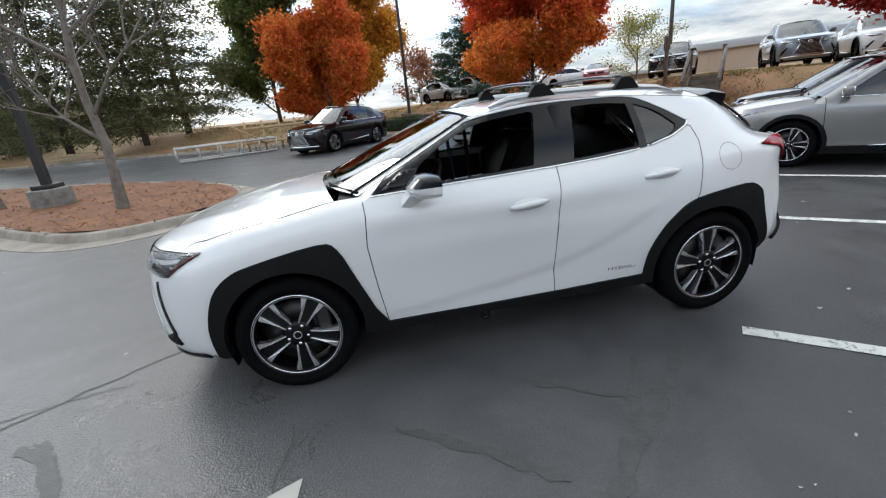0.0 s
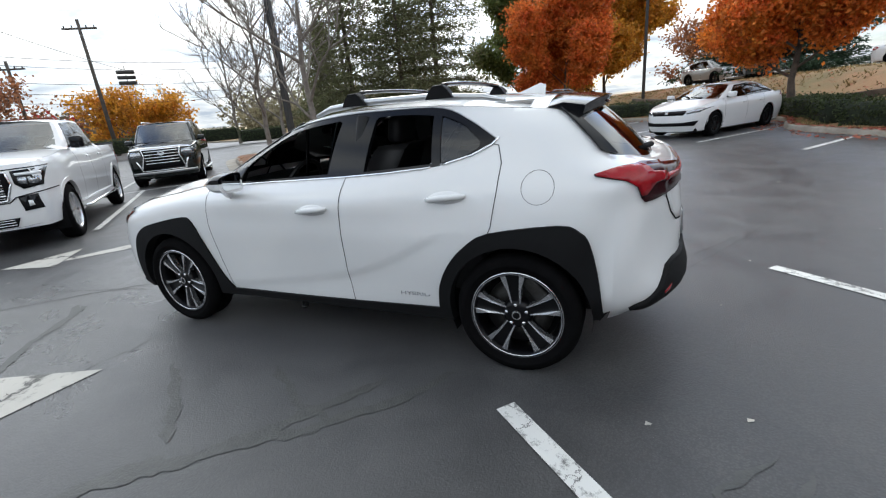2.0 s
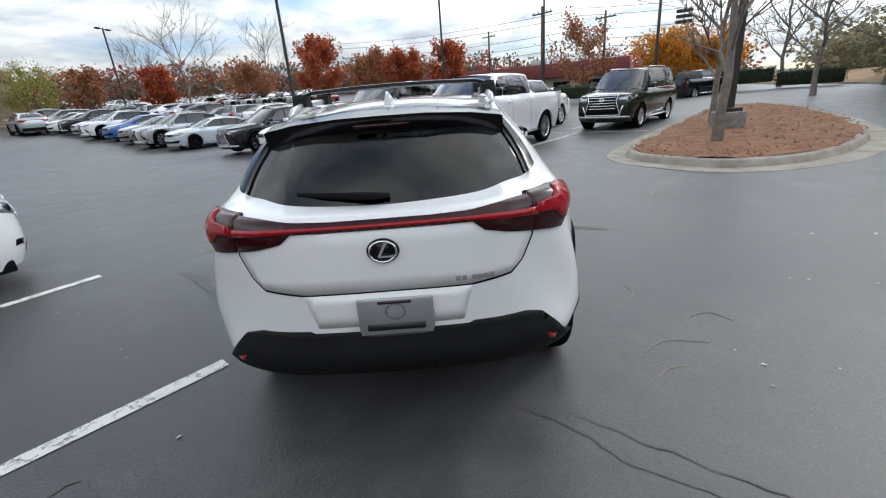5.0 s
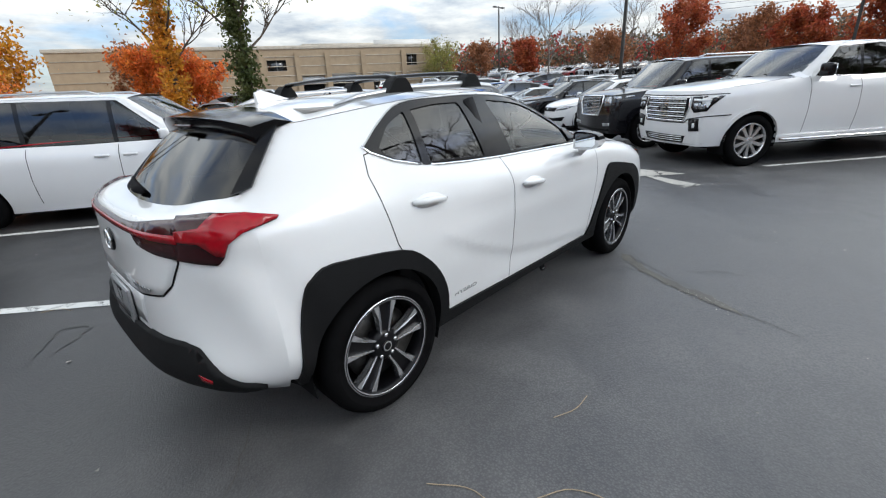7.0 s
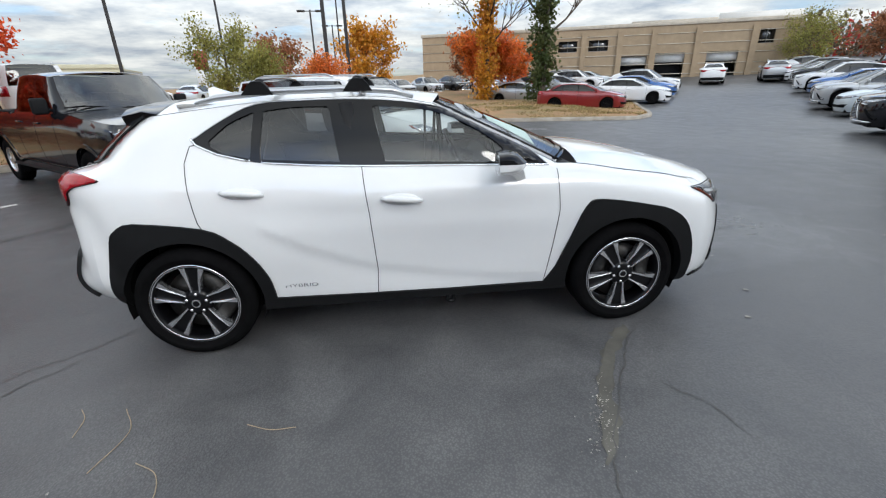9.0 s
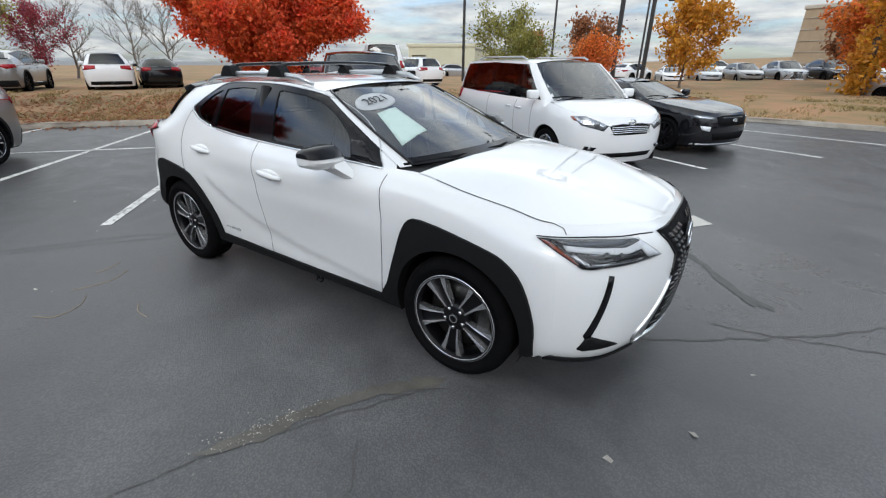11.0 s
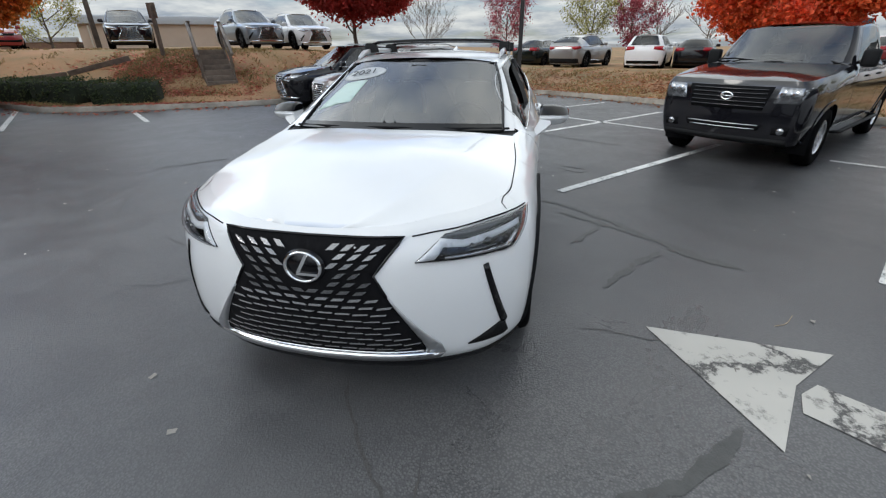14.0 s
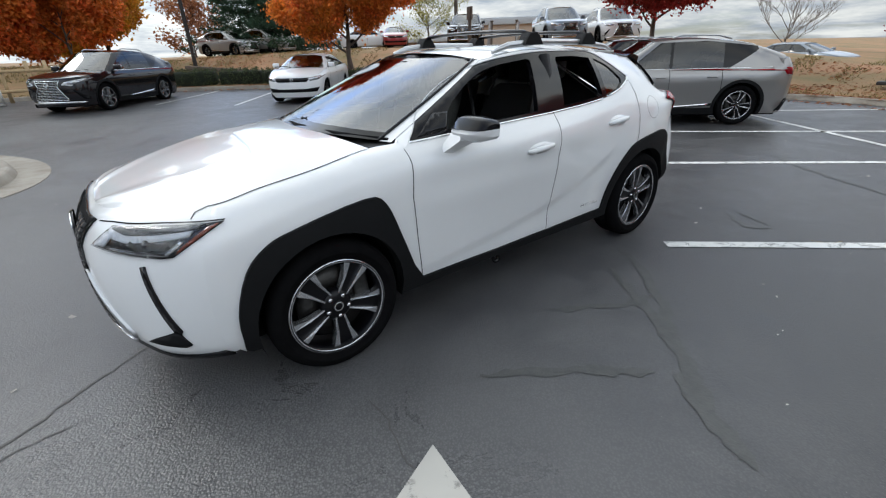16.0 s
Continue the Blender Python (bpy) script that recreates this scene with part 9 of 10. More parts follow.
for k, (n, lb, az, d, ox, oy, h, s, lf, fk) in enumerate(FAR):
    x, y = polar(az, d, ox, oy)
    z = lot_z(x, y) if kerb_gap(x, y) < 0 or x > 12 else bank_z(x, y)
    h, s = h * 0.86, s * (1.0 if lf in (L_MAG, L_LIME) else 0.86)
    airy = lf in (L_MAG, L_LIME)
    per = (15 if airy else 6 if lf == L_BROWN else 12) if d > 25 else 14
    broadleaf(n, lb, x, y, z, h, s, lf, 70 + k, per=per, size=(0.03 + 0.0008 * d) if airy else 0.05 + 0.0020 * d, fork=fk, limbs=10, depth=2, scatter=0.13 * s)
# bush behind the pickup and the minivan
rnd = random.Random(8)
bsh = thing("shrub", pose(-3.9, 11.6, bank_z(-3.9, 11.6) - 0.05), "big loose yellow-green shrub with red tips behind vehicles", "shrub")
tb, tp = grow(rnd, (0, 0, 0), 2.3, 0.85, 0.08, 12, 2, 0, 0.9)
part("branchwork", limbs_bm(tb), BARK, bsh)
mesh_part("foliage", leaves_bm(rnd, tp, 14, 0.17, 0.04), L_LIME, bsh)
bsh2 = thing("shrub", pose(-2.3, 12.9, bank_z(-2.3, 12.9) - 0.05), "loose orange-red shrub beside a yellow one", "shrub")
tb, tp = grow(rnd, (0, 0, 0), 2.2, 0.8, 0.08, 11, 2, 0, 0.9)
part("branchwork", limbs_bm(tb), BARK, bsh2)
mesh_part("foliage", leaves_bm(rnd, tp, 15, 0.15, 0.045), L_ORANGE, bsh2)
# ivy-clad tall trees
for k, (az, d, h, lf) in enumerate(((75.3, 30, 11.5, L_YEL), (68.4, 27, 12.0, L_IVY))):
    x, y = polar(az, d, -1.4, -3.0)
    t = bare("ivy_tree", "tall bare tree with its trunk clad in ivy" if k else "tall bare tree with yellowing climber on its trunk", x, y, bank_z(x, y) if kerb_gap(x, y) > 0 and x < 12 else lot_z(x, y), h, 5.0, 90 + k, bark=BARK, fork=0.35, limbs=9)
    rnd = random.Random(95 + k)
    pts = [Vector((rnd.gauss(0, 0.30), rnd.gauss(0, 0.30), rnd.uniform(0.2, h * 0.72))) for _ in range(320)]
    mesh_part("climber", leaves_bm(rnd, pts, 12, 0.16, 0.12), lf, t, "leafy climber round the trunk")
    pts = [Vector((rnd.gauss(0, 1.4), rnd.gauss(0, 1.4), rnd.uniform(h * 0.45, h * 0.8))) for _ in range(90)]
    mesh_part("loose_leaves", leaves_bm(rnd, pts, 5, 0.3, 0.10), L_LIME, t)
# bare trees far off: az, d, eye, height, spread
for k, (az, d, ox, oy, h, s) in enumerate(((29.1, 60, -3.2, -1.3, 9.5, 4.6), (33, 80, -3.2, -1.3, 8, 4), (157.5, 40, 2.4, -2.5, 6.0, 2.0), (154.6, 42, 2.4, -2.5, 5.6, 2.2), (-166.5, 34, 3.6, 0.9, 3.6, 2.4), (166, 40, 3.7, -0.3, 5.2, 1.6), (-40, 40, -3.0, 1.9, 9.5, 4.2), (-48, 34, -3.0, 1.9, 9.0, 3.6), (-33.5, 75, -3.0, 1.9, 6, 4), (-52, 26, 0.8, 3.2, 8, 3), (22, 75, -1.4, -3.0, 10, 5))):
    x, y = polar(az, d, ox, oy)
    bare("bare_tree", "leafless tree with fine spreading twigs", x, y, lot_z(x, y), h, s, 110 + k)

# far woods beyond the lots and the road
L_WOOD = leaf_mat("grey-brown late autumn wood", (0.16, 0.10, 0.07), (0.10, 0.10, 0.06))
for lf, lab, seed, n in ((L_WOOD, "hazy line of late autumn woods far off", 301, 520), (L_BROWN, "russet treetops in the far woods", 302, 200), (L_CRIM, "crimson treetops in the far woods", 303, 90)):
    rnd = random.Random(seed)
    pts = []
    for k in range(n):
        x, y = polar(rnd.uniform(-34, 47), rnd.uniform(98, 125), -3.0, 0)
        for q in range(7):
            f = rnd.random()
            pts.append(Vector((x + rnd.gauss(0, 1.8), y + rnd.gauss(0, 1.8), lot_z(x, y) + 0.3 + f * (3.4 + 3.2 * math.sin(k * 2.3) ** 2))))
    me = leaves_bm(rnd, pts, 7, 0.7, 0.42)
    me.materials.append(lf)
    tagged(new("far_woodland", me), lab, "woods", kind="stuff")

rnd = random.Random(304)
pts = []
for k in range(260):
    x, y = polar(rnd.uniform(-69, -45), rnd.uniform(52, 66), 0.8, 3.2)
    pts += [Vector((x + rnd.gauss(0, 1.2), y + rnd.gauss(0, 1.2), 0.6 + rnd.random() * (2.6 + 2.4 * math.sin(k * 1.7) ** 2))) for q in range(8)]
me = leaves_bm(rnd, pts, 8, 0.5, 0.26)
# leaf colour lightened to paint in the haze of distance
me.materials.append(leaf_mat("pale olive brush", (0.28, 0.24, 0.16), (0.20, 0.19, 0.11)))
tagged(new("far_woodland", me), "dull brown-green thicket behind the pines", "woods", kind="stuff")

# clipped hedge blocks along the kerb
HB = [(-7.25, -9.3), (-6.45, -10.9), (-6.55, -12.6), (-6.35, -14.5), (-5.15, -16.0), (-3.85, -17.3), (-2.3, -18.5), (-0.4, -19.4), (1.8, -19.6)]


def hedge(x0, y0, x1, y1, w, h, seed, lab="dark green clipped box hedge beside the kerb"):
    rnd = random.Random(seed)
    d = math.hypot(x1 - x0, y1 - y0)
    zz = bank_z((x0 + x1) / 2, (y0 + y1) / 2)
    hd = thing("hedge", pose((x0 + x1) / 2, (y0 + y1) / 2, zz - 0.05, 0, 0, math.degrees(math.atan2(y1 - y0, x1 - x0))), lab, "hedge", "hedge blocks")
    # solid core whose dark green stands in for the shade between the leaves
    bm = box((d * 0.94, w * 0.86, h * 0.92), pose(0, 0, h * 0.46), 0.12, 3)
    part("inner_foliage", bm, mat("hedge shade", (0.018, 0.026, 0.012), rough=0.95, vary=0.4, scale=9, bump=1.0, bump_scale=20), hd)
    pts = []
    for _ in range(int(d * 170)):
        u, v, k = rnd.uniform(-0.5, 0.5) * d * 0.96, rnd.uniform(-0.5, 0.5) * w, rnd.random()
        if k < 0.35:
            pts.append(Vector((u, v, h * (0.97 + 0.04 * rnd.gauss(0, 1)))))
        elif k < 0.92:
            pts.append(Vector((u, (0.5 if rnd.random() < 0.5 else -0.5) * w, rnd.uniform(0.04, 0.97) * h)))
        else:
            pts.append(Vector(((0.5 if rnd.random() < 0.5 else -0.5) * d * 0.96, v, rnd.uniform(0.04, 0.97) * h)))
    mesh_part("foliage", leaves_bm(rnd, pts, 5, 0.05, 0.035), L_HEDGE, hd)
    return hd


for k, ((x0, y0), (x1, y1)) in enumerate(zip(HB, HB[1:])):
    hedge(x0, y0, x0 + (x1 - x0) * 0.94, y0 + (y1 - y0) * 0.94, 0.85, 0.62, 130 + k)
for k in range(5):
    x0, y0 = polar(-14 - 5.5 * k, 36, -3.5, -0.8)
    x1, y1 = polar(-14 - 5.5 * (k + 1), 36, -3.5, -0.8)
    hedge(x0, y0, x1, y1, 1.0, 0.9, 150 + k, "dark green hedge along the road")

# ---- poles, wires, signals ----
POLEM = mat("dark bronze pole paint", (0.022, 0.019, 0.017), rough=0.5, vary=0.3, scale=5)
WOODP = mat("weathered pole wood", (0.09, 0.075, 0.062), rough=0.95, scale=4, bump=0.4, bump_scale=40, color2=(0.05, 0.042, 0.036))


def light_pole(x, y, z, h, block=0.0, head=True, r=0.075, label="dark bronze square lamp post"):
    p = thing("lamp_post", pose(x, y, z), label, "lamp post", "lamp posts")
    if block:
        part("concrete_base", add_rings(bmesh.new(), [[(bx * s, by * s, zz) for bx, by in circle(0, 0, 0.40, n=16)] for zz, s in ((-0.1, 1.0), (block * 0.96, 0.97), (block, 0.92))]), mat("stained concrete", (0.26, 0.25, 0.23), rough=0.9, scale=5, bump=0.5, bump_scale=40, color2=(0.12, 0.115, 0.105)), p, "stained concrete base", angle=40)
    part("base_plate", box((0.42, 0.42, 0.09), pose(0, 0, block + 0.045), 0.01), POLEM, p)
    part("shaft", add_rings(bmesh.new(), [[(bx * s, by * s, zz) for bx, by in ((-r, -r), (r, -r), (r, r), (-r, r))] for zz, s in ((block + 0.05, 1.0), (h, 0.8))]), POLEM, p, smooth=False)
    if head:
        for s in (-1, 1):
            part("lamp_arm", box((0.5, 0.05, 0.06), pose(s * 0.28, 0, h - 0.1)), POLEM, p)
            part("lamp_head", box((0.62, 0.34, 0.14), pose(s * 0.75, 0, h - 0.1), 0.03), POLEM, p)
    return p


def utility_pole(x, y, z, h, arm=True, az=0):
    p = thing("utility_pole", pose(x, y, z, 0, 0, az), "weathered wooden utility pole with cross arm", "utility pole", "utility poles")
    part("shaft", tube([(0, 0, -0.3), (0, 0, h)], [0.16, 0.10], 10), WOODP, p)
    if arm:
        part("cross_arm", box((2.2, 0.10, 0.12), pose(0, 0, h - 0.6)), WOODP, p)
        for s in (-0.95, -0.45, 0.45, 0.95):
            part("insulator", tube([(s, 0, h - 0.54), (s, 0, h - 0.38)], 0.04, 6), POLEM, p)
    return p


light_pole(7.55, -7.55, 0.15, 9.0, 0.42)
for az, d, ox, oy, h, zb in ((-178.5, 17.8, 3.4, 0.6, 8.5, 0.3), (-96.6, 25, 0.8, 3.2, 8.5, 0.6), (91.1, 21.5, -1.4, -3.0, 8.5, 0.2), (93.7, 45, -1.4, -3.0, 8.5, 0.2), (111.5, 42, 2.4, -2.5, 8.0, 0.2), (104.5, 19.5, 2.4, -2.5, 8.5, 0.3), (18.3, 27, -3.5, -0.8, 9.0, 0.1), (34.4, 62, -3.5, -0.8, 9.0, 1.6), (-12.6, 40, -3.5, -0.8, 9.0, 0.1), (0.5, 34, -3.2, -1.3, 9.0, 0.1), (122, 34, 2.4, -2.5, 9.0, 0.2), (98.8, 52, 2.4, -2.5, 7.0, 0.3), (101.8, 42, 2.4, -2.5, 7.0, 0.3)):
    x, y = polar(az, d, ox, oy)
    light_pole(x, y, zb if x < 12 else lot_z(x, y), h)
UP = [polar(-15.9, 46, -3.0, 1.9), polar(-22.6, 50, -3.0, 1.9), polar(-28.4, 44, -3.0, 1.9), polar(-9, 60, -3.0, 1.9), polar(-59, 36, 0.8, 3.2), polar(-131.9, 36, 3.38, 1.41)]
for (x, y), h in zip(UP, (8.5, 8.0, 10.0, 8.5, 9.0, 9.5)):
    utility_pole(x, y, 0.0, h, True, 40)
WIRE = mat("cable sheath", (0.015, 0.015, 0.016), rough=0.6)


def wire(a, b, sag=0.6, r=0.018):
    pts = []
    for k in range(13):
        f = k / 12
        p = Vector(a).lerp(Vector(b), f)
        pts.append(p - Vector((0, 0, sag * 4 * f * (1 - f))))
    solid("overhead_wire", tube(pts, r, 4), WIRE, "black overhead cable between utility poles", "cable", "overhead cables")


for k, hz in enumerate((8.2, 7.6, 6.4, 5.6, 4.9)):
    x0, y0 = polar(12, 70, -3, 1.9)
    x1, y1 = polar(-20, 48, -3, 1.9)
    x2, y2 = polar(-52, 55, -3, 1.9)
    wire((x0, y0, hz + 1.5), (x1, y1, hz), 0.7)
    wire((x1, y1, hz), (x2, y2, hz + 0.8), 0.9)
sx, sy = polar(-30.9, 42, -3.0, 1.9)
tl = thing("traffic_signals", pose(sx, sy, 5.4, 0, 0, 60), "dark traffic signals seen edge-on on a span wire", "traffic light")
for k, dz in enumerate((0.75, 0.38, 0.0)):
    part("signal_head", box((1.15, 0.32, 0.24), pose(0, 0, dz), 0.05), POLEM, tl)
part("hanger", tube([(0, 0, -0.1), (0, 0, 1.2)], 0.03, 5), POLEM, tl)
wire((sx - 7, sy + 11, 7.2), (sx + 7, sy - 11, 6.2), 0.4)

# ---- buildings ----
BRICKT = mat("tan brickwork", (0.36, 0.27, 0.175), rough=0.9, scale=1.4, bump=0.3, bump_scale=30, color2=(0.29, 0.215, 0.14))
BRICKL = mat("light coping stone", (0.50, 0.44, 0.36), rough=0.85, vary=0.2, scale=2)
BEIGE = mat("beige metal siding", (0.44, 0.34, 0.26), rough=0.6, vary=0.08, scale=1)
REDROOF = mat("dark red fascia", (0.16, 0.028, 0.025), rough=0.6, vary=0.2, scale=1.5)
DARKIN = mat("dark bay interior", (0.02, 0.02, 0.022), rough=0.8, vary=0.3, scale=1)
ROOFG = mat("grey roof sheet", (0.38, 0.40, 0.42), rough=0.5, vary=0.1, scale=1)
CREAM = mat("cream wall panel", (0.50, 0.47, 0.34), rough=0.8, vary=0.08, scale=1)


def hall(name, label, p0, p1, depth, z0, z1, wallm, courses=0, doors=(), windows=(), piers=(), top=BRICKL, base=None):
    """A long building: its front runs from p0 to p1; openings are (along, width, sill, head)."""
    d = math.hypot(p1[0] - p0[0], p1[1] - p0[1])
    if -(p1[1] - p0[1]) * p0[0] + (p1[0] - p0[0]) * p0[1] < 0:  # the depth must lie on the far side
        p0, p1 = p1, p0
        doors, windows = [(d - a - w, w, s, t) for a, w, s, t in doors], [(d - a - w, w, s, t) for a, w, s, t in windows]
        piers = [d - x for x in piers]
    b = thing(name, pose(p0[0], p0[1], z0, 0, 0, math.degrees(math.atan2(p1[1] - p0[1], p1[0] - p0[0]))), label, "building")
    h = z1 - z0
    holes = [(a, a + w, s, t) for a, w, s, t in list(doors) + list(windows)]
    xs = sorted({0.0, d} | {v for q in holes for v in q[:2]})
    zs = sorted({0.0, h} | {v for q in holes for v in q[2:]})
    solid_at = lambda i, j: 0 <= i < len(xs) - 1 and 0 <= j < len(zs) - 1 and not any(q[0] < (xs[i] + xs[i + 1]) / 2 < q[1] and q[2] < (zs[j] + zs[j + 1]) / 2 < q[3] for q in holes)
    bm = bmesh.new()
    vs = {(i, j, k): bm.verts.new((x, y, z)) for i, x in enumerate(xs) for j, z in enumerate(zs) for k, y in enumerate((0.0, 0.4))}
    for i in range(len(xs) - 1):
        for j in range(len(zs) - 1):
            if not solid_at(i, j):
                continue
            c = [(i, j), (i + 1, j), (i + 1, j + 1), (i, j + 1)]
            for k in (0, 1):
                bm.faces.new([vs[(*p, k)] for p in c])
            for (p, q), (di, dj) in zip(zip(c, c[1:] + c[:1]), ((0, -1), (1, 0), (0, 1), (-1, 0))):
                if not solid_at(i + di, j + dj):
                    bm.faces.new((vs[(*p, 0)], vs[(*q, 0)], vs[(*q, 1)], vs[(*p, 1)]))
    bmesh.ops.delete(bm, geom=[v for v in bm.verts if not v.link_faces], context="VERTS")
    part("front_wall", bm, wallm, b, smooth=False)
    for x in (0.2, d - 0.2):
        part("side_wall", box((0.4, depth - 0.4, h), pose(x, depth / 2 + 0.2, h / 2)), wallm, b, smooth=False)
    part("back_wall", box((d, 0.4, h), pose(d / 2, depth, h / 2)), wallm, b, smooth=False)
    part("roof", box((d, depth, 0.25), pose(d / 2, depth / 2 + 0.2, h - 0.25)), ROOFG, b, smooth=False)
    part("coping", box((d + 0.3, 0.6, 0.35), pose(d / 2, 0.2, h + 0.16), 0.04), top, b)
    for k in range(courses):
        part("course", box((d + 0.06, 0.06, 0.07), pose(d / 2, -0.02, h * (k + 0.8) / (courses + 0.6))), BRICKL, b)
    for x in piers:
        part("pier", box((0.55, 0.25, h * 0.93), pose(x, -0.10, h * 0.465)), wallm, b, smooth=False)
    for a, w, s, t in doors:
        # a near-black sheet set back in the opening stands in for the shade indoors
        part("door_bay", box((w, 0.1, t - s), pose(a + w / 2, 1.6, (t + s) / 2)), DARKIN, b)
        part("roller_door", box((w, 0.08, (t - s) * 0.32), pose(a + w / 2, 0.3, t - (t - s) * 0.16)), mat("white roller door", (0.62, 0.62, 0.60), rough=0.6, vary=0.1, scale=3), b)
    for a, w, s, t in windows:
        wi = part("window", box((w, 0.05, t - s), pose(a + w / 2, 0.18, (t + s) / 2)), FARGL, b)
        part("window_frame", box((w + 0.1, 0.1, 0.08), pose(a + w / 2, 0.1, s)), mat("window frame metal", (0.2, 0.2, 0.2), rough=0.5, metal=0.6), wi)
        part("mullion", box((0.07, 0.09, t - s), pose(a + w / 2, 0.14, (t + s) / 2)), MATS["window frame metal"], wi)
    return b


c1, c0 = polar(45.2, 58, -1.4, -3.0), (4.4, 54.5)
dd = math.hypot(c1[0] - c0[0], c1[1] - c0[1])
brick = hall("brick_building", "long tan brick warehouse with garage doors and flat roof", c1, c0, 11, 1.0, 6.4, BRICKT, 5, doors=[(5.0, 2.8, 0.0, 2.8), (9.8, 2.8, 0.0, 2.8), (13.4, 3.0, 0.0, 2.6)], windows=[(2.2, 1.3, 3.4, 4.7), (17.4, 2.0, 3.2, 4.3), (20.6, 2.0, 3.2, 4.3), (23.8, 1.6, 3.2, 4.3)], piers=(3.9, 8.8, 12.9, 16.2, 19.9, 27))
part("roof_plant", box((12, 5, 1.2), pose(dd - 9, 6.5, 5.7)), BRICKL, brick)
part("parapet_screen", box((7, 0.5, 1.0), pose(dd - 3.6, 0.9, 5.8)), mat("white parapet", (0.66, 0.64, 0.60), rough=0.7, vary=0.08, scale=1), brick)
r0, r1 = polar(2.5, 78, -3.5, -0.8), polar(-22, 66, -3.5, -0.8)
red = hall("red_roofed_building", "long low shop with a dark red roof fascia", r1, r0, 14, 0.2, 2.9, CREAM, 0, doors=(), windows=[(3 + 4.2 * k, 2.4, 0.6, 1.8) for k in range(7)], top=REDROOF)
dr = math.hypot(r1[0] - r0[0], r1[1] - r0[1])
part("red_fascia", box((dr + 1.5, 2.2, 1.9), pose(dr / 2, -0.5, 3.3), 0.1), REDROOF, red, "dark red sloping fascia")
part("roof_unit", box((2.2, 1.6, 1.0), pose(dr * 0.62, 3, 4.6)), ROOFG, red)
b0, b1 = polar(-151.0, 46, 3.38, 1.41), polar(-130.9, 45, 3.38, 1.41)
beige = hall("metal_building", "low beige metal building with grey roof edge", b0, b1, 16, 0.9, 3.55, BEIGE, 0, windows=[], top=ROOFG)
db = math.hypot(b1[0] - b0[0], b1[1] - b0[1])
part("roof_edge", box((db + 0.6, 0.5, 0.55), pose(db / 2, -0.05, 2.65), 0.03), ROOFG, beige)
for k in range(int(db / 1.2)):
    part("siding_rib", box((0.05, 0.04, 2.4), pose(0.6 + 1.2 * k, -0.02, 1.20)), BEIGE, beige, smooth=False)
part("downpipe", box((0.10, 0.10, 2.3), pose(0.6, -0.08, 1.15)), BRICKL, beige)
l0, l1 = polar(-131.0, 47, 3.6, 0.9), polar(-122, 50, 3.6, 0.9)
hall("low_annex", "low brick annex with a pale flat roof", l0, l1, 10, 0.8, 2.1, mat("brown brick", (0.20, 0.12, 0.08), rough=0.9, vary=0.3, scale=3), 0, windows=[(3, 1.2, 0.3, 1.0)], top=ROOFG)
y0, y1 = polar(128.6, 52, 2.4, -2.5), polar(120.6, 50, 2.4, -2.5)
hall("cream_building", "low cream workshop with an open bay", y1, y0, 12, 0.1, 3.1, CREAM, 0, doors=[(5.4, 1.6, 0, 2.2)], top=CREAM)
sgx, sgy = polar(113.6, 50, 2.4, -2.5)
sg = thing("roadside_sign", pose(sgx, sgy, 0.3, 0, 0, 20), "tall white and red roadside sign", "sign")
part("pylon", box((0.7, 0.3, 4.6), pose(0, 0, 2.3)), WHITE, sg)
part("red_panel", box((1.1, 0.34, 1.6), pose(0.25, 0, 3.5)), mat("sign red", (0.35, 0.05, 0.05), rough=0.5, vary=0.1, scale=3), sg)

# ---- wooden steps up the bank ----
WOODS = mat("weathered grey-brown timber", (0.16, 0.12, 0.09), rough=0.9, scale=4, bump=0.4, bump_scale=40, color2=(0.085, 0.065, 0.052))
st = thing("wooden_steps", pose(-9.2, -8.8, bank_z(-9.2, -8.8) - 0.04, 0, 0, math.degrees(math.atan2(-0.69, -0.73))) @ Matrix.Scale(0.9, 4), "weathered wooden steps with dark posts and pale handrails", "stairs")
PALEW = mat("silvered handrail timber", (0.30, 0.27, 0.24), rough=0.85, scale=5, bump=0.3, bump_scale=40, color2=(0.19, 0.165, 0.145))
for k in range(7):
    part("tread", box((0.31, 0.90, 0.06), pose(0.14 + 0.28 * k, 0, 0.165 * (k + 1) - 0.02), 0.008), WOODS, st)
    part("riser", box((0.05, 0.90, 0.15), pose(0.0 + 0.28 * k, 0, 0.165 * k + 0.07), 0.005), WOODS, st)
for s in (-1, 1):
    for xx, z0_, z1_ in ((2.0, 0.9, 2.08), (0.62, 0.2, 1.12)):
        part("post", box((0.09, 0.09, z1_ - z0_), pose(xx, s * 0.50, (z0_ + z1_) / 2), 0.01), WOODS, st)
    part("post_cap", box((0.30, 0.13, 0.04), pose(2.08, s * 0.50, 2.09), 0.008), WOODS, st)
    part("handrail", tube([(2.02, s * 0.55, 2.03), (0.50, s * 0.55, 1.02)], 0.06, 4, 1.4), PALEW, st)
    part("lower_rail", tube([(2.0, s * 0.53, 1.55), (0.55, s * 0.53, 0.62)], 0.035, 4, 1.4), WOODS, st)
    part("stringer", box((2.25, 0.06, 0.26), pose(0.98, s * 0.48, 0.50, 0, -30.5)), WOODS, st)
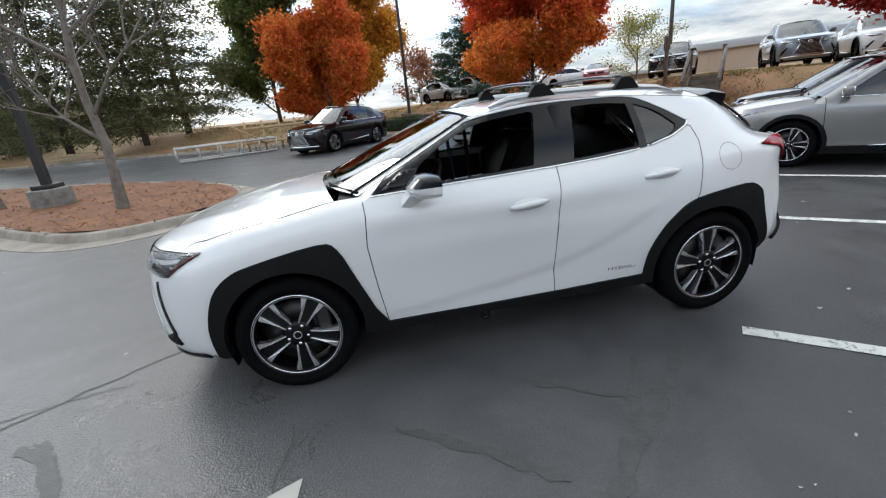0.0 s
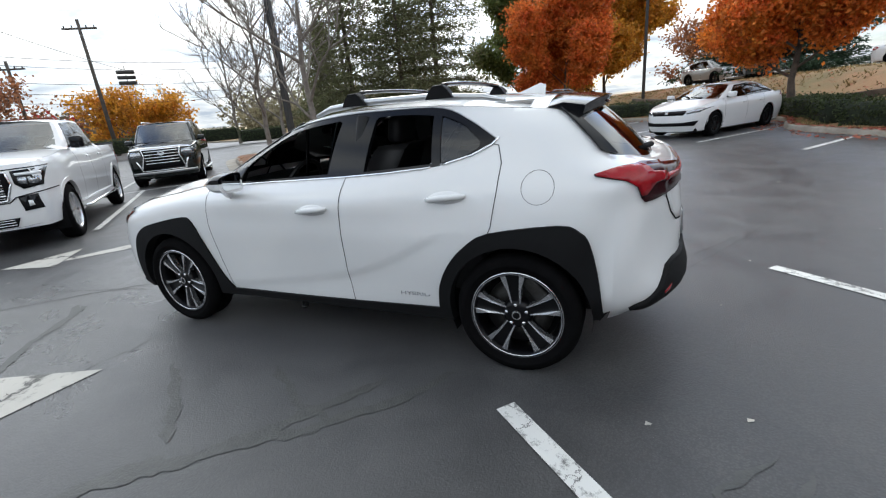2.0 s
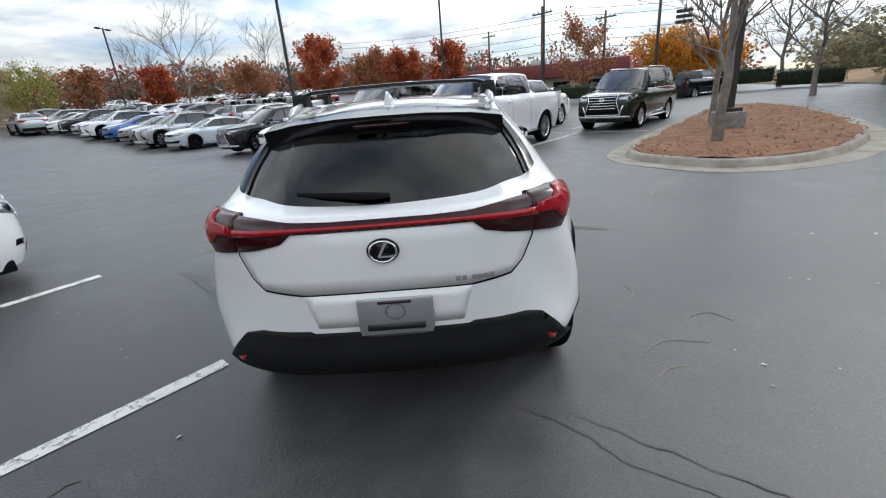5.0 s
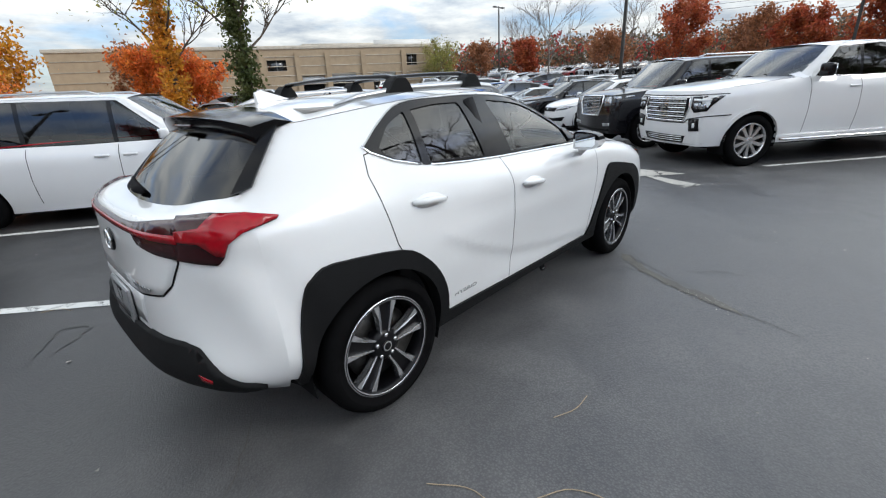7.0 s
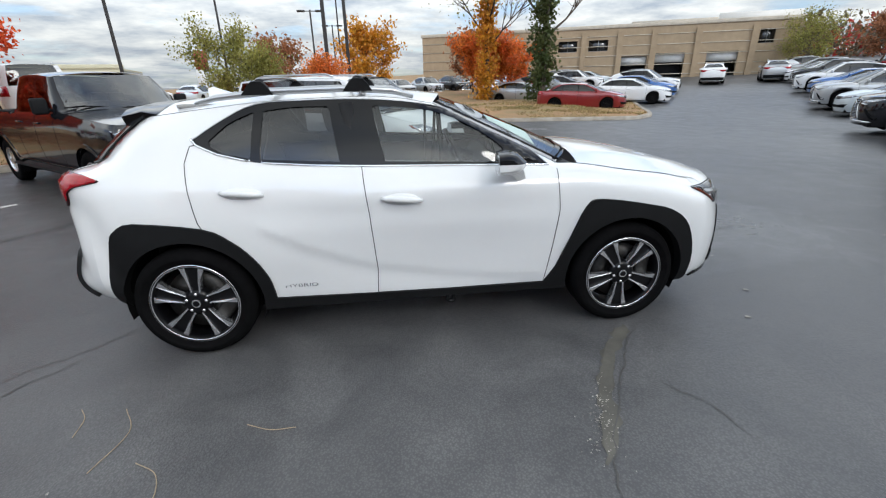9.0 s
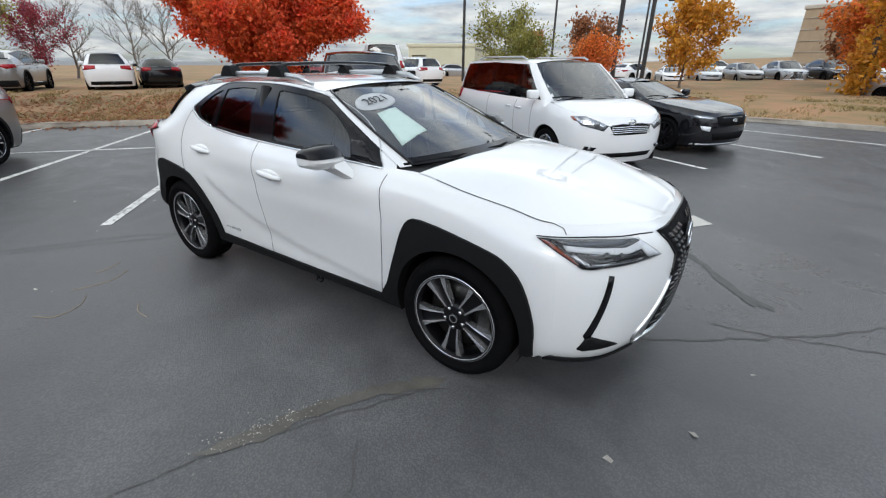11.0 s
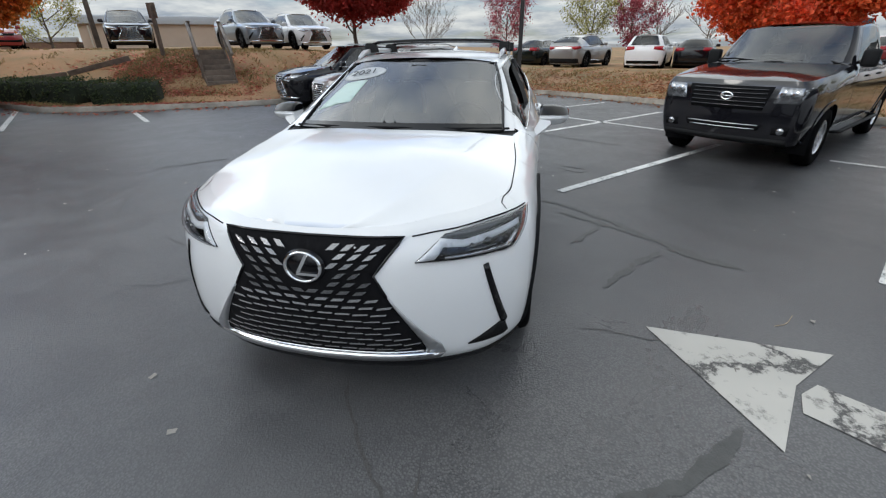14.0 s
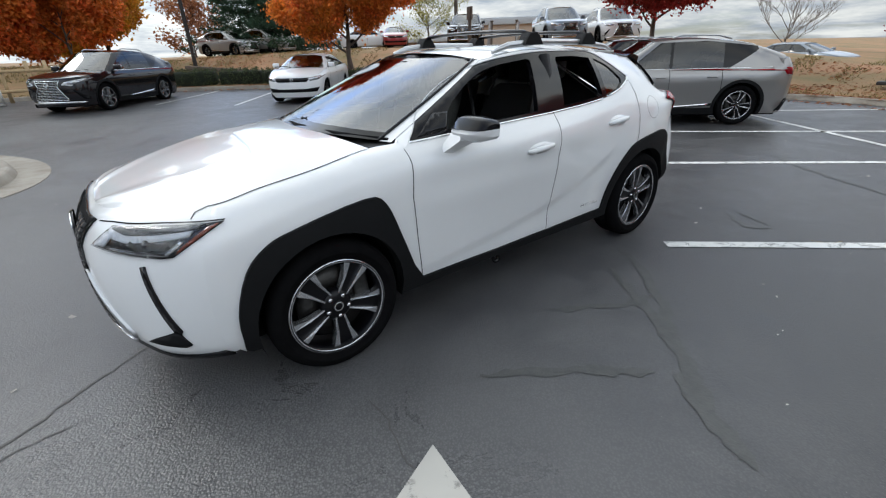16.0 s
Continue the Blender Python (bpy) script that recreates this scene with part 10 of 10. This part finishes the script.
# timber edging along the upper car park
for x0, y0, x1, y1 in ((-9.9, -12.6, -8.6, -13.9), (-8.6, -13.9, -7.3, -15.4), (-7.3, -15.4, -6.0, -16.9), (-6.0, -16.9, -4.6, -18.5), (-4.6, -18.5, -3.2, -20.0), (-3.2, -20.0, -1.6, -21.4)):
    d = math.hypot(x1 - x0, y1 - y0)
    za, zb = bank_z(x0, y0), bank_z(x1, y1)
    solid("timber_edging", box((d - 0.02, 0.16, 0.30), pose((x0 + x1) / 2, (y0 + y1) / 2, (za + zb) / 2 + 0.02, 0, -math.degrees(math.atan2(zb - za, d)), math.degrees(math.atan2(y1 - y0, x1 - x0))), 0.02), WOODS, "dark weathered timber edging on the bank", "edging", "timber edging")
# sign post at the steps
sp = thing("sign_post", pose(-10.2, -11.6, bank_z(-10.2, -11.6)), "grey wooden post with a small board", "sign")
part("post", box((0.10, 0.10, 1.5), pose(0, 0, 0.75), 0.01), WOODS, sp)
part("board", box((0.05, 0.30, 0.45), pose(0, 0, 1.35), 0.01), WOODS, sp)

# ---- steel racks lying at the kerb ----
RACKM = mat("bare galvanised tube", (0.55, 0.53, 0.49), rough=0.5, metal=0.4, vary=0.2, scale=5)
PINEW = mat("raw pine batten", (0.50, 0.36, 0.20), rough=0.85, vary=0.2, scale=8)
rk = thing("steel_rack", pose(6.3, -16.75, 0.20, 0, 0, -158), "long galvanised steel rack frames laid at the kerb", "rack")
for zz in (0.05, 0.55):
    for yy in (-0.55, 0.55):
        part("rail", tube([(-1.9, yy, zz), (1.9, yy, zz)], 0.045, 6), RACKM, rk)
for xx in (-1.9, -1.1, -0.3, 0.5, 1.2, 1.9):
    for yy in (-0.55, 0.55):
        part("upright", tube([(xx, yy, 0.03), (xx, yy, 0.57)], 0.035, 6), RACKM, rk)
    part("crosspiece", tube([(xx, -0.55, 0.55), (xx, 0.55, 0.55)], 0.035, 6), RACKM, rk)
ws = thing("timber_stack", pose(4.3, -17.6, 0.25, 0, 0, -160), "raw pine batten frames standing behind steel racks", "timber")
for xx in (-1.3, -0.6, 0.1, 0.8, 1.3):
    part("upright", box((0.09, 0.09, 1.25), pose(xx, 0, 0.62)), PINEW, ws)
for zz in (0.35, 0.95):
    part("batten", box((2.8, 0.05, 0.10), pose(0, -0.06, zz)), PINEW, ws)
part("brace", tube([(-0.6, -0.1, 0.3), (-1.9, -0.5, 1.15)], 0.04, 5), PINEW, ws)

# ---- fallen leaves on the bank ----
rnd = random.Random(21)
verts = {0: [], 1: []}
faces = {0: [], 1: []}
for k in range(26000):
    which = 0 if k % 3 else 1
    if k % 2:
        a = rnd.choice(((-6.0, -13.6), (-8.6, -8.6), (-12.9, -5.9), (-7.9, -10.8), (-8.8, -10.2), (-8.0, -10.0), (-8.2, -9.2), (-7.6, -12.2), (-8.4, -11.4), (-8.6, -12.6)))
        x, y = a[0] + rnd.gauss(0, 1.2), a[1] + rnd.gauss(0, 1.2)
    else:
        which = 1
        a = rnd.choice(((-12.3, 8.2), (-11, 4.5), (-14, 1), (-3, -19), (-13, -3)))
        x, y = a[0] + rnd.gauss(0, 2.2), a[1] + rnd.gauss(0, 2.2)
    g = kerb_gap(x, y)
    onbank = inside((x, y), [KERB[i] for i in range(0, len(KERB), 2)] + far)
    if not onbank and (g > 0.7 or rnd.random() > 0.35):
        continue
    z = (bank_z(x, y) if onbank and g > 0.17 else lot_z(x, y) + (0.13 if onbank else 0.0)) + 0.012
    m = pose(x, y, z, rnd.uniform(-30, 30), rnd.uniform(-30, 30), rnd.uniform(0, 360))
    s = rnd.uniform(0.035, 0.07)
    i = len(verts[which])
    verts[which] += [tuple(m @ Vector(p)) for p in ((-s, 0, 0), (0, -s * 0.7, 0.008), (s, 0, 0), (0, s * 0.7, 0.008))]
    faces[which].append((i, i + 1, i + 2, i + 3))
for k, (mm, lb) in enumerate(((L_FALLEN, "scatter of fallen scarlet leaves on the bank"), (L_BROWN, "scatter of fallen russet leaves on the bank"))):
    me = bpy.data.meshes.new("fallen_leaves")
    me.from_pydata(verts[k], [], faces[k])
    me.materials.append(mm)
    tagged(new("fallen_leaves", me), lb, "leaves", kind="stuff")
# straw tufts and mulch chips in the island and on the bank
verts, faces = [], []
for k in range(9000):
    x, y = rnd.uniform(3.4, 14), rnd.uniform(-12.5, -4.2)
    if not inside((x, y), ISLE) or rnd.random() > 1.6 / (0.5 + 0.12 * math.hypot(x, y) ** 1.2):
        continue
    z = lot_z(x, y) + 0.145 + 0.05 * noise.noise((x * 1.3, y * 1.3, 3)) + rnd.uniform(-0.01, 0.02)
    m = pose(x, y, z, rnd.uniform(-40, 40), rnd.uniform(-40, 40), rnd.uniform(0, 360))
    a, b = rnd.uniform(0.02, 0.06), rnd.uniform(0.003, 0.008)
    i = len(verts)
    verts += [tuple(m @ Vector(p)) for p in ((-a, -b, 0), (a, -b, 0), (a, b, 0.004), (-a, b, 0.004))]
    faces.append((i, i + 1, i + 2, i + 3))
me = bpy.data.meshes.new("mulch_chips")
me.from_pydata(verts, [], faces)
me.materials.append(mat("mulch chip", (0.34, 0.17, 0.08), rough=0.95, vary=0.3, scale=3, island=0.3))
tagged(new("mulch_chips", me), "loose red-brown mulch chips in the island bed", "mulch", kind="stuff")
# dry grass blades on the bank near the kerb
GRASSM = mat("dry olive and straw grass", (0.33, 0.22, 0.10), rough=0.9, scale=0.6, color2=(0.20, 0.17, 0.065), island=0.35)
ring = [KERB[i] for i in range(0, len(KERB), 2)] + far
verts, faces = [], []
for k in range(60000):
    i = rnd.randrange(len(KERB) - 1)
    (x0, y0), (x1, y1) = KERB[i], KERB[i + 1]
    f, o = rnd.random(), 0.25 + 8.5 * rnd.random() ** 1.4
    d = math.hypot(x1 - x0, y1 - y0) or 1
    x, y = x0 + (x1 - x0) * f + (y1 - y0) / d * o, y0 + (y1 - y0) * f - (x1 - x0) / d * o
    if math.hypot(x, y) > 34 or not inside((x, y), ring) or noise.noise((x * 0.5, y * 0.5, 7)) < -0.15:
        continue
    a, h = rnd.uniform(0, 6.28), rnd.uniform(0.04, 0.11)
    w, z = 0.010 + 0.0007 * math.hypot(x, y), bank_z(x, y) - 0.01
    c, t = Vector((math.cos(a), math.sin(a), 0)), Vector((rnd.gauss(0, 0.6), rnd.gauss(0, 0.6), 1)) * h
    i = len(verts)
    verts += [tuple(Vector((x, y, z)) - c * w), tuple(Vector((x, y, z)) + c * w), tuple(Vector((x, y, z)) + t)]
    faces.append((i, i + 1, i + 2))
me = bpy.data.meshes.new("bank_grass")
me.from_pydata(verts, [], faces)
me.materials.append(GRASSM)
tagged(new("bank_grass", me), "short dry grass on the bank behind the kerb", "grass", kind="stuff")
